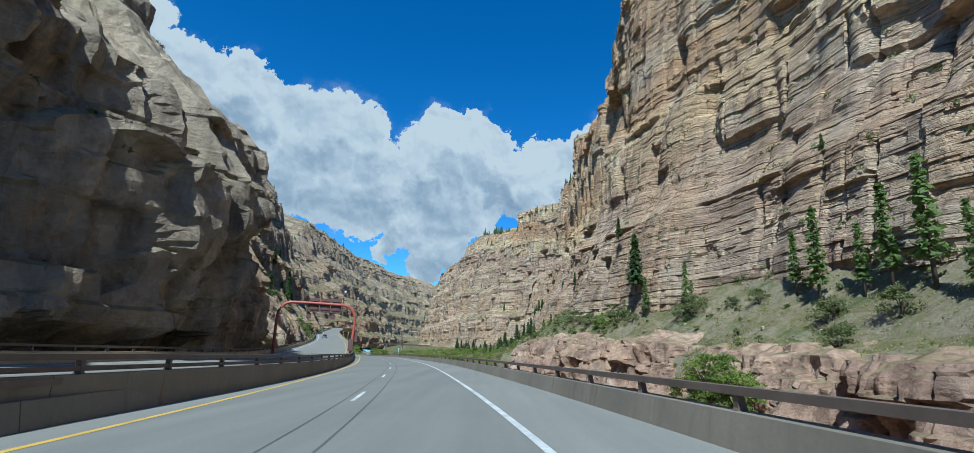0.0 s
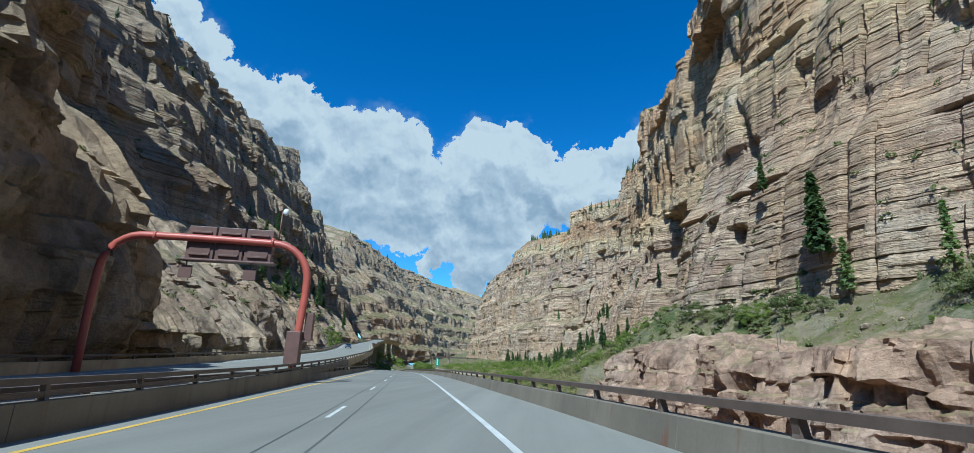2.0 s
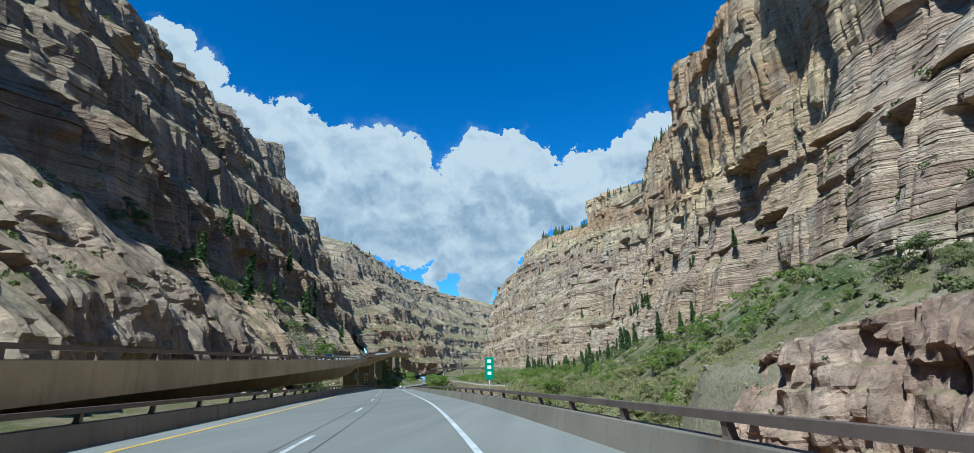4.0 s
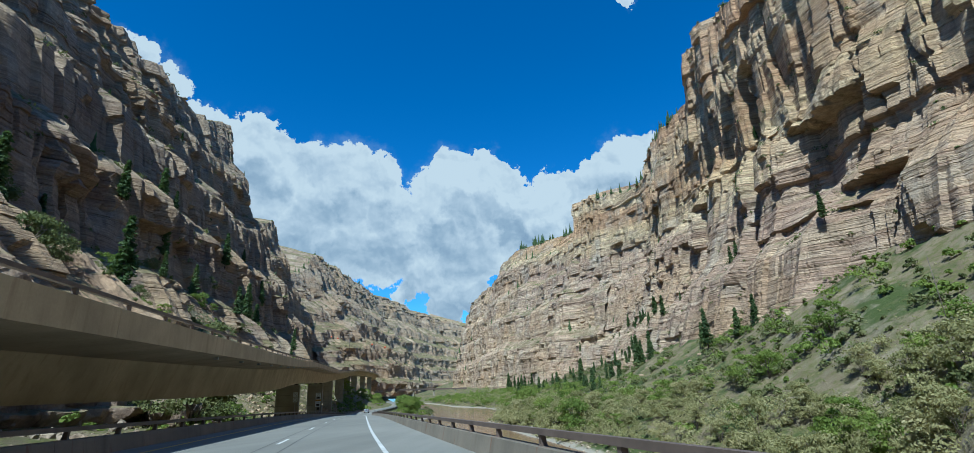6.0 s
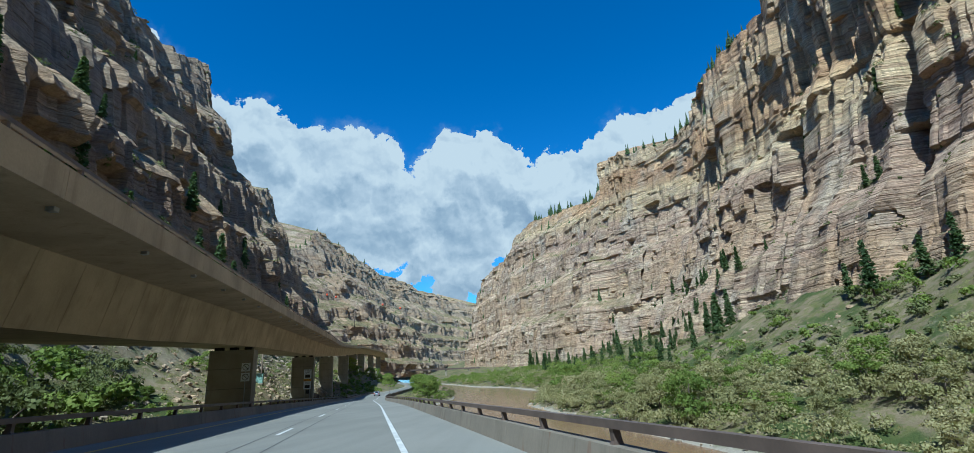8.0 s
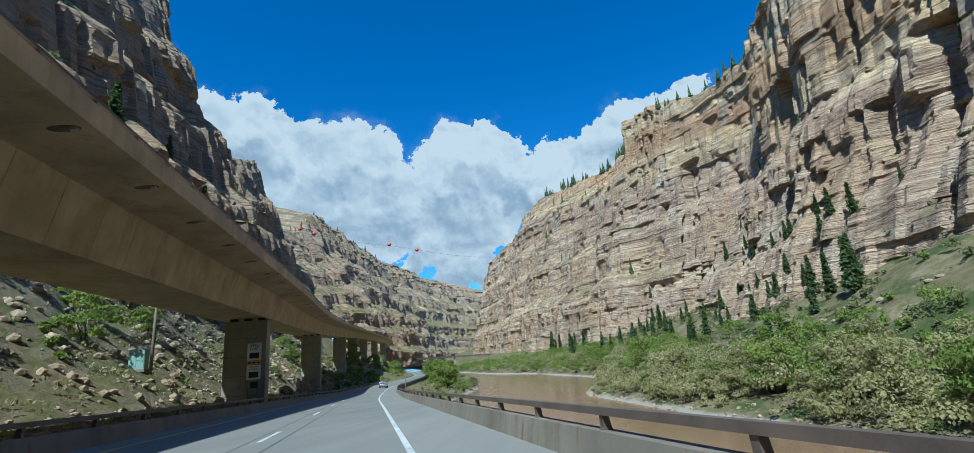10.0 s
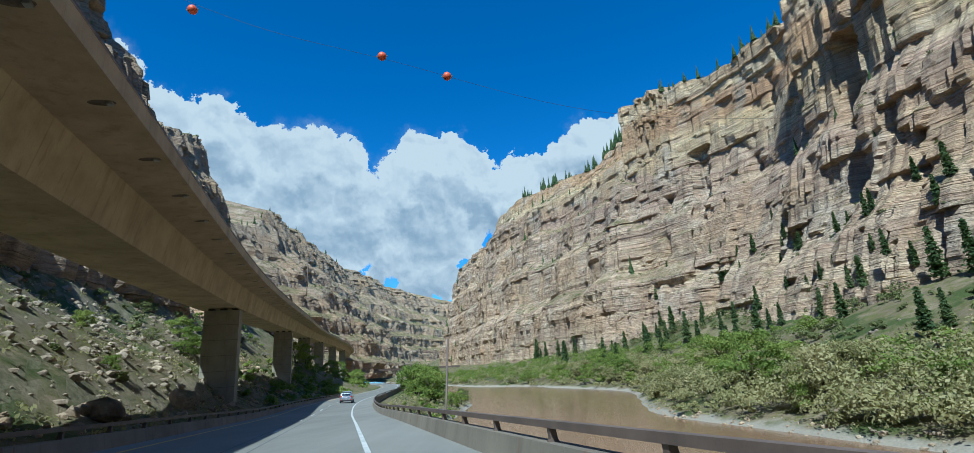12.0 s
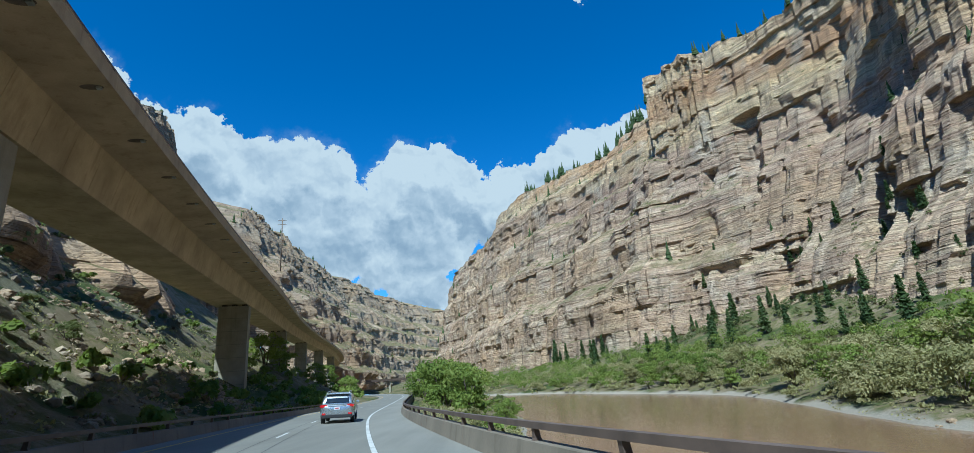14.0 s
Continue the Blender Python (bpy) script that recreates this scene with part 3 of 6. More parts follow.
LEFT = [
    (-75, [(-7.6, 1.6), (-21, 1.7), (-24, 1.7), (-32, 2), (-60, 30), (-150, 90)]),
    (60, [(-7.6, -1.4), (-20, -1.6), (-24, -1.6), (-36, -1), (-60, 22), (-150, 90)]),
    (110, [(-7.8, -2.4), (-21, -2.2), (-25, -2.2), (-38, -1), (-60, 20), (-120, 62)]),
    (165, [(-7.8, -3.6), (-12, -3.8), (-22, -3.2), (-40, -1), (-60, 18), (-100, 48)]),
    (200, [(-7.8, -4.6), (-12, -4.7), (-20, -4.5), (-28, -3.5), (-40, 6), (-80, 40), (-120, 66)]),
    (250, [(-7.8, -6.4), (-12, -6.5), (-20, -6.2), (-27, -4.5), (-38, 6), (-75, 40), (-120, 68)]),
    (300, [(-7.8, -8.1), (-12, -8.0), (-16, -7.2), (-20, -4), (-32, 7), (-50, 25), (-72, 44), (-120, 72)]),
    (365, [(-7.8, -10.4), (-12, -10.2), (-16, -8.4), (-20, -5), (-32, 5), (-50, 22), (-72, 42), (-130, 72)]),
    (460, [(-7.8, -11.3), (-12, -11.2), (-20, -9), (-34, 0), (-50, 14), (-70, 32), (-92, 46), (-140, 66)]),
    (610, [(-7.8, -12.2), (-12, -12), (-24, -9), (-44, 0), (-80, 24), (-130, 50)]),
    (752, [(-7.8, -12.6), (-12, -12.4), (-24, -9), (-50, 0), (-90, 24), (-140, 50)]),
]
OFFS = np.r_[-900, -500, -300, np.arange(-200, -60, 5.0), np.arange(-60, -24, 1.5), np.arange(-24, -7.4, 0.8), -7.0, -3.5, 0.0, 2.8, np.arange(3.8, 30, 1.3), np.arange(30, 130, 1.5), np.arange(130, 250, 5.0), 300, 500, 900]


def section(y, table):
    ys = [r[0] for r in table]
    y = min(max(y, ys[0]), ys[-1])
    k = min(max(int(np.searchsorted(ys, y)) - 1, 0), len(ys) - 2)
    f = (y - ys[k]) / (ys[k + 1] - ys[k])
    f = f * f * (3 - 2 * f)
    a, b = np.array(table[k][1], float), np.array(table[k + 1][1], float)
    if len(a) != len(b):
        grid = np.union1d(a[:, 0], b[:, 0])
        sgn = 1 if a[0, 0] > 0 else -1
        fa = np.interp(sgn * grid, np.sort(sgn * a[:, 0]), a[np.argsort(sgn * a[:, 0]), 1])
        fb = np.interp(sgn * grid, np.sort(sgn * b[:, 0]), b[np.argsort(sgn * b[:, 0]), 1])
        return grid, fa * (1 - f) + fb * f
    m = a * (1 - f) + b * f
    o = np.argsort(m[:, 0])
    return m[o, 0], m[o, 1]


def ground_row(s):
    """Heights of the ground at the offsets OFFS beside the road."""
    x, y = ROAD.col(s, 0), ROAD.col(s, 1)
    zr, bk = ROAD.col(s, 2), ROAD.col(s, 3)
    ro, rz = section(y, RIGHT)
    lo, lz = section(y, LEFT)
    e = edge(s)
    o = np.r_[lo, e - 7.7, 0.0, e + 2.6, ro]
    z = np.r_[lz, zr - 0.5 + (7.7 - e) * np.tan(np.radians(bk)), zr - 0.5, zr - 0.5 - (e + 2.6) * np.tan(np.radians(bk)), ro * 0 + rz]
    k = np.argsort(o)
    return np.interp(OFFS, o[k], z[k])


GROUND = {}


def ground_z(s, lat):
    i = min(max(int(np.searchsorted(GROUND["s"], s)) - 1, 0), len(GROUND["s"]) - 2)
    f = (s - GROUND["s"][i]) / (GROUND["s"][i + 1] - GROUND["s"][i])
    return float(np.interp(lat, OFFS, GROUND["z"][i]) * (1 - f) + np.interp(lat, OFFS, GROUND["z"][i + 1]) * f)


def on_ground(s, lat, sink=0.0):
    x, y, _ = ROAD.place(s, lat, 0.0)
    return Vector((x, y, ground_z(s, lat) - sink))


def build_ground():
    smax = ROAD.s[-1]
    ss = np.r_[np.arange(0, 560, 1.6), np.arange(560, smax, 4.0)]
    z = np.array([ground_row(s) for s in ss])
    rough = np.clip((np.abs(OFFS) - 8) / 10, 0, 1)
    xy = np.stack([ROAD.place(ss[:, None], OFFS[None, :], 0.0)[..., k] for k in (0, 1)], -1)
    n = fbm(xy[..., 0] / 14, xy[..., 1] / 14, 3, 4) * 1.6 + fbm(xy[..., 0] / 3.2, xy[..., 1] / 3.2, 8, 3) * 0.55
    steep = np.abs(np.gradient(z, axis=1) / np.gradient(OFFS)[None, :])
    z = z + n * rough[None, :] * np.where(z < -15.0, 0.25, np.clip(0.5 + steep, 0.5, 1.4))
    pts = np.concatenate([xy, z[..., None]], -1)
    GROUND["s"], GROUND["z"] = ss, z
    # beyond the last bend the same section runs on, and before the first too
    last, first = pts[-1:], pts[:1]
    far = [last + np.array([-120.0 * k, 420.0 * k, 2.0 * k]) for k in (1, 2, 4, 8)]
    back = [first + np.array([0.0, -200.0 * k, 2.0 * k]) for k in (6, 2, 1)]
    pts = np.concatenate(back + [pts] + far)
    ob = new("ground", grid_mesh("ground", pts, "ground", smooth=True, flip=True))
    tagged(ob, "dry grassy canyon ground with tan soil and scrub", "ground", kind="structure")
    ob = new("water", grid_mesh("water", np.stack([np.stack([np.linspace(-700, 400, 40), np.full(40, y), np.full(40, WATER)], -1) for y in np.linspace(-900, 4500, 90)]), "muddy_water", flip=True))
    tagged(ob, "calm muddy brown river between road and bank", "river", kind="structure")


build_ground()


# ---- cliffs ----
def layers(seed, z0, z1, thin, thick):
    rng = np.random.RandomState(seed)
    z, out = z0, []
    while z < z1:
        out.append(z)
        z += thin + (thick - thin) * rng.rand() ** 2.2
    return np.array(out)


CLIFFS, CAPS = {}, {}


def cliff(name, label, plan, base, top, setback, shape, mat, du, dz, seed, near=None, upright=None, grain=1.0, bed=(0.5, 3.2), block=(2.0, 9.0), proud=1.0, butt=6.0, crack=3.0, cap=60.0, cap_up=0.45, side=1, rag=5.0, notches=(), extra=()):
    """A rock face. plan: foot line (x, y); base, top, setback: rows of (y, metres); shape: share of the set-back at shares of the height.
    side: 1 if the rock lies to the right of the plan line as it runs, -1 to its left. extra: rows of y and the metres by which the face
    lies further back at the heights 20, 50, 75 and 120."""
    line = Line([(x, y, 0.0) for x, y in plan], du)
    keep = np.arange(len(line.s))
    if near:
        keep = keep[((line.p[:, 1] < near[1]) & (line.p[:, 1] > near[0])) | (keep % 2 == 0)]
    line.s, line.p, line.t = line.s[keep], line.p[keep], line.t[keep]
    u = line.s
    y = line.p[:, 1]
    zb, zt, sb = [np.interp(y, *np.array(rows, float).T) for rows in (base, top, setback)]
    zt = zt + fbm(u / 22, u * 0, seed + 5, 4) * rag + (np.floor(vnoise(u / 7, u * 0, seed + 6) * 4) - 1.5) * rag * 0.22
    bounds = layers(seed, -80.0, 420.0, *bed)
    warp = lambda a, b: fbm(a / 70, b / 70, seed + 9, 2) * (0.7 if grain == 1.0 else 1.5)
    if grain == 1.0:
        # rows of points at the foot and the top of each bed, and in the open joint between two
        lo, hi = zb.min() - 3.0, zt.max() + 3.0
        rows, open_joint = [], []
        for b0, b1 in zip(bounds[:-1], bounds[1:]):
            if lo < b0 < hi:
                g = min(0.11, 0.14 * (b1 - b0))
                inner = np.linspace(b0 + g, b1 - 0.6 * g, 2 + int((b1 - b0) / (dz * 2.6)))
                rows += [*inner, b1]
                open_joint += [False] * len(inner) + [True]
        rows, open_joint = np.array(rows), np.array(open_joint)
        uu = np.broadcast_to(u[:, None], (len(u), len(rows)))
        z0 = rows[None, :] - warp(uu, np.broadcast_to(rows[None, :], uu.shape))
        z = np.clip(z0, zb[:, None], zt[:, None])
        zd = np.where(z == z0, rows[None, :], z + warp(uu, z))
        v = (z - zb[:, None]) / (zt - zb)[:, None]
    else:
        v = np.linspace(0, 1, int((zt - zb).max() / dz))
        z = zb[:, None] + (zt - zb)[:, None] * v[None, :]
        uu = np.broadcast_to(u[:, None], z.shape)
        zd = z + warp(uu, z)
    # beds and the blocks that they break into
    k = np.searchsorted(bounds, zd)
    thickness = np.diff(np.r_[bounds, bounds[-1] + 3])[np.clip(k, 0, len(bounds) - 1)]
    width = block[0] + (block[1] - block[0]) * hashed(k, k * 0, seed + 1) * np.clip(thickness / bed[1] + 0.25, 0.3, 1.0)
    cell = np.floor(uu / width + hashed(k, k * 0 + 3, seed + 2) * 50 + 0.12 * fbm(uu / 5, z / 5, seed + 3, 2))
    ledge = (hashed(k, k * 0 + 7, seed + 4) - 0.5) * 1.2
    blocks = hashed(cell, k, seed + 7) - 0.5
    blocks = np.where(np.abs(blocks) > 0.32, blocks * 2.2, blocks * 0.7)
    loud = np.clip(0.25 + 1.3 * vnoise(uu / 40, z / 18, seed + 8), 0.2, 1.5)
    tall = np.clip((y - upright[0]) / (upright[1] - upright[0]), 0, 1)[:, None] if upright else 0.0
    d = proud * loud * ((1.0 * ledge + np.interp(y, [150, 260], [0.8, 0.45])[:, None] * blocks) if grain == 1.0 else (0.75 * ledge + 0.75 * blocks)) * (1 - 0.3 * tall) * (np.interp(y, [150, 330], [0.6, 0.4])[:, None] if grain == 1.0 else 1.0)
    if grain == 1.0:
        j = np.where(open_joint[1:-1])[0] + 1
        gape = np.clip(hashed(cell[:, j], k[:, j], seed + 33) * 1.9 - 0.75, 0, 1) * np.clip(0.3 + 1.2 * vnoise(uu[:, j] / 26, z[:, j] / 9, seed + 34), 0, 1.3)
        d[:, j] = np.minimum(d[:, j - 1], d[:, j + 1]) - 1.3 * proud * gape
    # thicker units that stand proud or weather back
    big = layers(seed + 20, -80.0, 420.0, 9.0, 26.0)
    kb = np.searchsorted(big, zd)
    wide = np.floor(uu / (14 + 24 * hashed(kb, kb * 0, seed + 21)) + hashed(kb, kb * 0 + 5, seed + 22) * 9 + 0.25 * fbm(uu / 14, z / 20, seed + 23, 2))
    d = d + proud * 0.9 * (hashed(wide, kb, seed + 24) - 0.5) * 2 + proud * 0.8 * (hashed(kb, kb * 0 + 11, seed + 25) - 0.5) * 2
    # upright slabs between joints that run through many beds
    slab = np.floor(uu / (11 * grain) + 1.2 * fbm(uu / 30, z / 120, seed + 26, 2) + 0.2 * fbm(uu / 9, z / 14, seed + 27, 2))
    d = d + proud * (1.3 + 1.2 * tall) * (hashed(slab, np.floor(z / 60 + hashed(slab, slab * 0, seed + 28)), seed + 29) - 0.5) * 2
    if upright:
        pillar = np.floor(uu / 4.6 + 0.8 * fbm(uu / 16, z / 60, seed + 40, 2) + 0.12 * fbm(uu / 5, z / 7, seed + 41, 2))
        d = d + 1.5 * tall * (hashed(pillar, np.floor(z / 24 + hashed(pillar, pillar * 0, seed + 42) * 3), seed + 43) - 0.5) * 2
    # buttresses and chimneys
    if grain == 1.0:
        lean = 0.25 * fbm(uu / 40, z / 60, seed + 19, 2)
        d = d + 0.55 * butt * facets(uu / 38 + lean, kb * 0, seed + 10) + 0.24 * butt * facets(uu / 15 + lean, np.floor(kb / 2), seed + 11) + 0.13 * butt * facets(uu / 5.5 + 0.4 * lean, kb, seed + 18)
        at = uu / 5.5 + 0.4 * lean
        joint = (at - np.floor(at) < 0.11) & (hashed(np.floor(at), kb, seed + 35) > 0.5)
        d = d - proud * 2.2 * joint * (0.4 + hashed(np.floor(at), kb, seed + 36))
    else:
        d = d + butt * fbm(uu / (55 * grain), z / (260 * grain * grain), seed + 10, 3) + 0.4 * butt * fbm(uu / (17 * grain), z / (90 * grain * grain), seed + 11, 3)
        tilt = z / 13 + 0.35 * fbm(uu / 9, z / 9, seed + 64, 2)
        d = d + 0.30 * butt * facets(uu / 8.5 + 0.45 * tilt, np.floor(tilt), seed + 65) + 0.13 * butt * facets(z / 3.7 - uu / 9, np.floor(uu / 6.5 + 0.4 * tilt), seed + 66)
    ch = np.abs(fbm(uu / (26 * grain) + 0.2 * fbm(z / 30, uu / 40, seed + 13, 2), z / 160, seed + 12, 2))
    d = d - crack * np.exp(-((ch / 0.03) ** 2)) * np.clip(vnoise(uu / 40, z / 50, seed + 14) * 2.2 - 0.6, 0, 1)
    hole = vnoise(uu / 9, z / 5, seed + 15)
    d = d - proud * 1.6 * np.clip((hole - 0.90) / 0.03, 0, 1)
    d = d + 0.16 * proud * fbm(uu / 1.3, z / 1.1, seed + 16, 2)
    if grain != 1.0:
        facet = np.floor(uu / 2.6 + 0.7 * fbm(uu / 4, z / 5, seed + 60, 2)), np.floor(z / 3.1 + 0.7 * fbm(z / 4, uu / 5, seed + 61, 2))
        d = d + 0.9 * proud * (hashed(facet[0], facet[1], seed + 62) - 0.5) + 0.7 * proud * fbm(uu / 3.2, z / 3.6, seed + 63, 3)
    yy = y[:, None] + 2.5 * fbm(uu / 12, z / 9, seed + 30, 3)
    zz = z + 3.0 * fbm(uu / 7, z / 11, seed + 31, 3)
    for y0, y1, z0, z1, deep in notches:
        d = d - deep * np.clip((yy - y0) / 1.0, 0, 1) * np.clip((y1 - yy) / (0.3 * (y1 - y0)), 0, 1) * np.clip((zz - z0) / (0.3 * (z1 - z0)), 0, 1) * np.clip((z1 - zz) / 0.9, 0, 1)
    d = d * np.clip((z - zb[:, None]) / 4.0, 0.2, 1.0)
    if grain == 1.0:
        v = np.clip(v + 0.035 * fbm(uu / 60, z / 200, seed + 71, 3) * np.clip(v * 6, 0, 1) * np.clip((1 - v) * 6, 0, 1), 0, 1)
    back = sb[:, None] * np.interp(v, *np.array(shape, float).T)
    if len(extra):
        rows_y = np.array(extra, float)
        at = np.stack([np.interp(y, rows_y[:, 0], rows_y[:, c]) for c in (1, 2, 3, 4)], 1)
        f = np.interp(z + 5.0 * fbm(uu / 20, z / 20, seed + 70, 2), [20, 50, 75, 120], [0, 1, 2, 3])
        i = np.clip(f.astype(int), 0, 2)
        f = f - i
        col = np.arange(len(u))[:, None]
        back = back + at[col, i] * (1 - f) + at[col, i + 1] * f
    r = line.right(u) * side
    off = back - d
    pts = np.stack([line.p[:, 0][:, None] + r[:, 0][:, None] * off, line.p[:, 1][:, None] + r[:, 1][:, None] * off, z], -1)
    CLIFFS[name] = pts
    if cap:
        steps = np.array([1.5, 4, 9, 18, 34, 60, 100]) * cap / 100 if grain == 1.0 else cap * np.linspace(0.012, 1.0, 44) ** 1.3
        rise = steps * cap_up + fbm(u[:, None] / 9 + 0 * steps, steps[None, :] / 9 + 0 * u[:, None], seed + 17, 3) * 0.1 * steps
        if grain != 1.0:
            a, b = np.broadcast_arrays(u[:, None], steps[None, :])
            lump = np.floor(a / 5 + 0.5 * fbm(a / 6, b / 6, seed + 50, 2)), np.floor(b / 3.2 + 0.5 * fbm(b / 6, a / 6, seed + 51, 2))
            rise = rise + proud * np.clip(b / 3, 0, 1) * (2.0 * fbm(a / 7, b / 6, seed + 52, 4) + 1.5 * (hashed(lump[0], lump[1], seed + 53) - 0.5))
        o2 = off[:, -1:] + steps[None, :]
        capp = np.stack([line.p[:, 0][:, None] + r[:, 0][:, None] * o2, line.p[:, 1][:, None] + r[:, 1][:, None] * o2, pts[:, -1:, 2] + rise], -1)
        CAPS[name] = capp
        pts = np.concatenate([pts, capp], 1)
    ob = new(name, grid_mesh(name, pts, mat, flip=(side > 0)))
    return tagged(ob, label, "cliff", kind="structure")


cliff("cliff_right", "tall layered tan sandstone cliff over the river", [(72, -60), (66, 0), (62, 50), (55, 102), (36, 150), (30, 198), (33, 245), (35, 285), (27, 335), (30, 390), (28, 440), (30, 490), (30, 530), (24, 556), (8, 580), (-8, 606)],
      [(-60, 10), (150, 8), (300, 4), (370, -6), (450, -9), (620, -10)],
      [(-60, 150), (187, 150), (215, 160), (240, 158), (268, 144), (290, 132), (310, 138), (350, 156), (382, 162), (394, 146), (440, 147), (490, 147), (545, 160), (585, 171), (620, 176)],
      [(-60, 26), (100, 27), (150, 31), (198, 34), (285, 30), (335, 39), (390, 36), (440, 39), (490, 38), (545, 38), (600, 52)],
      [(0, 0), (0.08, 0.05), (0.22, 0.26), (0.27, 0.46), (0.34, 0.60), (0.5, 0.72), (0.56, 0.86), (0.8, 0.94), (1.0, 1.0)], "sandstone", 0.58, 0.5, 11, near=(60, 330), upright=(185, 235), bed=(0.42, 2.7), proud=0.56, butt=5.5, crack=2.5, cap=120, cap_up=0.35,
      extra=[(150, 2, 0, 0, 0), (170, -3, -3, -4, -4), (190, -1, -4, -7.5, -9), (197, -1, -4, -7.5, -9), (200, 6, 3, 1, -5), (248, 6, 2, 0, -6), (256, 8, 4, 3, -5), (262, 6, 3, 2, -5), (275, 0, 0, 0, -4), (300, 4, 0, 0, -4), (360, 0, 0, 0, -4), (400, 0, 0, 0, 0), (488, 0, 0, 0, 0), (500, 0, 2, 10, 18), (530, 0, 3, 12, 20), (556, 0, 2, 4, 6), (575, 0, 0, 0, 0)],
      # first notch: its unseen roof at 136 m is added to shade the recess
      notches=[(201, 268, -30, 136, 9), (266, 293, 40, 70, 7), (257, 276, -20, 46, 7), (305, 316, 8, 50, 9), (306, 317, 46, 82, 9), (306, 315, 78, 112, 8), (351, 357, 60, 112, 5), (372, 384, 22, 52, 8), (373, 384, 48, 78, 8), (421, 426, 22, 50, 4), (408, 413, 80, 110, 4), (447, 463, 36, 70, 10), (449, 465, 66, 104, 10), (488, 497, 10, 38, 6), (500, 513, 16, 54, 9), (556, 562, 60, 115, 6), (571, 576, 70, 108, 5), (540, 552, 12, 34, 6), (395, 404, 44, 66, 6), (174, 180, 19, 37, 4), (162, 169, 21, 33, 4), (150, 157, 60, 70, 3), (120, 131, 70, 82, 4), (96, 112, 84, 93, 3.5), (138, 150, 96, 108, 4), (70, 84, 56, 66, 3)])
cliff("cliff_right_far", "distant layered tan cliff above the river bend", [(40, 566), (16, 588), (-6, 606), (-22, 650), (-38, 740), (-68, 860), (-98, 980), (-125, 1080), (-150, 1160), (-130, 1240), (-60, 1300)],
      [(560, -10), (700, -12), (1240, -16)],
      [(560, 166), (605, 172), (651, 177), (715, 184), (800, 191), (880, 201), (900, 206), (945, 198), (958, 196), (985, 176), (1056, 173), (1093, 168), (1160, 160), (1300, 150)],
      [(560, 50), (606, 84), (650, 92), (740, 88), (860, 70), (978, 46), (1080, 36), (1240, 40)],
      [(0, 0), (0.1, 0.02), (0.26, 0.06), (0.31, 0.22), (0.47, 0.26), (0.52, 0.44), (0.66, 0.49), (0.71, 0.68), (0.86, 0.73), (0.91, 0.92), (1.0, 1.0)], "sandstone", 2.4, 1.5, 23, bed=(0.8, 4.5), block=(4, 16), proud=0.95, butt=8.0, crack=5.0, cap=160, cap_up=0.3, rag=4)
cliff("cliff_left", "high brown canyon wall with ledges", [(-54, 60), (-68, 120), (-84, 180), (-100, 240), (-116, 300), (-131, 360), (-142, 412), (-152, 458), (-178, 500), (-192, 560), (-212, 630), (-226, 680), (-240, 740), (-253, 800)],
      [(60, 8), (200, 8), (420, 6), (560, 2), (800, -4)],
      [(60, 95), (120, 112), (177, 130), (213, 140), (261, 148), (294, 150), (354, 154), (405, 156), (452, 167), (462, 162), (470, 139), (530, 139), (612, 157), (670, 181), (684, 178), (700, 152), (800, 140)],
      [(60, 72), (177, 82), (300, 82), (405, 76), (452, 72), (530, 72), (677, 66), (800, 72)],
      [(0, 0), (0.13, 0.16), (0.17, 0.27), (0.34, 0.33), (0.40, 0.46), (0.55, 0.51), (0.61, 0.66), (0.76, 0.72), (0.82, 0.86), (1.0, 0.96)], "brown_cliff", 1.15, 0.85, 37, upright=(0, 60), bed=(0.9, 4.4), block=(2.5, 10), proud=0.95, butt=9.0, crack=4.5, cap=110, cap_up=0.12, side=-1,
      extra=[(60, 0, -4, -22, -42), (128, 0, -4, -22, -42), (145, 0, 0, -8, -12), (177, 0, 0, 0, 0)])
cliff("cliff_left_far", "distant brown layered canyon wall", [(-214, 690), (-216, 760), (-215, 900), (-235, 1080), (-250, 1300), (-240, 1480), (-190, 1650), (-115, 1810), (0, 1960)],
      [(690, -8), (2000, -16)],
      [(690, 120), (760, 150), (860, 170), (890, 176), (950, 214), (1010, 236), (1110, 243), (1330, 262), (1620, 258), (1750, 238), (1900, 225), (2050, 225)],
      [(690, 94), (760, 108), (900, 145), (1000, 150), (1300, 165), (2000, 215)],
      [(0, 0), (0.10, 0.02), (0.13, 0.12), (0.23, 0.14), (0.27, 0.26), (0.36, 0.28), (0.41, 0.42), (0.51, 0.45), (0.57, 0.62), (0.66, 0.66), (0.76, 0.84), (0.84, 0.87), (1.0, 1.0)], "brown_cliff", 3.3, 2.2, 53, bed=(1.4, 6.0), block=(5, 18), proud=1.4, butt=16.0, crack=6.0, cap=260, cap_up=0.25, side=-1)
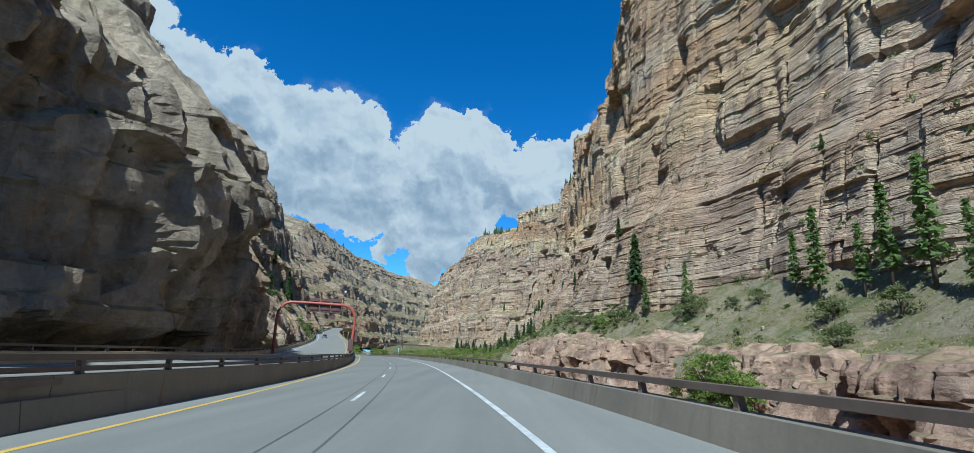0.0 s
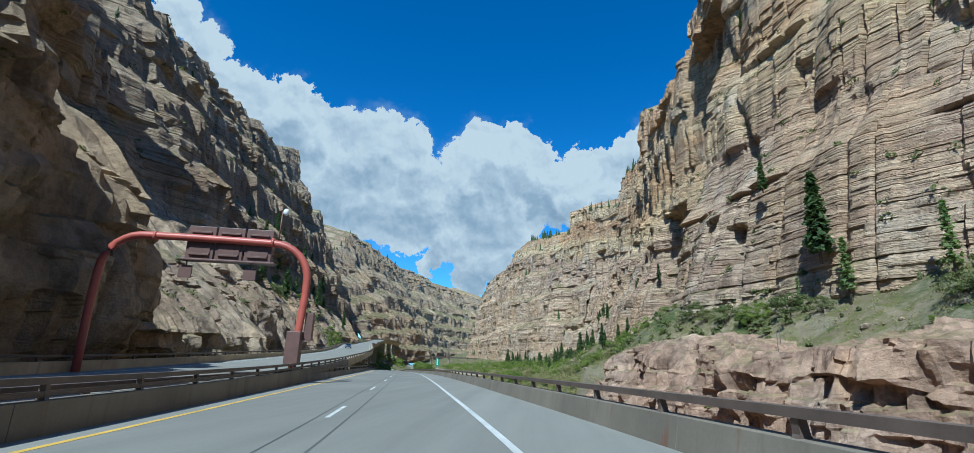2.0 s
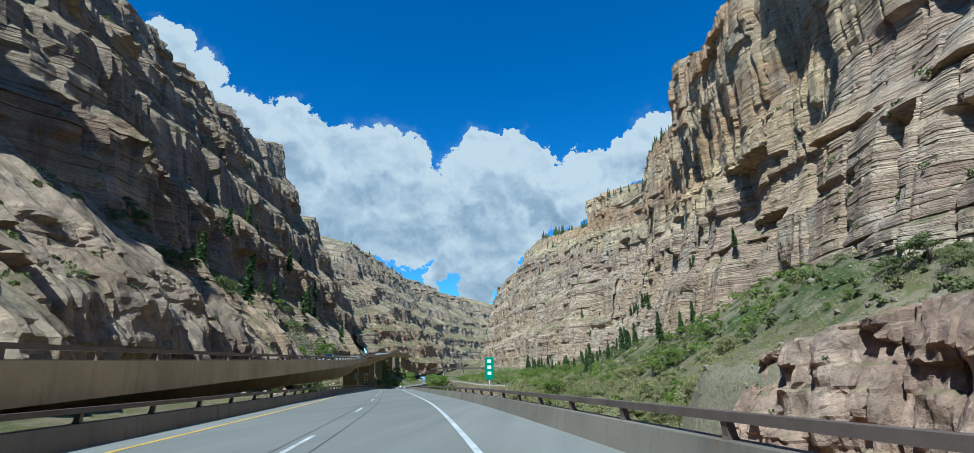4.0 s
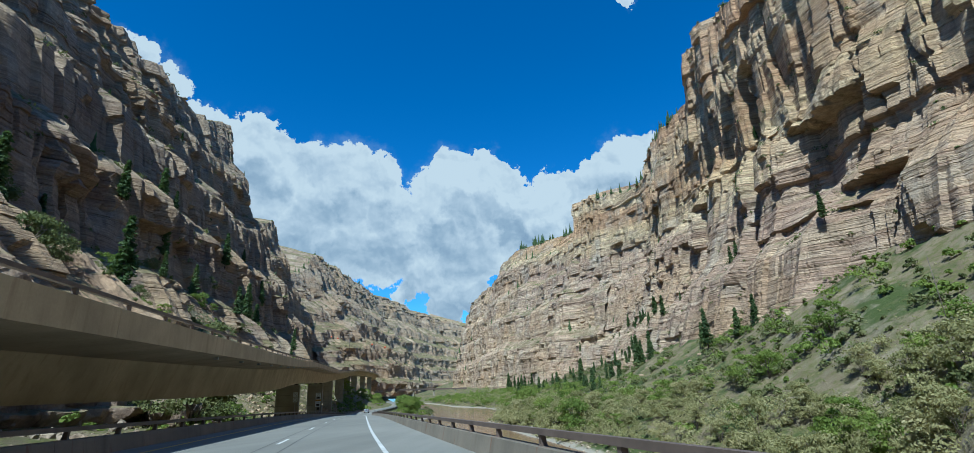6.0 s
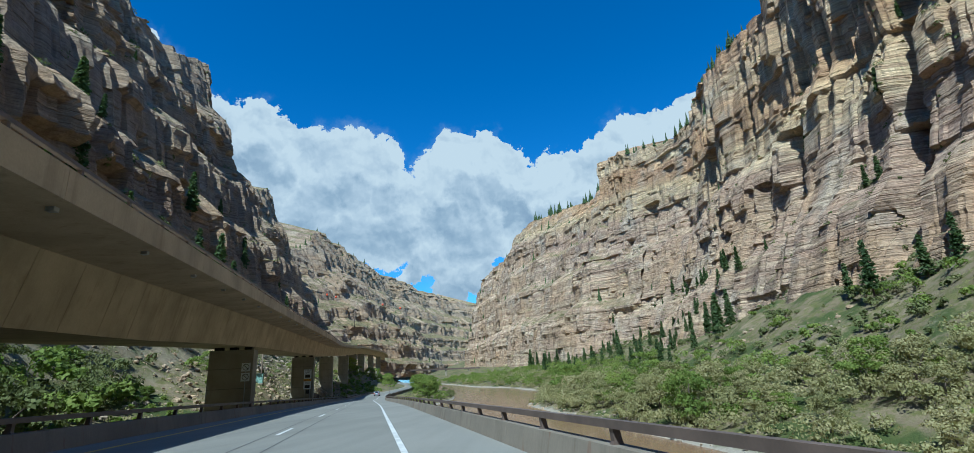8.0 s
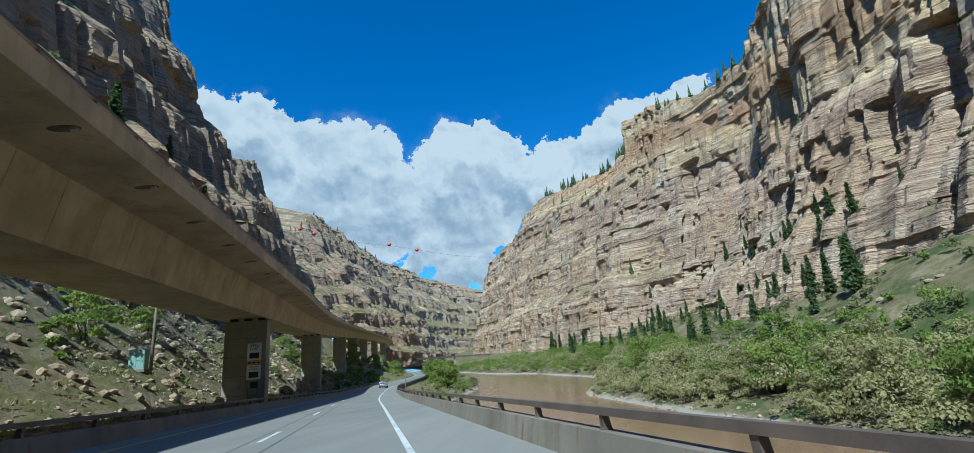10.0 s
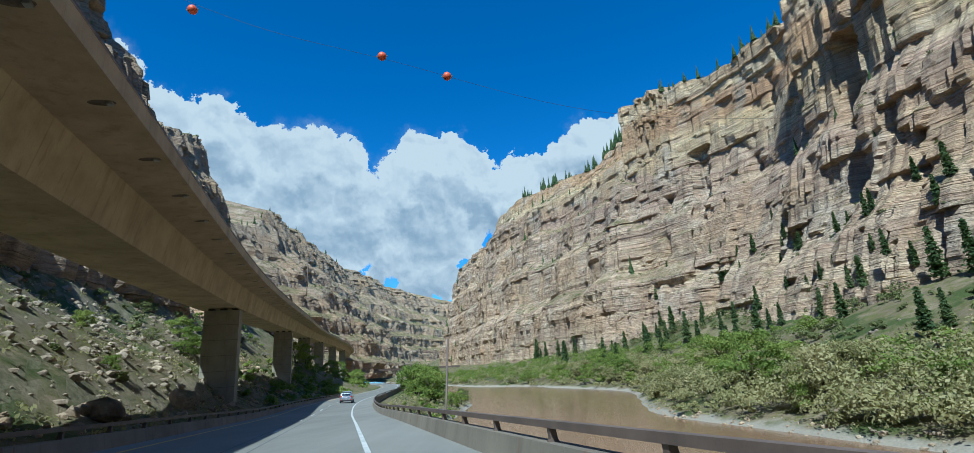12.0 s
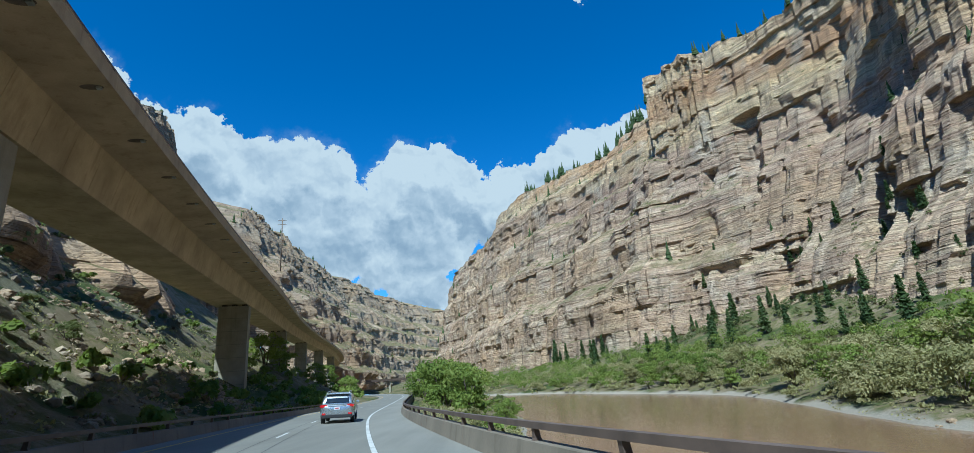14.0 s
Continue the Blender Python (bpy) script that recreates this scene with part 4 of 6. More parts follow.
cliff("rock_wall", "massive shaded rock wall beside the high carriageway", [(-20, -75), (-22, -30), (-25, 0), (-27.5, 28), (-29.5, 46), (-32.2, 60), (-35.6, 72), (-40.0, 84), (-44.5, 93)],
      [(-75, -1), (90, -3)],
      [(-75, 34), (0, 28), (30, 24), (60, 25), (70, 23), (80, 17), (88, 11), (93, 6)],
      [(-75, 6), (93, 3)], [(0, 0.2), (0.12, 0.05), (0.35, -0.35), (0.7, -0.55), (0.9, -0.3), (1, 0.3)], "dark_gneiss", 0.4, 0.35, 71, grain=0.42, bed=(5.0, 15.0), block=(3, 11), proud=1.2, butt=6.5, crack=3.0, cap=70, cap_up=0.8, side=-1, rag=1.6)
cliff("rock_outcrop", "sunlit pinkish rock outcrop with a dark undercut foot", [(-43.5, 90), (-45.5, 98), (-50, 112), (-55.5, 130), (-61, 150), (-67.5, 172), (-73, 192), (-77.5, 206), (-80.5, 217), (-82, 226), (-88, 232)],
      [(90, -4), (202, -6.5), (232, -7)],
      [(90, 10), (100, 13), (125, 15), (153, 15.5), (178, 14), (192, 11), (206, 9.5), (220, 9), (227, 7), (232, 3)],
      [(90, 15), (122, 14), (150, 7), (198, 5), (232, 3.5)], [(0, 0.12), (0.12, 0.14), (0.22, -0.12), (0.36, -0.10), (0.62, 0.22), (1, 1)], "gneiss", 0.4, 0.32, 83, grain=0.36, bed=(3.0, 10.0), block=(3, 10), proud=1.0, butt=4.5, crack=1.4, cap=60, cap_up=0.72, side=-1, rag=1.6)
cliff("river_bluff", "pinkish rock bluff at the river bank", [(40, -40), (37, 20), (35, 62), (31, 84), (23.5, 108), (15.5, 128), (9.5, 146), (4.5, 160), (1, 170), (4, 178), (14, 184)],
      [(-40, -18), (190, -18)],
      [(-40, 1), (20, 2), (70, 1), (100, 4), (118, 2), (140, 4.5), (155, 2.5), (168, 0), (184, -8)],
      [(-40, 5), (190, 5)], [(0, 0), (0.35, 0.2), (0.7, 0.5), (1, 1)], "river_rock", 0.4, 0.35, 97, grain=0.3, bed=(2.4, 9.0), block=(2, 8), proud=0.8, butt=5.5, crack=2.8, cap=14, cap_up=0.12, rag=1.4)

# ---- road ----
def build_road():
    s1 = ROAD.s[-1] - 2
    ss = np.arange(0, s1, 1.5)
    road = thing("road", "grey two-lane highway carriageway with pale concrete shoulders", "road", kind="structure")

    def strip(name, a, b, mat, h, label="", lo=0.0, hi=s1, step=1.5):
        sr = np.arange(lo, hi, step)
        pts = np.stack([np.array([on_road(s, edge(s) + o, h) for s in sr]) for o in (a, b)], 1)
        return part(name, grid_mesh(name, pts, mat), road, label)

    # body under the paving
    v, f = sweep(lambda s, a, b: on_road(s, edge(s) + a, b), ss, [(-7.75, -0.02), (2.55, -0.02), (2.55, -0.8), (-7.75, -0.8)])
    part("road_bed", mesh_from("road_bed", v, f, "shoulder_surface"), road)
    strip("lane", -6.55, 0.10, "lane_surface", 0.0, "grey asphalt lanes")
    strip("shoulder", 0.10, 2.5, "shoulder_surface", 0.0, "pale shoulder")
    strip("shoulder", -7.7, -6.55, "shoulder_surface", 0.0, "pale shoulder")
    strip("edge_line", -0.07, 0.07, "white_line", 0.005, "worn white edge line")
    strip("edge_line", -6.72, -6.58, "yellow_line", 0.005, "yellow edge line")
    strip("seam", -2.90, -2.86, "dark_seam", 0.005, "dark joint")
    strip("seam", -3.61, -3.575, "dark_seam", 0.005, "dark joint")
    s0 = ROAD.at_y(37.6)
    k = -8
    while s0 + k * 12.19 + 3.05 < s1:
        a = s0 + k * 12.19
        if a > 0:
            strip("lane_dash", -3.41, -3.30, "white_line", 0.006, "", a, a + 3.2, 0.76)
        k += 1
    return road


build_road()


def rail_line(name, label, place, ss, wall, rail_lat, base_h, post_every, height, out, wall_mat="barrier_concrete", group="", seg=6.1, low=False):
    """A concrete parapet with a steel rail on posts. wall: profile of (offset, height)."""
    b = thing(name, label, "barrier", group=group, kind="structure")
    # parapet in lengths with open joints
    a = ss[0]
    while a < ss[-1] - 1:
        z = min(a + seg * 2, ss[-1])
        v, f = sweep(place, np.linspace(a, z - 0.02, 9), wall)
        part("parapet", mesh_from("parapet", v, f, wall_mat), b)
        a = z
    v, f = sweep(place, np.arange(ss[0], ss[-1], 1.5), [(rail_lat - 0.07, base_h + height), (rail_lat + 0.07, base_h + height), (rail_lat + 0.07, base_h + height - 0.11), (rail_lat - 0.07, base_h + height - 0.11)])
    part("top_rail", mesh_from("top_rail", v, f, "weathered_steel"), b, "brown steel tube rail")
    if low:
        v, f = sweep(place, np.arange(ss[0], ss[-1], 1.5), [(rail_lat - 0.05, base_h + 0.14), (rail_lat + 0.05, base_h + 0.14), (rail_lat + 0.05, base_h + 0.05), (rail_lat - 0.05, base_h + 0.05)])
        part("low_rail", mesh_from("low_rail", v, f, "weathered_steel"), b, "brown steel tube rail")
    s = ss[0] + 0.8
    while s < ss[-1]:
        w = 0.055
        verts = []
        for h, o, th in ((0.0, out * 0.02, 0.085), (0.04, out * 0.02, 0.06), (height - 0.11, 0.0, 0.05)):
            for ds in (-w, w):
                for dl in (-th, th):
                    verts.append(place(s + ds, rail_lat + o + dl, base_h + h))
        faces = []
        for k in (0, 4):
            a0 = k
            faces += [(a0, a0 + 1, a0 + 5, a0 + 4), (a0 + 3, a0 + 2, a0 + 6, a0 + 7), (a0 + 2, a0, a0 + 4, a0 + 6), (a0 + 1, a0 + 3, a0 + 7, a0 + 5)]
        faces += [(0, 2, 3, 1), (8, 9, 11, 10)]
        part("post", mesh_from("post", verts, faces, "weathered_steel"), b)
        s += post_every
    return b


rail_line("barrier_right", "low concrete barrier with a brown steel rail along the river", lambda s, a, h: on_road(s, edge(s) + a, h), (ROAD.at_y(-40), ROAD.at_y(520)), [(2.30, 0.0), (2.38, 0.45), (2.68, 0.45), (2.70, -0.9), (2.30, -0.9)], 2.53, 0.45, 3.05, 0.31, 1)
rail_line("barrier_left", "low concrete median barrier with a brown steel rail", lambda s, a, h: on_road(s, edge(s) + a, h), (ROAD.at_y(-40), ROAD.at_y(420)), [(-7.62, 0.0), (-7.70, 0.45), (-8.0, 0.45), (-8.02, -0.9), (-7.62, -0.9)], -7.85, 0.45, 3.05, 0.31, -1)


# ---- high carriageway ----
def via(s, a, h):
    return VIA.place(s, a, h)


def deck_width(s):
    """The deck is narrower where it has left the ground."""
    return float(np.interp(s, [VIA.at_y(104), VIA.at_y(190)], [12.0, 11.8]))


def build_viaduct():
    va = thing("viaduct", "tan concrete box-girder viaduct of the upper carriageway", "viaduct", kind="structure")
    s0, s1 = 0.0, VIA.s[-1] - 2
    start = VIA.at_y(100)
    ss = np.arange(s0, s1, 2.0)
    # deck slab, with thin edges
    v, f = sweep(via, ss, lambda s: [(0.0, -0.86), (0.0, -1.12), (-3.0, -1.42), (-9.0, -1.42), (-deck_width(s), -1.12), (-deck_width(s), -0.86)])
    part("deck", mesh_from("deck", v, f, "girder_concrete"), va)
    pts = np.stack([np.array([via(s, a * (deck_width(s) - 0.4) - 0.2, -0.855) for s in ss]) for a in (-1.0, -0.02)], 1)
    part("deck_paving", grid_mesh("deck_paving", pts, "shoulder_surface"), va, "pale grey paving")
    for a in (0.1, 0.87):
        pts = np.stack([np.array([via(s, -a * deck_width(s) + w, -0.848) for s in ss]) for w in (-0.07, 0.07)], 1)
        part("deck_line", grid_mesh("deck_line", pts, "yellow_line" if a < 0.5 else "white_line"), va)

    def depth(s):
        d = np.interp(s, [start, VIA.at_y(150), VIA.at_y(185), VIA.at_y(225), s1], [1.5, 2.6, 3.4, 4.15, 4.3])
        return [(-2.9, -1.40), (-3.5, -d), (-8.6, -d), (-9.2, -1.40)]

    # girder in segments with narrow open joints
    a = start
    while a < s1 - 4:
        long = 3.05 if VIA.at_y(190) < a < VIA.at_y(440) else 24.4
        z = min(a + long, s1)
        v, f = sweep(via, np.linspace(a, z - 0.025, 3 if long < 5 else 13), depth)
        part("girder", mesh_from("girder", v, f, "girder_concrete"), va)
        a = z
    for y in (252.0, 303.2, 365.4, 426.0, 487.0, 548.0, 609.0, 670.0):
        s = VIA.at_y(y) + 1.2
        d = depth(s)[1][1]
        foot = min(float(ROAD.col(ROAD.at_y(min(y, 740)), 2)) - 2.0, 0) - float(VIA.col(s, 2))
        rings = []
        for h, grow in ((d - 0.30, 0.0), (d - 0.65, 0.0), (foot, 0.35)):
            for ds, dl in ((-1.0 - grow * 0.2, -7.6 + 0.0), (1.0 + grow * 0.2, -7.6 + 0.0), (1.0 + grow * 0.2, -3.3 + grow * 0.0), (-1.0 - grow * 0.2, -3.3 + grow * 0.0)):
                rings.append(via(s + ds, dl, h))
        faces = [(0, 1, 2, 3)] + [(4 * k + j, 4 * k + (j + 1) % 4, 4 * k + 4 + (j + 1) % 4, 4 * k + 4 + j) for k in range(2) for j in range(4)] + [(11, 10, 9, 8)]
        pier = part("pier", mesh_from("pier", rings, faces, "pier_concrete"), va, "tapered concrete pier")
        # bearings under the girder, and the seams between the lifts of concrete
        for dl in (-6.9, -5.45, -4.0):
            v, f = sweep(via, (s - 0.5, s + 0.5), [(dl - 0.35, d - 0.02), (dl + 0.35, d - 0.02), (dl + 0.35, d - 0.34), (dl - 0.35, d - 0.34)])
            part("bearing", mesh_from("bearing", v, f, "drain_black"), pier, "dark bearing block")
        h = d - 2.2
        while h > foot + 1.0:
            v, f = sweep(via, (s - 1.075, s - 0.95), [(-7.61, h), (-3.29, h), (-3.29, h - 0.035), (-7.61, h - 0.035)])
            part("seam", mesh_from("seam", v, f, "dark_seam"), pier)
            h -= 2.0
    # scuppers under the edge
    s = VIA.at_y(175)
    while s < VIA.at_y(470):
        v, f = sweep(via, (s - 0.12, s + 0.12), [(-0.45, -1.0), (-0.65, -1.0), (-0.65, -1.3), (-0.45, -1.28)])
        part("scupper", mesh_from("scupper", v, f, "galvanised"), va, "small metal drain outlet")
        if s > VIA.at_y(255):
            ring = [(s + 0.26 * math.cos(q), -0.85 + 0.5 * math.sin(q)) for q in np.linspace(0, 2 * math.pi, 15)[:-1]]
            part("drain_stain", mesh_from("drain_stain", [via(q, a, -1.128 + 0.1 * a) for q, a in ring], [tuple(range(14))], "drain_stain"), va, "dark water stain round a drain")
        s += 6.1
    return va


build_viaduct()
rail_line("barrier_upper", "dark concrete barrier with two brown steel rails", via, (VIA.at_y(-40), VIA.at_y(104)), [(0.02, -0.36), (0.02, -1.25), (-0.30, -1.25), (-0.34, -0.36)], -0.14, -0.36, 3.05, 0.36, 0, low=True)
rail_line("parapet_rail", "concrete parapet with brown steel rail on the viaduct edge", via, (VIA.at_y(104), VIA.at_y(780)), [(0.02, -0.30), (0.02, -1.14), (-0.30, -0.90), (-0.34, -0.30)], -0.14, -0.30, 3.05, 0.32, 0, "girder_concrete")
rail_line("parapet_rail", "concrete parapet with brown steel rail on the far viaduct edge", lambda s, a, h: via(s, a + 12.0 - deck_width(s), h), (VIA.at_y(-40), VIA.at_y(780)), [(-11.7, -0.30), (-11.7, -0.90), (-12.02, -1.14), (-12.02, -0.30)], -11.86, -0.30, 3.05, 0.32, 0, "girder_concrete")


def build_far_bridge():
    """A dark low bridge far down the river."""
    b = thing("far_bridge", "distant dark steel girder bridge across the river", "bridge")
    line = Line([(-215, 925, 1.0), (-180, 962, 0.6), (-147, 985, 0.2), (-112, 1000, 0.0)], 3.0)
    v, f = sweep(lambda s, a, h: line.place(s, a, h), line.s, [(0.0, 0.0), (0.0, -2.4), (-7.0, -2.4), (-7.0, 0.0)])
    part("deck", mesh_from("deck", v, f, "weathered_steel"), b)
    for k in (0.3, 0.58, 0.86):
        p = line.place(line.s[-1] * k, -3.5, -2.4)
        part("pier", box_data("pier", 2.4, 5.0, 18.0, "pier_concrete", 0.1, (p[0], p[1], p[2] - 9.0)), b, "concrete pier")


build_far_bridge()

# ---- sign gantry over the high carriageway ----
def build_gantry():
    g = thing("sign_gantry", "red steel arch gantry with brown sign cases over the upper carriageway", "gantry", at=(-20.6, 77.2, 0.0), turn=13.0)
    pts = [(0.0, 0, -1.0), (0.12, 0, 1.5), (0.25, 0, 3.6)]
    pts += [(0.25 - 2.1 * (1 - math.cos(a)), 0, 4.5 + 2.1 * math.sin(a)) for a in np.linspace(0.0, math.pi / 2, 9)]
    pts += [(-3.5, 0, 6.63), (-6.0, 0, 6.66), (-8.6, 0, 6.66)]
    pts += [(-8.9 - 2.0 * math.sin(a), 0, 4.66 + 2.0 * math.cos(a)) for a in np.linspace(0.1, math.pi / 2, 8)]
    pts += [(-10.95, 0, 3.0), (-10.9, 0, 1.0), (-10.85, 0, -1.2)]
    part("arch", tube_data("arch", pts, 0.21, "red_paint", 14), g, "red painted steel tube arch")
    for x in (-1.9, -8.3):
        part("flange", tube_data("flange", [(x - 0.06, 0, 6.62), (x + 0.06, 0, 6.62)], 0.29, "red_paint", 14), g)
    for k in range(3):
        x = -5.95 + k * 1.6
        case = part("sign_case", box_data("sign_case", 1.5, 0.5, 1.95, "brown_paint", 0.03, (x, 0.45, 6.45)), g, "brown sign case seen from behind")
        part("rib", box_data("rib", 1.1, 0.12, 0.10, "brown_paint", 0.01, (x, 0.14, 7.05)), case)
        part("rib", box_data("rib", 1.1, 0.12, 0.10, "brown_paint", 0.01, (x, 0.14, 5.75)), case)
        part("door", box_data("door", 1.15, 0.06, 0.55, "brown_paint", 0.015, (x, 0.175, 6.05)), case)
    part("catwalk", box_data("catwalk", 5.2, 0.7, 0.1, "brown_paint", 0.02, (-4.3, 0.3, 5.42)), g)
    for x in (-6.55, -3.05):
        part("hanging_panel", box_data("hanging_panel", 0.7, 0.12, 0.7, "brown_paint", 0.02, (x, 0.3, 4.75)), g)
        part("hanger", tube_data("hanger", [(x, 0.3, 5.1), (x, 0.3, 5.5)], 0.04, "brown_paint", 6), g)
    part("leg_cabinet", box_data("leg_cabinet", 0.75, 0.8, 1.75, "brown_paint", 0.04, (0.0, -0.1, 0.75)), g, "brown control cabinet on the leg")
    part("leg_cabinet", box_data("leg_cabinet", 0.45, 0.5, 1.55, "brown_paint", 0.04, (0.62, 0.35, 1.95)), g, "brown control cabinet on the leg")
    part("mast", tube_data("mast", [(-1.75, 0.45, 6.6), (-1.75, 0.45, 8.7)], 0.045, "brown_paint", 8), g)
    cctv = part("camera_head", tube_data("camera_head", [(-1.55, 0.45, 8.85), (-1.55, 0.45, 8.75), (-1.55, 0.45, 8.55), (-1.55, 0.45, 8.45)], [0.10, 0.16, 0.16, 0.08], "sign_white", 14), g, "white traffic camera dome")
    part("bracket", tube_data("bracket", [(-1.78, 0.45, 8.66), (-1.55, 0.45, 8.86)], 0.03, "galvanised", 6), cctv)
    part("footing", box_data("footing", 1.1, 1.5, 0.6, "barrier_concrete", 0.05, (0.0, 0.0, -0.75)), g, "concrete footing")
    return g


build_gantry()

# ---- cars ----
plain("silver_paint", (0.42, 0.45, 0.47), 0.28, 0.75, 0.02, 2.0, 80.0, coat=0.8, bump_by=0.0)
plain("blue_paint", (0.03, 0.05, 0.10), 0.3, 0.3, 0.02, 2.0, 80.0, coat=0.8, bump_by=0.0)
plain("trim_black", (0.02, 0.02, 0.022), 0.55, 0.0, 0.1)
plain("tyre_rubber", (0.022, 0.022, 0.023), 0.85, 0.0, 0.1)
plain("rim_metal", (0.42, 0.43, 0.44), 0.3, 0.9, 0.05)
plain("lamp_red", (0.45, 0.012, 0.015), 0.15, 0.0, 0.05, spec=0.6, coat=0.6, bump_by=0.0)
plain("lamp_clear", (0.62, 0.63, 0.65), 0.12, 0.0, 0.05, spec=0.6, coat=0.6, bump_by=0.0)
plain("car_glass", (0.012, 0.015, 0.017), 0.05, 0.0, 0.02, spec=0.8, coat=0.5, bump_by=0.0)
plain("plate_white", (0.60, 0.58, 0.60), 0.5, 0.0, 0.03)
plain("plate_red", (0.40, 0.08, 0.09), 0.5, 0.0, 0.03)


def loft(name, rings, mat, smooth=True, caps=True):
    """A skin over rings of equally many points."""
    n = len(rings[0])
    verts = [p for r in rings for p in r]
    faces = [(k * n + j, k * n + (j + 1) % n, (k + 1) * n + (j + 1) % n, (k + 1) * n + j) for k in range(len(rings) - 1) for j in range(n)]
    if caps:
        faces += [tuple(range(n))[::-1], tuple(range((len(rings) - 1) * n, len(rings) * n))]
    bm = bmesh.new()
    vs = [bm.verts.new(v) for v in verts]
    for f in faces:
        bm.faces.new([vs[i] for i in f])
    return bm_data(name, bm, mat, smooth)


def slab_ring(y, half, z0, z1, r=0.12, tumble=0.0):
    """A rounded cross-section of a car body at y: half width, lowest and highest point; tumble: how far the top leans in."""
    pts = []
    for sx in (1, -1):
        col = [(half - r, z0), (half - 0.03, z0 + r), (half, z0 + (z1 - z0) * 0.45), (half - 0.02 - tumble * 0.6, z1 - r * 1.2), (half - r - tumble, z1 - 0.02), (half - 3 * r - tumble, z1)]
        col = [(sx * x, y, z) for x, z in col]
        pts += col if sx > 0 else col[::-1]
    return pts


def wheel(parent, x, y, r, side):
    w = part("wheel", tube_data("wheel", [(x - 0.11, y, r), (x - 0.09, y, r), (x + 0.09, y, r), (x + 0.11, y, r)], [r - 0.05, r, r, r - 0.05], "tyre_rubber", 28), parent, "black tyre on alloy wheel")
    bm = bmesh.new()
    bmesh.ops.create_circle(bm, cap_ends=True, segments=24, radius=r * 0.7)
    bmesh.ops.transform(bm, matrix=Matrix.Translation((x + side * 0.112, y, r)) @ Matrix.Rotation(math.pi / 2, 4, "Y"), verts=bm.verts)
    part("rim", bm_data("rim", bm, "trim_black"), w)
    for k in range(5):
        a = 2 * math.pi * k / 5
        bm = bmesh.new()
        bmesh.ops.create_cube(bm, size=1.0)
        bmesh.ops.transform(bm, matrix=Matrix.Translation((x + side * 0.118, y, r)) @ Matrix.Rotation(a, 4, "X") @ Matrix.Translation((0, 0, r * 0.33)) @ Matrix.Diagonal((0.02, 0.075, r * 0.68, 1)), verts=bm.verts)
        part("spoke", bm_data("spoke", bm, "rim_metal"), w)


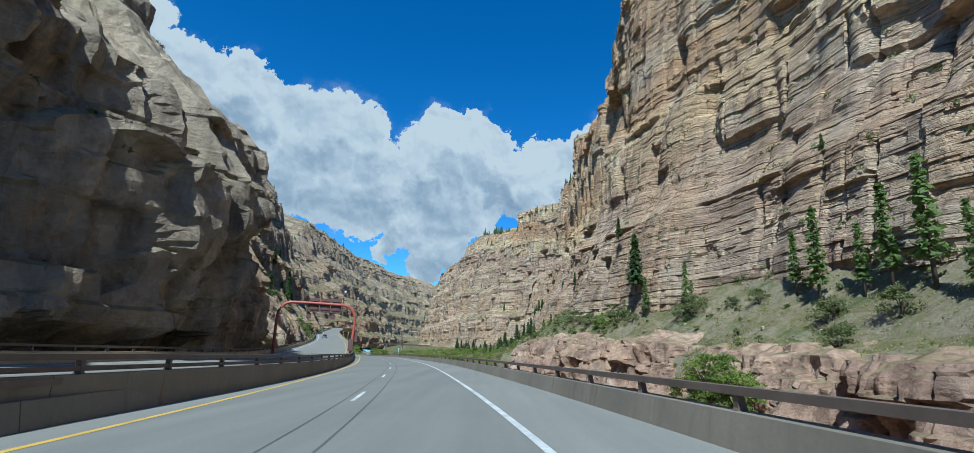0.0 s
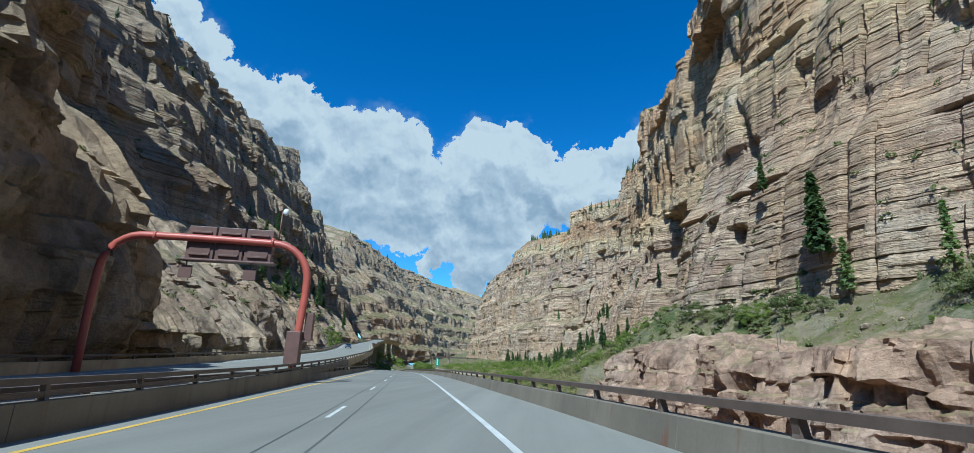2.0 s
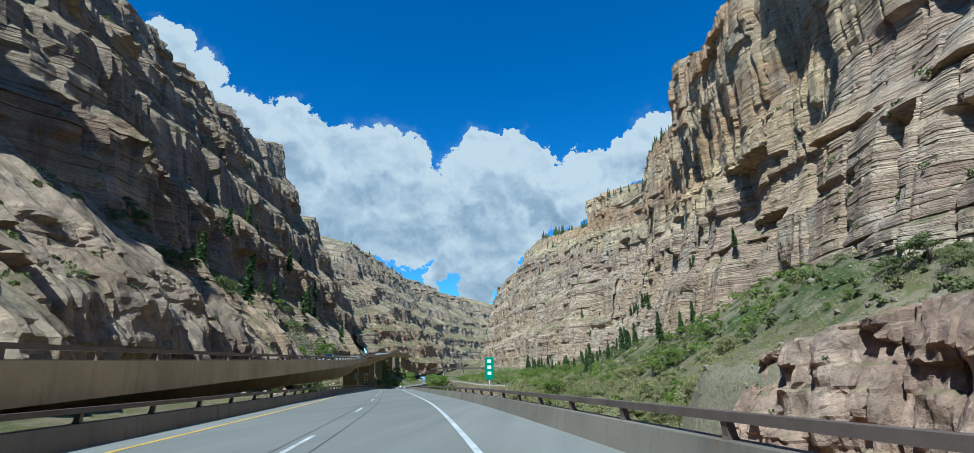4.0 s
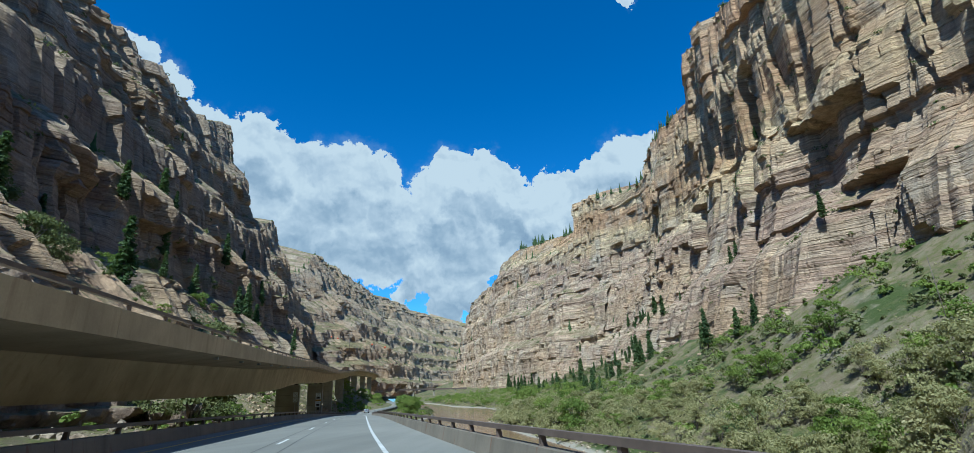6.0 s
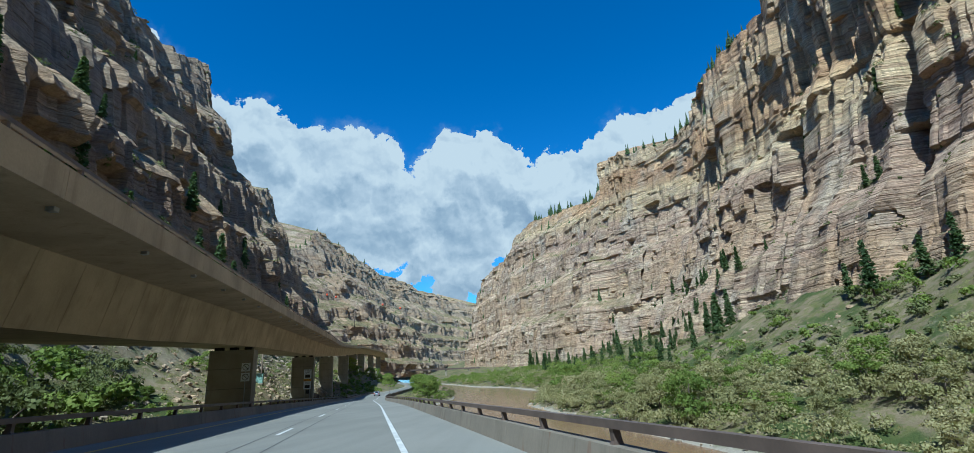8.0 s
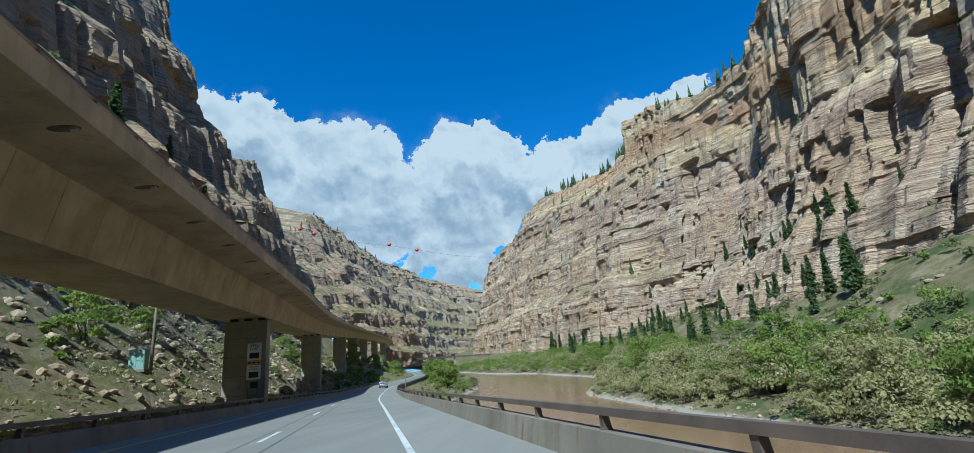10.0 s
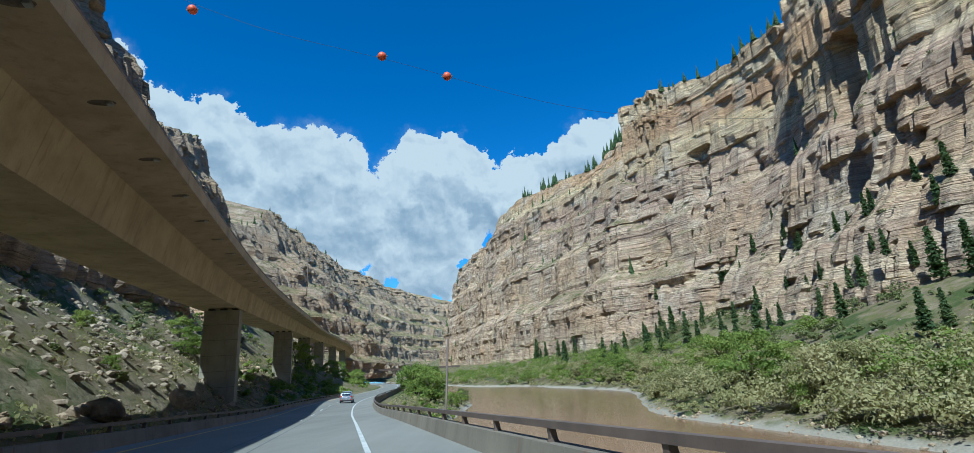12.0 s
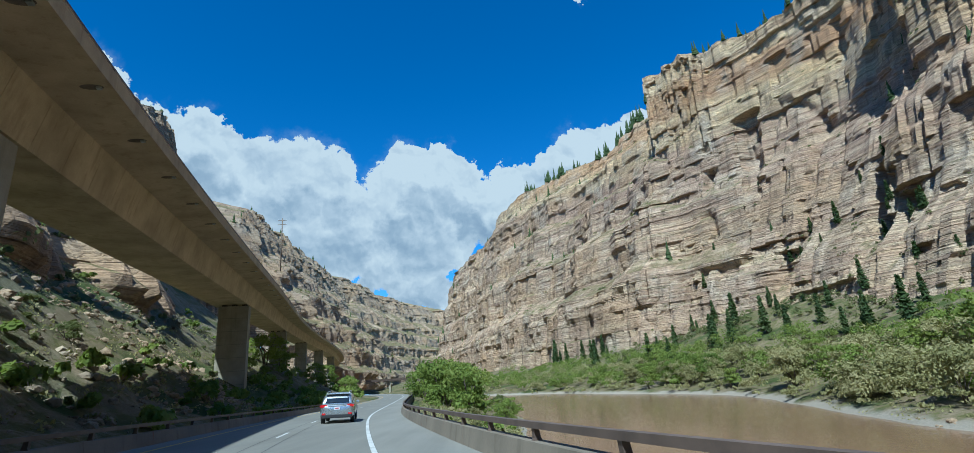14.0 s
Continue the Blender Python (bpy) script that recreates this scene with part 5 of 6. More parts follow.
def build_suv():
    """A silver mid-size utility car; its nose points to +y."""
    c = thing("suv", "silver mid-size SUV with roof rails on the road ahead", "car")
    hw = 0.95
    rings = [slab_ring(-2.42, 0.72, 0.55, 0.98, 0.1), slab_ring(-2.36, 0.88, 0.42, 1.05, 0.1), slab_ring(-2.1, hw, 0.36, 1.10, 0.1), slab_ring(-1.0, hw + 0.01, 0.34, 1.10, 0.1), slab_ring(0.5, hw + 0.01, 0.34, 1.08, 0.1),
             slab_ring(1.1, hw, 0.34, 1.05, 0.1), slab_ring(1.7, hw - 0.02, 0.36, 0.98, 0.12), slab_ring(2.2, 0.86, 0.40, 0.88, 0.14), slab_ring(2.44, 0.66, 0.48, 0.74, 0.12)]
    body = part("body", loft("body", rings, "silver_paint"), c, "silver metallic body")
    cab = [slab_ring(-2.30, 0.84, 1.04, 1.12, 0.02, 0.02), slab_ring(-2.15, 0.84, 1.04, 1.50, 0.08, 0.12), slab_ring(-1.95, 0.85, 1.04, 1.66, 0.1, 0.16), slab_ring(-0.6, 0.86, 1.04, 1.72, 0.1, 0.16), slab_ring(0.25, 0.86, 1.04, 1.68, 0.1, 0.16), slab_ring(0.85, 0.84, 1.03, 1.30, 0.08, 0.10), slab_ring(1.2, 0.82, 1.02, 1.08, 0.02, 0.02)]
    part("cabin", loft("cabin", cab, "silver_paint"), c)
    def pane(name, pts, label=""):
        part(name, mesh_from(name, pts, [tuple(range(len(pts)))], "car_glass"), c, label)
    pane("rear_window", [(-0.66, -2.32, 1.14), (0.66, -2.32, 1.14), (0.60, -2.12, 1.54), (-0.60, -2.12, 1.54)], "dark tinted rear window")
    for sx in (1, -1):
        x0, x1 = sx * 0.865, sx * 0.745
        for a, b, ta, tb in ((-1.95, -1.18, -1.75, -1.16), (-1.10, -0.28, -1.08, -0.30), (-0.20, 0.72, -0.22, 0.28)):
            q = [(x0, a, 1.10), (x0, b, 1.10), (x1, tb, 1.56), (x1, ta, 1.56)]
            pane("side_window", q if sx > 0 else q[::-1], "dark tinted side window")
        part("roof_rail", tube_data("roof_rail", [(sx * 0.62, -1.75, 1.66), (sx * 0.62, -1.6, 1.76), (sx * 0.62, -0.1, 1.78), (sx * 0.62, 0.1, 1.69)], 0.022, "galvanised", 6), c)
        lamp = part("tail_light", loft("tail_light", [slab_ring(-2.40, 0.20, 0.92, 1.06, 0.02), slab_ring(-2.05, 0.22, 0.94, 1.06, 0.02)], "lamp_red", False), c, "red tail light")
        lamp.location = (sx * 0.74, 0, 0)
        part("reflector", box_data("reflector", 0.2, 0.03, 0.1, "lamp_red", 0.01, (sx * 0.72, -2.42, 0.56)), c)
        mir = part("door_mirror", box_data("door_mirror", 0.2, 0.12, 0.15, "silver_paint", 0.03, (sx * 1.02, 0.55, 1.12)), c)
        part("headlight", box_data("headlight", 0.34, 0.2, 0.14, "lamp_clear", 0.04, (sx * 0.66, 2.26, 0.74)), c)
        for y in (-0.75, 0.15):
            part("door_handle", box_data("door_handle", 0.04, 0.18, 0.035, "galvanised", 0.01, (sx * 0.965, y, 0.93)), c)
        for y in (-1.42, 1.42):
            wheel(c, sx * 0.83, y, 0.37, sx)
            part("wheel_arch", tube_data("wheel_arch", [(sx * 0.90, y + 0.46 * math.cos(a), 0.40 + 0.46 * math.sin(a)) for a in np.linspace(0, math.pi, 9)], 0.055, "trim_black", 6), c)
    part("windscreen", mesh_from("windscreen", [(0.74, 1.12, 1.10), (-0.74, 1.12, 1.10), (-0.64, 0.34, 1.62), (0.64, 0.34, 1.62)], [(0, 1, 2, 3)], "car_glass"), c)
    part("bumper_guard", box_data("bumper_guard", 1.7, 0.25, 0.22, "trim_black", 0.05, (0, -2.30, 0.44)), c, "black lower bumper")
    part("tailgate_strip", box_data("tailgate_strip", 1.0, 0.05, 0.05, "galvanised", 0.01, (0, -2.415, 0.99)), c, "chrome strip")
    plate = part("number_plate", box_data("number_plate", 0.31, 0.02, 0.16, "plate_white", 0.005, (0, -2.425, 0.86)), c, "pale plate with a red bar")
    part("plate_bar", box_data("plate_bar", 0.2, 0.01, 0.05, "plate_red", 0.0, (0, -2.44, 0.86)), plate)
    part("rear_wiper", tube_data("rear_wiper", [(0.0, -2.33, 1.16), (-0.38, -2.30, 1.22)], 0.012, "trim_black", 5), c)
    part("spoiler", box_data("spoiler", 1.3, 0.28, 0.05, "silver_paint", 0.02, (0, -2.12, 1.64)), c)
    s = ROAD.at_y(378.6)
    p = on_road(s, edge(s) - 1.7)
    t = ROAD.right(s)
    c.matrix_world = pose(*p, 0, float(ROAD.col(s, 3)), math.degrees(math.atan2(t[1], t[0])))
    return c


build_suv()


def build_sedan():
    c = thing("sedan", "dark blue saloon car on the upper carriageway", "car")
    rings = [slab_ring(-2.2, 0.7, 0.4, 0.75), slab_ring(-2.0, 0.86, 0.3, 0.92), slab_ring(0.0, 0.9, 0.28, 0.95), slab_ring(1.6, 0.86, 0.28, 0.85), slab_ring(2.2, 0.66, 0.35, 0.65)]
    part("body", loft("body", rings, "blue_paint"), c)
    cab = [slab_ring(-1.6, 0.74, 0.9, 0.96, 0.02), slab_ring(-1.0, 0.76, 0.9, 1.36, 0.08, 0.12), slab_ring(0.1, 0.76, 0.9, 1.42, 0.08, 0.12), slab_ring(1.0, 0.74, 0.9, 0.96, 0.02)]
    part("cabin", loft("cabin", cab, "car_glass"), c, "dark glass cabin")
    for sx in (1, -1):
        part("headlight", box_data("headlight", 0.3, 0.15, 0.13, "lamp_clear", 0.03, (sx * 0.6, 2.08, 0.62)), c)
        for y in (-1.35, 1.35):
            wheel(c, sx * 0.78, y, 0.32, sx)
    s = VIA.at_y(212)
    p = via(s, -7.9, -0.85)
    t = VIA.right(s)
    c.matrix_world = pose(*p, 0, 0, math.degrees(math.atan2(t[1], t[0])) + 180)


build_sedan()


# ---- poles, signs, cable ----
def utility_pole(label, at, height, lean=0.0, arms=0, name="utility_pole"):
    p = thing(name, label, "pole", at=at)
    part("shaft", tube_data("shaft", [(-lean, 0, -1.0), (0.5 * lean * height, 0, height * 0.5), (lean * height, 0, height)], [0.05, 0.045, 0.04] if name == "slim_pole" else [0.16, 0.14, 0.11], "pole_wood" if name != "slim_pole" else "weathered_steel", 10), p)
    for k in range(arms):
        z = height - 0.5 - k * 1.1
        part("crossarm", box_data("crossarm", 2.2, 0.1, 0.12, "pole_wood", 0.01, (lean * z, 0.1, z)), p)
        for x in (-0.95, 0.95):
            part("insulator", tube_data("insulator", [(x + lean * z, 0.1, z + 0.05), (x + lean * z, 0.1, z + 0.25)], [0.06, 0.04], "sign_white", 8), p)
    return p


def text_data(name, body, size, mat):
    cu = bpy.data.curves.new(name, "FONT")
    cu.body, cu.size, cu.align_x, cu.align_y, cu.extrude = body, size, "CENTER", "CENTER", 0.004
    cu.materials.append(MATS[mat])
    return cu


def panel(parent, name, w, h, mat, x, z, y=0.0, label="", thick=0.03):
    return part(name, box_data(name, w, thick, h, mat, 0.008, (x, y, z)), parent, label)


def build_limit_sign():
    s = VIA.at_y(303.2) - 0.45
    p = via(s, -4.35, 0.0)
    r = VIA.right(s)
    g = thing("speed_limit_sign", "white speed limit sign with dark display panels on a post", "road sign", at=(p[0], p[1], 0.0), turn=math.degrees(math.atan2(r[1], r[0])))
    g.matrix_world = g.matrix_world @ Matrix.Translation((0, 0, -0.15)) @ Matrix.Diagonal((0.84, 0.84, 0.84, 1))
    face = panel(g, "upper_board", 1.7, 2.2, "sign_white", 0, -2.35, label="white board with black letters")
    panel(face, "border", 1.6, 0.03, "sign_black", 0, -1.31, -0.017, thick=0.01)
    for body, z in (("SPEED", -1.62), ("LIMIT", -2.05)):
        t = new("lettering", text_data("lettering", body, 0.47, "sign_black"))
        t.parent, t.matrix_basis = face, pose(0, -0.022, z, 90, 0, 0)
    panel(face, "display", 1.15, 0.72, "sign_black", 0, -2.85, -0.02, "dark display", 0.02)
    mid = panel(g, "orange_board", 1.7, 0.52, "sign_orange", 0, -3.75, label="orange board with dark bars")
    for x in (-0.5, 0.0, 0.5):
        panel(mid, "bar", 0.36, 0.2, "sign_black", x, -3.75, -0.018, thick=0.01)
    low = panel(g, "lower_board", 1.7, 1.8, "sign_white", 0, -4.95, label="white board with a dark display")
    panel(low, "display", 1.15, 0.72, "sign_black", 0, -5.25, -0.02, "dark display", 0.02)
    for z in (-4.28, -4.55):
        panel(low, "bar", 1.1, 0.14, "galvanised", 0, z, -0.018, thick=0.01)
    panel(g, "control_box", 0.8, 0.8, "sign_black", 0.1, -6.5, 0.05, "dark control box", 0.3)
    for x in (-0.6, 0.6):
        part("support", tube_data("support", [(x, 0.08, -8.6), (x, 0.08, -1.4)], 0.05, "galvanised", 8), g)
    return g


build_limit_sign()


def build_ban_sign():
    s = VIA.at_y(252.0) - 0.1
    p = via(s, -3.9, 0.0)
    r = VIA.right(s)
    g = thing("prohibition_sign", "pair of small white prohibition signs on a post", "road sign", at=(p[0], p[1], 0.0), turn=math.degrees(math.atan2(r[1], r[0])))
    for z in (-0.55, -1.55):
        b = panel(g, "board", 0.85, 0.85, "sign_white", 0, z - 0.9)
        ring = [(0.30 * math.cos(a), -0.025, z - 0.9 + 0.30 * math.sin(a)) for a in np.linspace(0, 2 * math.pi, 25)]
        part("ring", tube_data("ring", ring, 0.03, "sign_black", 5, False), b)
        part("slash", tube_data("slash", [(-0.2, -0.025, z - 0.7), (0.2, -0.025, z - 1.1)], 0.03, "sign_black", 5), b)
    part("support", tube_data("support", [(0, 0.06, -6.6), (0, 0.06, -1.0)], 0.04, "galvanised", 8), g)


build_ban_sign()


def build_milepost():
    s = ROAD.at_y(125.0)
    p = on_road(s, edge(s) + 2.85, 0.0)
    g = thing("milepost", "small green mile marker on a steel post at the barrier", "road sign", at=p, turn=14.0)
    part("support", tube_data("support", [(0, 0, -0.8), (0, 0, 2.0)], 0.035, "galvanised", 8), g)
    b = panel(g, "board", 0.46, 1.1, "sign_green", 0, 1.75, -0.04, "green board")
    for z in (2.1, 1.8, 1.5):
        panel(b, "bar", 0.2, 0.17, "sign_white", 0, z, -0.06, thick=0.012)


build_milepost()
utility_pole("dark slender wooden pole behind the river barrier", (-78.7, 316.9, -14.0), 8.75, 0.07, name="slim_pole")
utility_pole("wooden utility pole on the rocky slope under the viaduct", tuple(on_ground(ROAD.at_y(299), -20.2)), 7.5)
for x, y, z, h in ((-137.4, 469.7, 22.6, 13),):
    utility_pole("wooden power pole with crossarms on the hillside", (x, y, z), h, arms=2, name="power_pole")
utility_pole("pale pole standing on the slope below the cliff", tuple(on_ground(ROAD.at_y(197), 74)), 13.0, name="slim_pole")
for y in (112.0, 113.6):
    utility_pole("bare wooden post on the rock bluff", tuple(on_ground(ROAD.at_y(y), 50 + (y - 112) * 1.2)), 5.5, name="slim_pole")


def build_cabinet():
    c = thing("utility_cabinet", "pale green metal utility cabinet on the gravel slope", "cabinet", at=(-95.2, 290.0, -3.5), turn=17.0)
    part("housing", box_data("housing", 1.25, 0.9, 1.75, "cabinet_green", 0.05, (0, 0, 0.95)), c)
    part("plinth", box_data("plinth", 1.4, 1.05, 0.25, "barrier_concrete", 0.03, (0, 0, 0.0)), c)
    part("door", box_data("door", 0.56, 0.03, 1.45, "cabinet_green", 0.01, (-0.3, -0.46, 0.98)), c)
    part("door", box_data("door", 0.56, 0.03, 1.45, "cabinet_green", 0.01, (0.3, -0.46, 0.98)), c)
    return c


build_cabinet()


def build_marker_cable():
    pts = [(-150, 300, 44), (-122, 312, 28), (-95.6, 321.8, 17.2), (-82.5, 326.0, 14.2), (-60, 333, 12), (-20, 346, 20), (30, 362, 46)]
    line = spline(pts, 1.5)[:, :3]
    c = thing("marker_cable", "thin overhead cable strung across the canyon", "cable")
    part("wire", tube_data("wire", line, 0.011, "cable_black", 5), c)
    for p in ((-95.6, 321.8, 17.2), (-93.9, 323.4, 16.7), (-82.4, 326.1, 14.4), (-78.1, 327.4, 13.4)):
        bm = bmesh.new()
        bmesh.ops.create_uvsphere(bm, u_segments=20, v_segments=12, radius=0.30)
        ball = thing("marker_ball", "orange aviation marker ball hung on the cable", "marker ball", group="marker balls on the cable", at=p)
        part("shell", bm_data("shell", bm, "ball_orange", True), ball)
        part("clamp", tube_data("clamp", [(-0.4, 0, 0), (0.4, 0, 0)], 0.035, "galvanised", 6), ball)


build_marker_cable()

# ---- plants ----
def leaf_mesh(name, centres, normals, size, mat, rng, stretch=1.6):
    """Many small leaves or sprays as single quads."""
    n = len(centres)
    a = rng.normal(size=(n, 3))
    u = np.cross(normals, a)
    u /= np.linalg.norm(u, axis=1)[:, None] + 1e-9
    v = np.cross(normals, u)
    k = size * (0.6 + 0.8 * rng.rand(n))[:, None]
    u, v = u * k * stretch * 0.5, v * k * 0.5
    pts = np.stack([centres - u, centres + v * 0.9, centres + u, centres - v * 0.9], 1).reshape(-1, 3)
    q = np.arange(4 * n).reshape(-1, 4)
    me = bpy.data.meshes.new(name)
    me.vertices.add(4 * n), me.loops.add(4 * n), me.polygons.add(n)
    me.vertices.foreach_set("co", pts.reshape(-1).astype(np.float32))
    me.loops.foreach_set("vertex_index", q.reshape(-1).astype(np.int32))
    me.polygons.foreach_set("loop_start", np.arange(0, 4 * n, 4, dtype=np.int32))
    me.update(calc_edges=True)
    me.materials.append(MATS[mat])
    return me


def crown_points(rng, height, spread, clumps, leaves, low=0.2, gap=0.55):
    """Leaf places on the skins of many clumps that together make an uneven crown."""
    cs, ns = [], []
    for _ in range(clumps):
        a, r, h = rng.rand() * 2 * math.pi, spread * math.sqrt(rng.rand()) * 0.85, low + (1 - low) * rng.rand() ** 0.8
        taper = math.sqrt(max(0.05, 1 - ((h - 0.45) / 0.6) ** 2))
        c = np.array([r * taper * math.cos(a), r * taper * math.sin(a), height * h])
        rad = spread * (0.22 + 0.22 * rng.rand())
        d = rng.normal(size=(leaves, 3))
        d /= np.linalg.norm(d, axis=1)[:, None]
        d[:, 2] = np.abs(d[:, 2]) * (1 - 0.35 * (rng.rand(leaves) < 0.4)) - 0.25
        p = c + d * rad * (gap + (1 - gap) * rng.rand(leaves))[:, None] * np.array([1, 1, 0.85])
        cs.append(p), ns.append(d + 0.45 * rng.normal(size=(leaves, 3)))
    ns = np.concatenate(ns)
    return np.concatenate(cs), ns / np.linalg.norm(ns, axis=1)[:, None]


def make_bush(name, label, mat, seed, height, spread, clumps, leaves, size):
    rng = np.random.RandomState(seed)
    ob = thing(name, label, "tree" if name.endswith("tree") else "bush")
    c, n = crown_points(rng, height, spread, clumps, leaves)
    part("crown", leaf_mesh("crown", c, n, size, mat, rng), ob)
    for k in range(4):
        a = rng.rand() * 2 * math.pi
        top = (math.cos(a) * spread * 0.5, math.sin(a) * spread * 0.5, height * (0.6 + 0.3 * rng.rand()))
        mid = (top[0] * 0.35 + 0.1 * rng.randn(), top[1] * 0.35 + 0.1 * rng.randn(), top[2] * 0.5)
        part("stem", tube_data("stem", [(0.1 * math.cos(a), 0.1 * math.sin(a), -0.5), mid, top], [0.09, 0.06, 0.02], "bark", 6), ob)
    return ob


def make_conifer(name, label, seed, height, spread, whorls=24, per=8, mat="needle", bare=0.12):
    rng = np.random.RandomState(seed)
    ob = thing(name, label, "conifer")
    part("trunk", tube_data("trunk", [(0, 0, -0.6), (0.05, 0, height * 0.5), (0, 0.04, height * 0.98)], [height * 0.018, height * 0.011, 0.02], "bark", 7), ob)
    cs, ns = [], []
    for k in range(whorls):
        h = bare + (1 - bare) * (k + 0.5 * rng.rand()) / whorls
        reach = spread * (1 - h) ** 0.8 * (0.65 + 0.5 * rng.rand()) + 0.12
        a0 = rng.rand() * 6.28
        for j in range(per):
            if rng.rand() < 0.14:
                continue
            a = a0 + 2 * math.pi * j / per + 0.35 * rng.randn()
            m = 9 if reach > 0.8 else 5
            for q in np.linspace(0.25, 1.0, m):
                r = reach * q
                cs.append((r * math.cos(a) + 0.12 * rng.randn(), r * math.sin(a) + 0.12 * rng.randn(), height * h - 0.30 * r + 0.1 * rng.randn()))
                ns.append((0.5 * math.cos(a) + 0.5 * rng.randn(), 0.5 * math.sin(a) + 0.5 * rng.randn(), 0.8 + 0.4 * rng.randn()))
    cs, ns = np.array(cs), np.array(ns)
    part("crown", leaf_mesh("crown", cs, ns / np.linalg.norm(ns, axis=1)[:, None], height * (0.042 if mat == "needle" else 0.032), mat, rng, 1.8), ob)
    return ob


PROTOS = {}


def plant(kind, at, scale=1.0, turn=None, squash=1.0):
    rng = plant.rng
    protos = PROTOS[kind]
    k = rng.randint(len(protos))
    turn = rng.rand() * 360 if turn is None else turn
    m = Matrix.LocRotScale(Vector(at), Euler((0, 0, radians(turn))), Vector((scale, scale, scale * squash)))
    ob = protos[k]
    if ob.name in plant.used:
        return copy_thing(ob, m)
    plant.used.add(ob.name)
    ob.matrix_basis = m
    return ob


plant.rng, plant.used = np.random.RandomState(5), set()
PROTOS["olive"] = [make_bush("bush", "tan and olive tamarisk bush on the river bank", "olive_leaf", 100 + k, 4.6, 3.0, 24, 115, 0.175) for k in range(3)]
PROTOS["bright"] = [make_bush("bush", "bright green willow bush beside the river", "bright_leaf", 120 + k, 4.8, 2.8, 24, 115, 0.17) for k in range(3)]
PROTOS["dull"] = [make_bush("bush", "dark green scrub oak bush on the dry slope", "dull_leaf", 140 + k, 3.0, 2.4, 20, 90, 0.15) for k in range(3)]
PROTOS["brush"] = [make_bush("bush", "grey leafless brush on the rocky slope", "grey_brush", 160 + k, 2.6, 2.2, 18, 90, 0.15) for k in range(2)]
PROTOS["pine"] = [make_conifer("conifer", "sparse green fir with a bare lower trunk on the slope", 190 + k, 11.0, 1.35, 20, 5, "fir_leaf", 0.25) for k in range(3)]
PROTOS["conifer"] = [make_conifer("conifer", "dark green conifer on the canyon slope", 180 + k, 11.0, 1.9) for k in range(3)]


def scatter(kind, count, y0, y1, lat, scale, sink=0.3, group="", keep=None):
    rng = plant.rng
    made = 0
    tries = 0
    while made < count and tries < count * 8:
        tries += 1
        y = y0 + (y1 - y0) * rng.rand()
        lo, hi = lat(y) if callable(lat) else lat
        o = lo + (hi - lo) * rng.rand()
        s = ROAD.at_y(y)
        p = on_ground(s, o, sink)
        if p.z < WATER - 0.2 or (keep and not keep(p, o)):
            continue
        ob = plant(kind, p, scale[0] + (scale[1] - scale[0]) * rng.rand() ** 1.3)
        if group:
            tagged(ob, group=group)
        made += 1


def bank(y):
    return float(np.interp(y, [165, 205, 300, 375, 460, 520, 610, 752], [45, 54, 55, 56, 78, 70, 48, 48]))


# thicket on the far bank, the bushes that stand out singly
scatter("olive", 44, 182, 290, lambda y: (bank(y) + 0.5, bank(y) + 20), (0.8, 1.4), group="thicket on the river bank")
scatter("olive", 44, 280, 520, lambda y: (bank(y) + 1, bank(y) + 16), (1.15, 1.8), group="thicket on the river bank")
scatter("bright", 14, 182, 290, lambda y: (bank(y) + 2, bank(y) + 34), (0.6, 1.35), group="thicket on the river bank")
scatter("bright", 38, 280, 560, lambda y: (bank(y) + 1, bank(y) + 22), (1.1, 1.8), group="thicket on the river bank")
scatter("dull", 4, 180, 520, lambda y: (bank(y) + 20, bank(y) + 60), (0.7, 1.4), group="scrub on the slope")
# dry slope above the bluff
scatter("dull", 14, 60, 205, (50, 80), (0.35, 0.9), group="scrub on the slope")
scatter("bright", 8, 60, 200, (49, 74), (0.3, 0.6), group="scrub on the slope")
# below the barrier
scatter("bright", 8, 400, 470, (10, 22), (0.4, 0.8), group="bushes between road and river")
scatter("olive", 6, 368, 470, (9, 16), (0.35, 0.6), group="bushes between road and river")
scatter("bright", 4, 215, 300, (8.0, 12), (0.5, 0.7), group="bushes between road and river")
scatter("bright", 10, 424, 480, (5.5, 14), (1.1, 1.7), group="trees between road and river")
scatter("bright", 9, 480, 570, (7.5, 15), (1.0, 1.5), group="trees between road and river")
scatter("dull", 8, 430, 620, (10, 26), (0.9, 1.5), group="bushes between road and river")
# left slopes
scatter("bright", 6, 325, 400, (-34, -18), (0.5, 0.9), group="scrub on the slope")
scatter("dull", 6, 325, 400, (-40, -18), (0.6, 1.1), group="scrub on the slope")
scatter("dull", 8, 200, 470, (-70, -38), (0.5, 1.2), group="scrub on the slope")
scatter("dull", 14, 203, 262, (-36, -21), (1.2, 1.9), group="scrub on the slope")
scatter("bright", 6, 255, 300, (-40, -21), (0.5, 0.9), group="scrub on the slope")
scatter("brush", 8, 290, 470, (-40, -16), (0.5, 1.0), group="scrub on the slope")
scatter("bright", 14, 440, 600, (-34, -12), (0.8, 1.5), group="scrub on the slope")
scatter("conifer", 26, 470, 640, lambda y: (bank(y) + 40, bank(y) + 74), (0.6, 1.3), group="conifers on the slope")
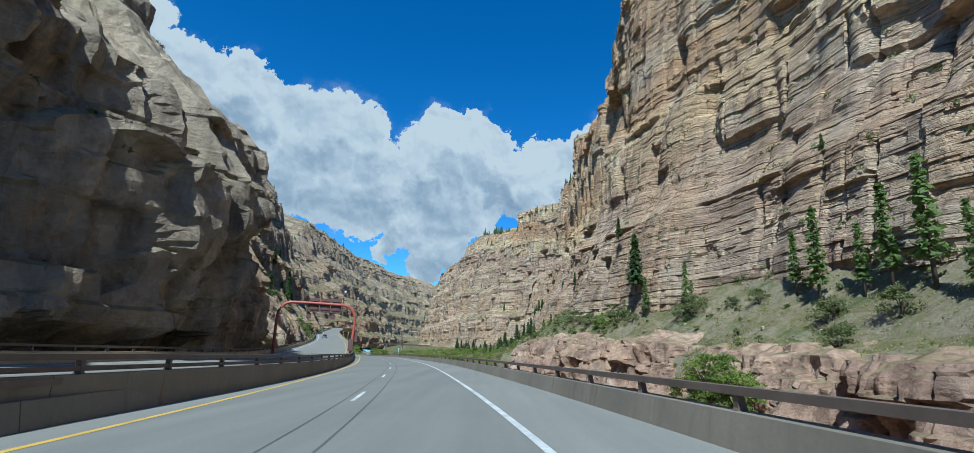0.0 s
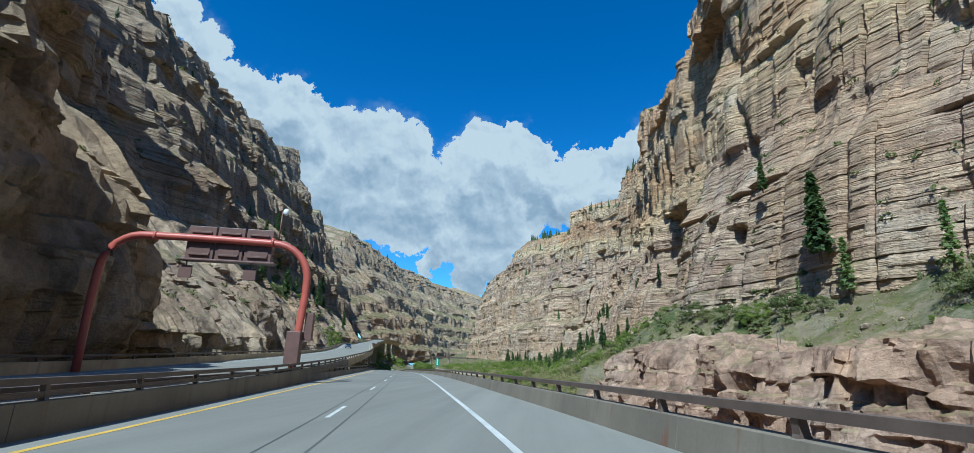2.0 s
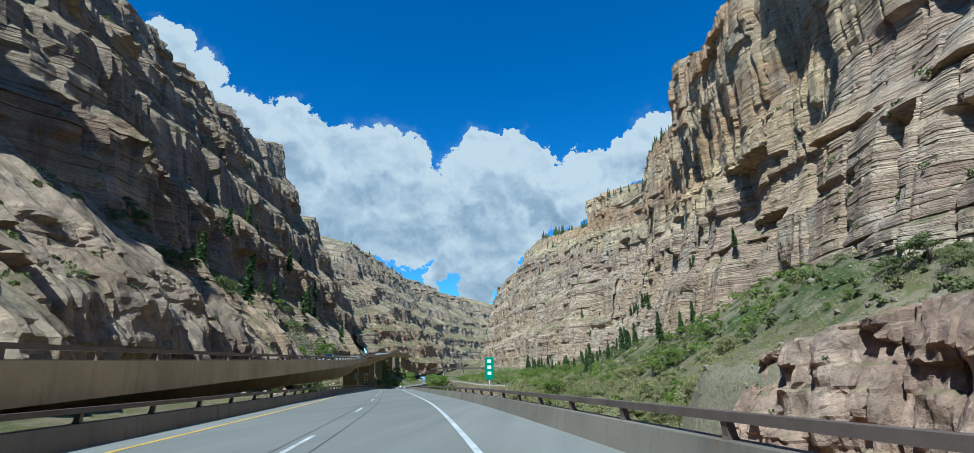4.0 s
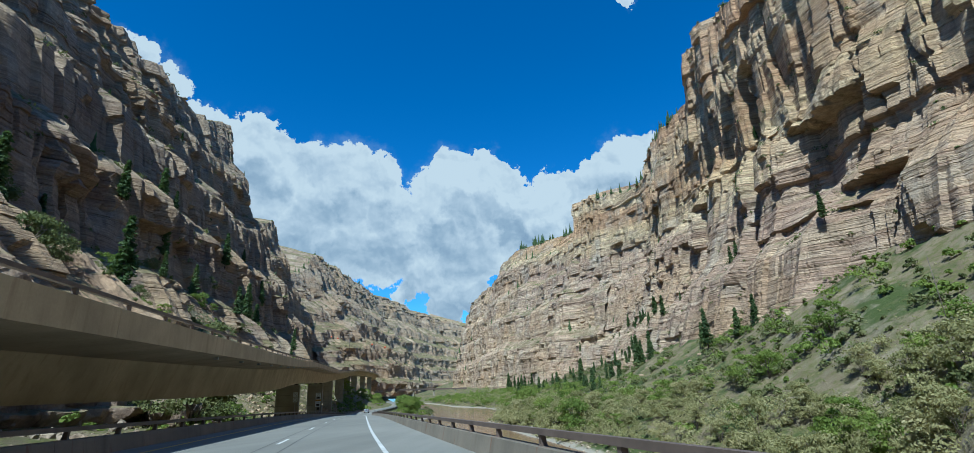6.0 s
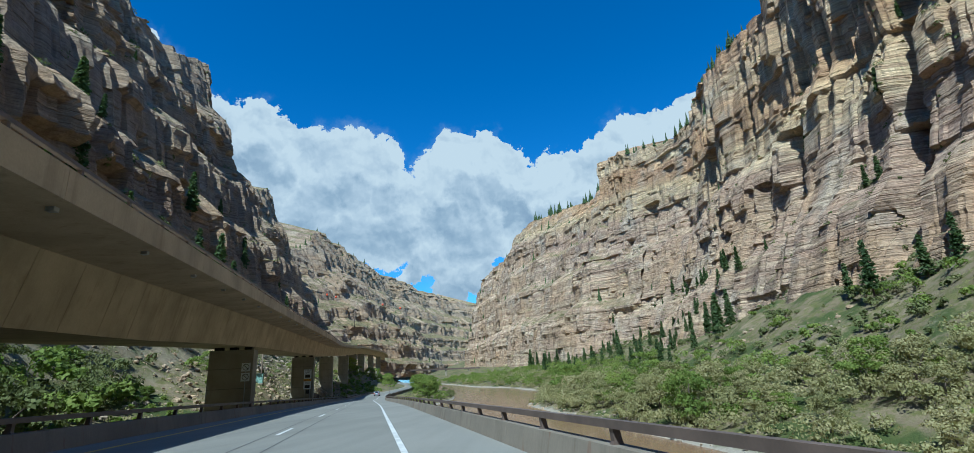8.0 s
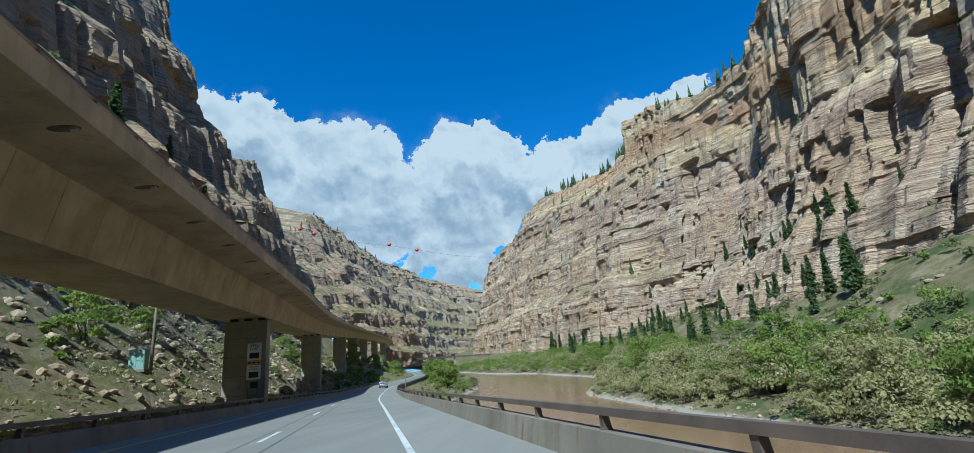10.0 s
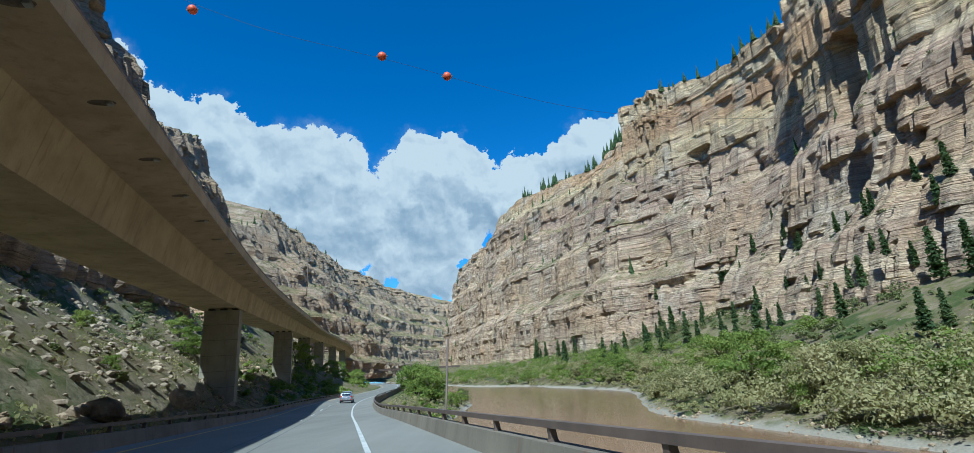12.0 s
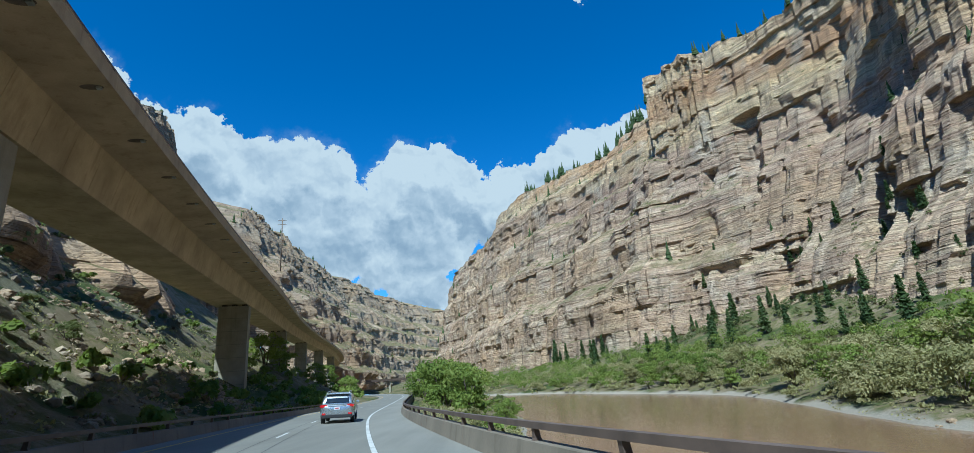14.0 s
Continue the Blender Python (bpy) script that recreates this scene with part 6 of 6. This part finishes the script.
scatter("conifer", 22, 330, 470, lambda y: (bank(y) + 40, bank(y) + 74), (0.5, 1.1), group="conifers on the slope")


def drop(x, y):
    """The ground's height at a place."""
    k = int(np.argmin((ROAD.p[:, 0] - x) ** 2 + (ROAD.p[:, 1] - y) ** 2))
    r = ROAD.right(ROAD.s[k])
    return ground_z(ROAD.s[k], float((x - ROAD.p[k, 0]) * r[0] + (y - ROAD.p[k, 1]) * r[1]))


def stand(kind, x, y, height, full, z=None, group="", squash=1.0):
    ob = plant(kind, (x, y, (drop(x, y) if z is None else z) - 0.3), height / full / squash, squash=squash)
    if group:
        tagged(ob, group=group)


# conifers on the slope above the bluff: x, y, height
for x, y, h in ((41.0, 131, 11), (46.5, 118, 11), (45.0, 111, 8), (54.3, 88, 12), (53.5, 80.8, 17), (56.5, 75, 12), (57.6, 71, 23), (58.0, 64.5, 19), (56.5, 57.1, 17), (37.5, 139, 8)):
    stand("pine", x, y, h, 11.0, group="conifers on the slope")
# bushes there: kind, x, y, height
for kind, x, y, h in (("dull", 45.0, 110.3, 6), ("dull", 43.5, 114, 4.5), ("dull", 29.0, 166, 4.5), ("bright", 34.0, 146, 3.5), ("dull", 38.5, 134, 3.5), ("dull", 36.0, 140, 4), ("dull", 31.5, 156, 4.5), ("bright", 33.0, 150, 3), ("dull", 51.5, 95.3, 4), ("dull", 47.8, 69.3, 3.4), ("dull", 41.0, 54.5, 4),
                      ("dull", 29.5, 161.7, 4), ("bright", 32.0, 150, 4), ("dull", 35.5, 141, 4), ("dull", 27.0, 170, 3.5), ("dull", 49, 101, 3), ("dull", 52, 77, 4), ("dull", 54, 66, 5)):
    stand(kind, x, y, h, {"dull": 3.0, "bright": 4.8}[kind], group="scrub on the slope")
for x, y, z, h in ((32.0, 77.0, -8.0, 7.0), (33.5, 74.5, -5.5, 6.0), (31.0, 79.5, -8.5, 5.5), (34.0, 71.0, -6.5, 5.5), (32.5, 76.0, -4.0, 5.0)):
    stand("bright", x, y, h, 4.8, z, group="scrub on the slope")
# conifers that grow on ledges: x, y, z, height
for x, y, z, h in ((40.0, 153, 36.5, 5.5), (39.6, 134.8, 18.5, 12), (26.0, 306, 8.4, 9), (36.8, 296, 12, 8), (33, 300, 10, 7), (29, 318, 9, 8), (62.8, 89.3, 40.4, 3.2), (46.5, 271, 36, 6)):
    stand("conifer", x, y, h, 11.0, z, group="conifers on the cliff ledges")


def clumps(name, label, mat, seed, size, leaves, rows):
    """Shrubs too many to count: rows of y0, y1, offsets, number, smallest and largest height."""
    rng = np.random.RandomState(seed)
    cs, ns = [], []
    for y0, y1, lat, count, h0, h1 in rows:
        for _ in range(count):
            y = y0 + (y1 - y0) * rng.rand()
            lo, hi = lat(y) if callable(lat) else lat
            o = lo + (hi - lo) * rng.rand()
            if vnoise(np.array(y / 9.0), np.array(o / 9.0), seed) < 0.3:
                continue
            p = np.array(on_ground(ROAD.at_y(y), o))
            if p[2] < WATER + 0.05:
                continue
            h = h0 + (h1 - h0) * rng.rand() ** 1.6
            lumps = 3 if h < 2.2 else 6
            for _ in range(lumps):
                a, q = rng.rand() * 6.28, math.sqrt(rng.rand())
                c = p + np.array([0.42 * h * q * math.cos(a), 0.42 * h * q * math.sin(a), h * (0.22 + 0.5 * rng.rand() * (1 - 0.5 * q))])
                d = rng.normal(size=(leaves, 3))
                d /= np.linalg.norm(d, axis=1)[:, None]
                d[:, 2] = np.where(d[:, 2] < -0.2, -d[:, 2], d[:, 2])
                cs.append(c + d * h * (0.2 + 0.1 * rng.rand()) * (0.75 + 0.25 * rng.rand(leaves))[:, None]), ns.append(d + 0.4 * rng.normal(size=(leaves, 3)))
    cs, ns = np.concatenate(cs), np.concatenate(ns)
    ob = new(name, leaf_mesh(name, cs, ns / np.linalg.norm(ns, axis=1)[:, None], size, mat, rng))
    tagged(ob, label, "shrubs", kind="stuff")


clumps("thicket", "dense tan and olive tamarisk thicket along the river bank", "olive_leaf", 301, 0.25, 40, [(180, 420, lambda y: (bank(y) - 1, bank(y) + 24), 330, 3.0, 7.0), (180, 640, lambda y: (bank(y) - 3, bank(y) + 3), 190, 1.2, 3.6), (366, 470, (8, 16), 30, 0.8, 1.8)])
clumps("thicket", "bright green willow thicket along the river bank", "bright_leaf", 302, 0.36, 28, [(180, 420, lambda y: (bank(y) + 3, bank(y) + 50), 130, 2.2, 6.0), (380, 480, (7, 22), 60, 0.8, 2.2), (185, 340, lambda y: (bank(y) + 14, bank(y) + 60), 130, 1.2, 3.6), (205, 300, (-46, -20), 120, 0.7, 2.6), (300, 470, (-66, -40), 90, 0.7, 2.4), (378, 470, (-24, -10), 60, 0.8, 3.0), (200, 270, (-27, -17.5), 90, 0.25, 0.9), (420, 640, (-36, -11), 90, 1.5, 4.0), (200, 262, (-34, -24), 60, 1.5, 4.0)])
clumps("scrub", "dull green scrub oak and sage on the dry slopes", "dull_leaf", 303, 0.34, 24, [(180, 520, lambda y: (bank(y) + 16, bank(y) + 78), 560, 0.9, 3.4), (185, 340, lambda y: (bank(y) + 14, bank(y) + 62), 200, 1.2, 3.6), (60, 205, (48, 80), 130, 0.5, 2.2), (120, 205, (56, 72), 110, 0.8, 2.8), (200, 300, (-85, -24), 220, 0.6, 2.4), (300, 470, (-90, -40), 240, 0.6, 2.4), (300, 470, (-46, -18), 150, 0.4, 1.9), (520, 680, lambda y: (bank(y) + 20, bank(y) + 80), 140, 1.5, 4.0), (400, 580, lambda y: (bank(y) + 36, bank(y) + 84), 240, 2.0, 5.5)])

clumps("thicket", "tall green and tan willow thicket on the far river bank", "bright_leaf", 304, 0.31, 54, [(410, 690, lambda y: (bank(y) + 1, bank(y) + 52), 310, 4.0, 10.0), (270, 420, lambda y: (bank(y) + 4, bank(y) + 24), 45, 3.0, 7.5), (620, 750, lambda y: (bank(y), bank(y) + 40), 110, 5.0, 9.0)])
clumps("thicket", "tall tan tamarisk thicket on the far river bank", "olive_leaf", 305, 0.29, 54, [(400, 660, lambda y: (bank(y) + 0.5, bank(y) + 34), 190, 3.5, 8.0), (270, 420, lambda y: (bank(y) - 1, bank(y) + 20), 150, 3.5, 8.5)])
# bushes on the rubble behind the pier
for y, o, h in ((306, -24, 5.0), (300, -27, 6.0), (312, -29, 5.5), (294, -23, 4.0), (318, -33, 5.0), (392, -38, 5.0), (408, -42, 4.5)):
    p = on_ground(ROAD.at_y(y), o)
    stand("bright", p.x, p.y, h, 4.8, p.z, group="scrub on the slope")


def ledges(name, rng, count, zmin=0.0, need=0.9, ymin=-1e9, ymax=1e9):
    """Places on the steps of a cliff."""
    pts = CLIFFS[name]
    run = np.hypot(*(pts[:, 1:, :2] - pts[:, :-1, :2]).transpose(2, 0, 1))
    rise = pts[:, 1:, 2] - pts[:, :-1, 2]
    i, j = np.where((run > need) & (run > rise) & (pts[:, 1:, 2] > zmin) & (pts[:, 1:, 1] > ymin) & (pts[:, 1:, 1] < ymax))
    if not len(i):
        return []
    k = rng.choice(len(i), min(count, len(i)), replace=False)
    return [0.5 * (pts[a, b] + pts[a, b + 1]) for a, b in zip(i[k], j[k])]


def ledge_trees():
    rng = np.random.RandomState(55)
    for nm, cnt, z0, z1, y0, y1, h0, h1 in (("cliff_left", 16, 26, 60, 250, 460, 5, 12), ("cliff_left", 8, 70, 130, 200, 460, 3, 6), ("cliff_right", 34, -4, 34, 380, 590, 4, 9), ("cliff_right", 16, 30, 70, 300, 590, 4, 8), ("cliff_right", 8, 60, 120, 180, 500, 4, 7)):
        for p in ledges(nm, rng, cnt * 8, z0, 0.5, y0, y1):
            if p[2] < z1 and cnt > 0:
                cnt -= 1
                h = h0 + (h1 - h0) * rng.rand()
                stand("conifer", p[0], p[1], h, 11.0, p[2], group="conifers on the cliff ledges")


ledge_trees()


def gully_scrub():
    """Bushes in the gully between the outcrop and the canyon wall, and on the rock above the upper carriageway."""
    rng = np.random.RandomState(58)
    top = CAPS["rock_outcrop"]
    for kind, count, y0, y1, j0, j1, h0, h1 in (("dull", 26, 92, 215, 12, 42, 2.0, 4.6), ("bright", 7, 92, 200, 16, 42, 1.6, 3.4), ("brush", 4, 92, 170, 8, 30, 1.4, 2.6)):
        for _ in range(count):
            ok = np.where((top[:, 0, 1] > y0) & (top[:, 0, 1] < y1))[0]
            p = top[ok[rng.randint(len(ok))], rng.randint(j0, j1)]
            stand(kind, p[0], p[1], h0 + (h1 - h0) * rng.rand() ** 1.4, {"dull": 3.0, "bright": 4.8, "brush": 2.6}[kind], p[2], group="scrub on the slope")
    foot = CLIFFS["cliff_left"]
    for kind, count, y0, y1, z0, z1, h0, h1 in (("dull", 22, 170, 330, 12, 34, 3.0, 6.0), ("bright", 8, 180, 330, 10, 26, 2.5, 4.5), ("conifer", 9, 190, 420, 14, 40, 6.0, 12.0)):
        for _ in range(count):
            i = rng.choice(np.where((foot[:, 0, 1] > y0) & (foot[:, 0, 1] < y1))[0])
            p = foot[i, int(np.argmin(np.abs(foot[i, :, 2] - (z0 + (z1 - z0) * rng.rand()))))]
            stand(kind, p[0], p[1], h0 + (h1 - h0) * rng.rand(), {"dull": 3.0, "bright": 4.8, "conifer": 11.0}[kind], p[2], group="scrub on the slope" if kind != "conifer" else "conifers on the cliff ledges")
    top = CAPS["rock_wall"]
    for y0, j, h in ((26, 5, 3.4), (30, 9, 2.6), (52, 10, 3.0), (60, 16, 3.6), (70, 20, 3.2), (80, 24, 3.8), (38, 16, 2.4), (64, 28, 3.0)):
        p = top[int(np.argmin(np.abs(top[:, 0, 1] - y0))), j]
        stand("dull", p[0], p[1], h, 3.0, p[2], group="scrub on the slope")


gully_scrub()


def rim(name, rng, count, ymin, ymax, back):
    pts = CLIFFS[name][:, -1]
    ok = np.where((pts[:, 1] > ymin) & (pts[:, 1] < ymax))[0]
    return [pts[k] for k in rng.choice(ok, count)]


def ledge_scrub():
    """Small shrubs that dot the ledges, too many to count."""
    rng = np.random.RandomState(77)
    for nm, cnt, need, zmin, mat, size in (("cliff_right", 1500, 0.42, 0, "dull_leaf", 1.2), ("cliff_right_far", 420, 1.3, 0, "dull_leaf", 1.8), ("cliff_left", 900, 0.7, 8, "dull_leaf", 1.6), ("cliff_left_far", 420, 2.0, 10, "dull_leaf", 2.6), ("rock_outcrop", 60, 0.45, 4, "dull_leaf", 0.8), ("rock_wall", 40, 0.4, 10, "dull_leaf", 0.6), ("river_bluff", 30, 0.4, -10, "dull_leaf", 0.6)):
        cs, ns = [], []
        for p in ledges(nm, rng, cnt, zmin, need):
            k = 24
            r = size * (0.5 + 1.0 * rng.rand() ** 2)
            d = rng.normal(size=(k, 3))
            d /= np.linalg.norm(d, axis=1)[:, None]
            d[:, 2] = np.abs(d[:, 2])
            cs.append(p + d * r * (0.4 + 0.6 * rng.rand(k))[:, None]), ns.append(d + 0.6 * rng.normal(size=(k, 3)))
        if nm in ("rock_outcrop", "rock_wall"):
            top = CAPS[nm][:, 6:36].reshape(-1, 3)
            for p in top[rng.choice(len(top), 90)]:
                r = 0.5 + 1.3 * rng.rand() ** 2
                d = rng.normal(size=(60, 3))
                d /= np.linalg.norm(d, axis=1)[:, None]
                d[:, 2] = np.abs(d[:, 2])
                cs.append(p + d * r * (0.5 + 0.5 * rng.rand(60))[:, None]), ns.append(d + 0.6 * rng.normal(size=(60, 3)))
        cs, ns = np.concatenate(cs), np.concatenate(ns)
        ob = new("ledge_scrub", leaf_mesh("ledge_scrub", cs, ns / np.linalg.norm(ns, axis=1)[:, None], 0.34 * size, mat, rng))
        tagged(ob, "small dark shrubs rooted on the cliff ledges", "shrubs", kind="stuff")


ledge_scrub()


def far_woods():
    """Conifers along the rims and ledges far off."""
    rng = np.random.RandomState(99)
    spots = []
    for nm, cnt, y0, y1, h in (("cliff_right", 110, 400, 600, 7), ("cliff_right_far", 300, 590, 980, 11), ("cliff_left", 12, 200, 700, 6), ("cliff_left_far", 60, 760, 1500, 8)):
        spots += [(p, h) for p in rim(nm, rng, cnt, y0, y1, 0)]
    spots += [(p, 9) for p in ledges("cliff_right_far", rng, 170, 0, 1.4)] + [(p, 9) for p in ledges("cliff_left_far", rng, 120, 0, 2.0)] + [(p, 7) for p in ledges("cliff_right", rng, 60, 14, 1.2, 440, 600)] + [(p, 6) for p in ledges("cliff_left", rng, 50, 25, 1.3)]
    verts, faces = [], []
    for p, h in spots:
        if vnoise(np.array(p[1] / 14.0), np.array(p[2] / 30.0), 91) < 0.38:
            continue
        h = h * (0.3 + 1.1 * rng.rand() ** 1.5)
        r = h * (0.15 + 0.07 * rng.rand())
        back = 6 * rng.rand()
        base = np.array(p) + np.array([back if p[0] > -100 else -back, 0, 0.1 * back])
        for k in range(6):
            z0, z1 = h * (0.06 + 0.155 * k), h * (0.06 + 0.155 * k + 0.27)
            rr = r * (1 - k / 6.5)
            n0 = len(verts)
            a0 = rng.rand() * 6
            m = 7
            for j in range(m):
                a = a0 + 2 * math.pi * j / m
                q = rr * (0.65 + 0.6 * rng.rand())
                verts.append(base + np.array([q * math.cos(a), q * math.sin(a), z0 - 0.08 * h * rng.rand()]))
            verts.append(base + np.array([0, 0, z1]))
            faces += [(n0 + j, n0 + (j + 1) % m, n0 + m) for j in range(m)]
    ob = new("far_woods", mesh_from("far_woods", verts, faces, "needle"))
    tagged(ob, "dark conifers scattered along the distant canyon rims", "woods", kind="stuff")


far_woods()


# ---- loose rock ----
def rock_shape(name, seed, mat):
    rng = np.random.RandomState(seed)
    bm = bmesh.new()
    bmesh.ops.create_icosphere(bm, subdivisions=2, radius=1.0)
    cuts = rng.normal(size=(9, 3))
    cuts /= np.linalg.norm(cuts, axis=1)[:, None]
    deep = 0.55 + 0.3 * rng.rand(9)
    for v in bm.verts:
        p = np.array(v.co)
        for c, d in zip(cuts, deep):
            over = p @ c - d
            if over > 0:
                p = p - c * over
        v.co = p * np.array([1.15, 0.9, 0.8])
    return bm_data(name, bm, mat)


def boulders():
    rng = np.random.RandomState(41)
    shapes = [rock_shape("boulder", 200 + k, "gneiss") for k in range(4)]
    big = [(214, -22.5, 2.6), (219, -23.2, 3.0), (223, -22.4, 1.7), (210, -21.6, 2.0), (335, -15.2, 1.3), (352, -15.5, 1.5)]
    for y, o, r in big:
        ob = new("boulder", shapes[rng.randint(4)])
        ob.matrix_world = Matrix.LocRotScale(on_ground(ROAD.at_y(y), o) + Vector((0, 0, r * 0.35)), Euler((rng.rand() * 6, rng.rand(), rng.rand() * 6)), Vector((r, r, r)))
        tagged(ob, "large angular pinkish boulder beside the road", "boulder", "boulders at the roadside")
    verts, faces = [], []
    low = bmesh.new()
    bmesh.ops.create_icosphere(low, subdivisions=1, radius=1.0)
    lv, lf = np.array([v.co[:] for v in low.verts]), [tuple(v.index for v in f.verts) for f in low.faces]
    low.free()
    for y0, y1, o0, o1, cnt, r0, r1 in ((262, 425, -48, -13.5, 4600, 0.10, 0.55), (180, 262, -30, -12, 420, 0.1, 0.6), (185, 420, 49, 56, 700, 0.1, 0.5), (60, 200, 46, 78, 260, 0.1, 0.7), (280, 420, 70, 110, 260, 0.2, 0.9)):
        for _ in range(cnt):
            y, o = y0 + (y1 - y0) * rng.rand(), o0 + (o1 - o0) * rng.rand()
            p = np.array(on_ground(ROAD.at_y(y), o))
            r = r0 + (r1 - r0) * rng.rand() ** 3
            q = lv * (0.7 + 0.5 * rng.rand(len(lv), 1)) * np.array([1 + 0.5 * rng.rand(), 0.7 + 0.4 * rng.rand(), 0.55 + 0.4 * rng.rand()]) * r
            a = rng.rand() * 6.28
            rot = np.array([[math.cos(a), -math.sin(a), 0], [math.sin(a), math.cos(a), 0], [0, 0, 1]])
            n0 = len(verts)
            verts += list(q @ rot.T + p + np.array([0, 0, r * 0.25]))
            faces += [tuple(n0 + i for i in f) for f in lf]
    ob = new("talus", mesh_from("talus", verts, faces, "rubble"))
    tagged(ob, "broken angular rock debris on the slopes", "rocks", kind="stuff")


boulders()


def grass():
    """Tufts of dry grass and low sage."""
    rng = np.random.RandomState(61)
    cs, ns = [], []
    for y0, y1, o0, o1, cnt in ((40, 210, 45, 80, 4200), (200, 470, -45, -13, 1800), (180, 420, 54, 100, 1500), (350, 470, 5, 24, 700), (90, 350, 4.2, 9, 400)):
        for _ in range(cnt):
            y, o = y0 + (y1 - y0) * rng.rand(), o0 + (o1 - o0) * rng.rand()
            p = np.array(on_ground(ROAD.at_y(y), o))
            if p[2] < WATER:
                continue
            k = 9
            d = rng.normal(size=(k, 3)) * np.array([0.28, 0.28, 0.14]) + np.array([0, 0, 0.22])
            cs.append(p + d), ns.append(rng.normal(size=(k, 3)) * np.array([1, 1, 0.35]))
    cs, ns = np.concatenate(cs), np.concatenate(ns)
    ob = new("grass", leaf_mesh("grass", cs, ns / np.linalg.norm(ns, axis=1)[:, None], 0.17, "olive_leaf", rng))
    tagged(ob, "dry tan grass tufts and low sage", "grass", kind="stuff")


grass()
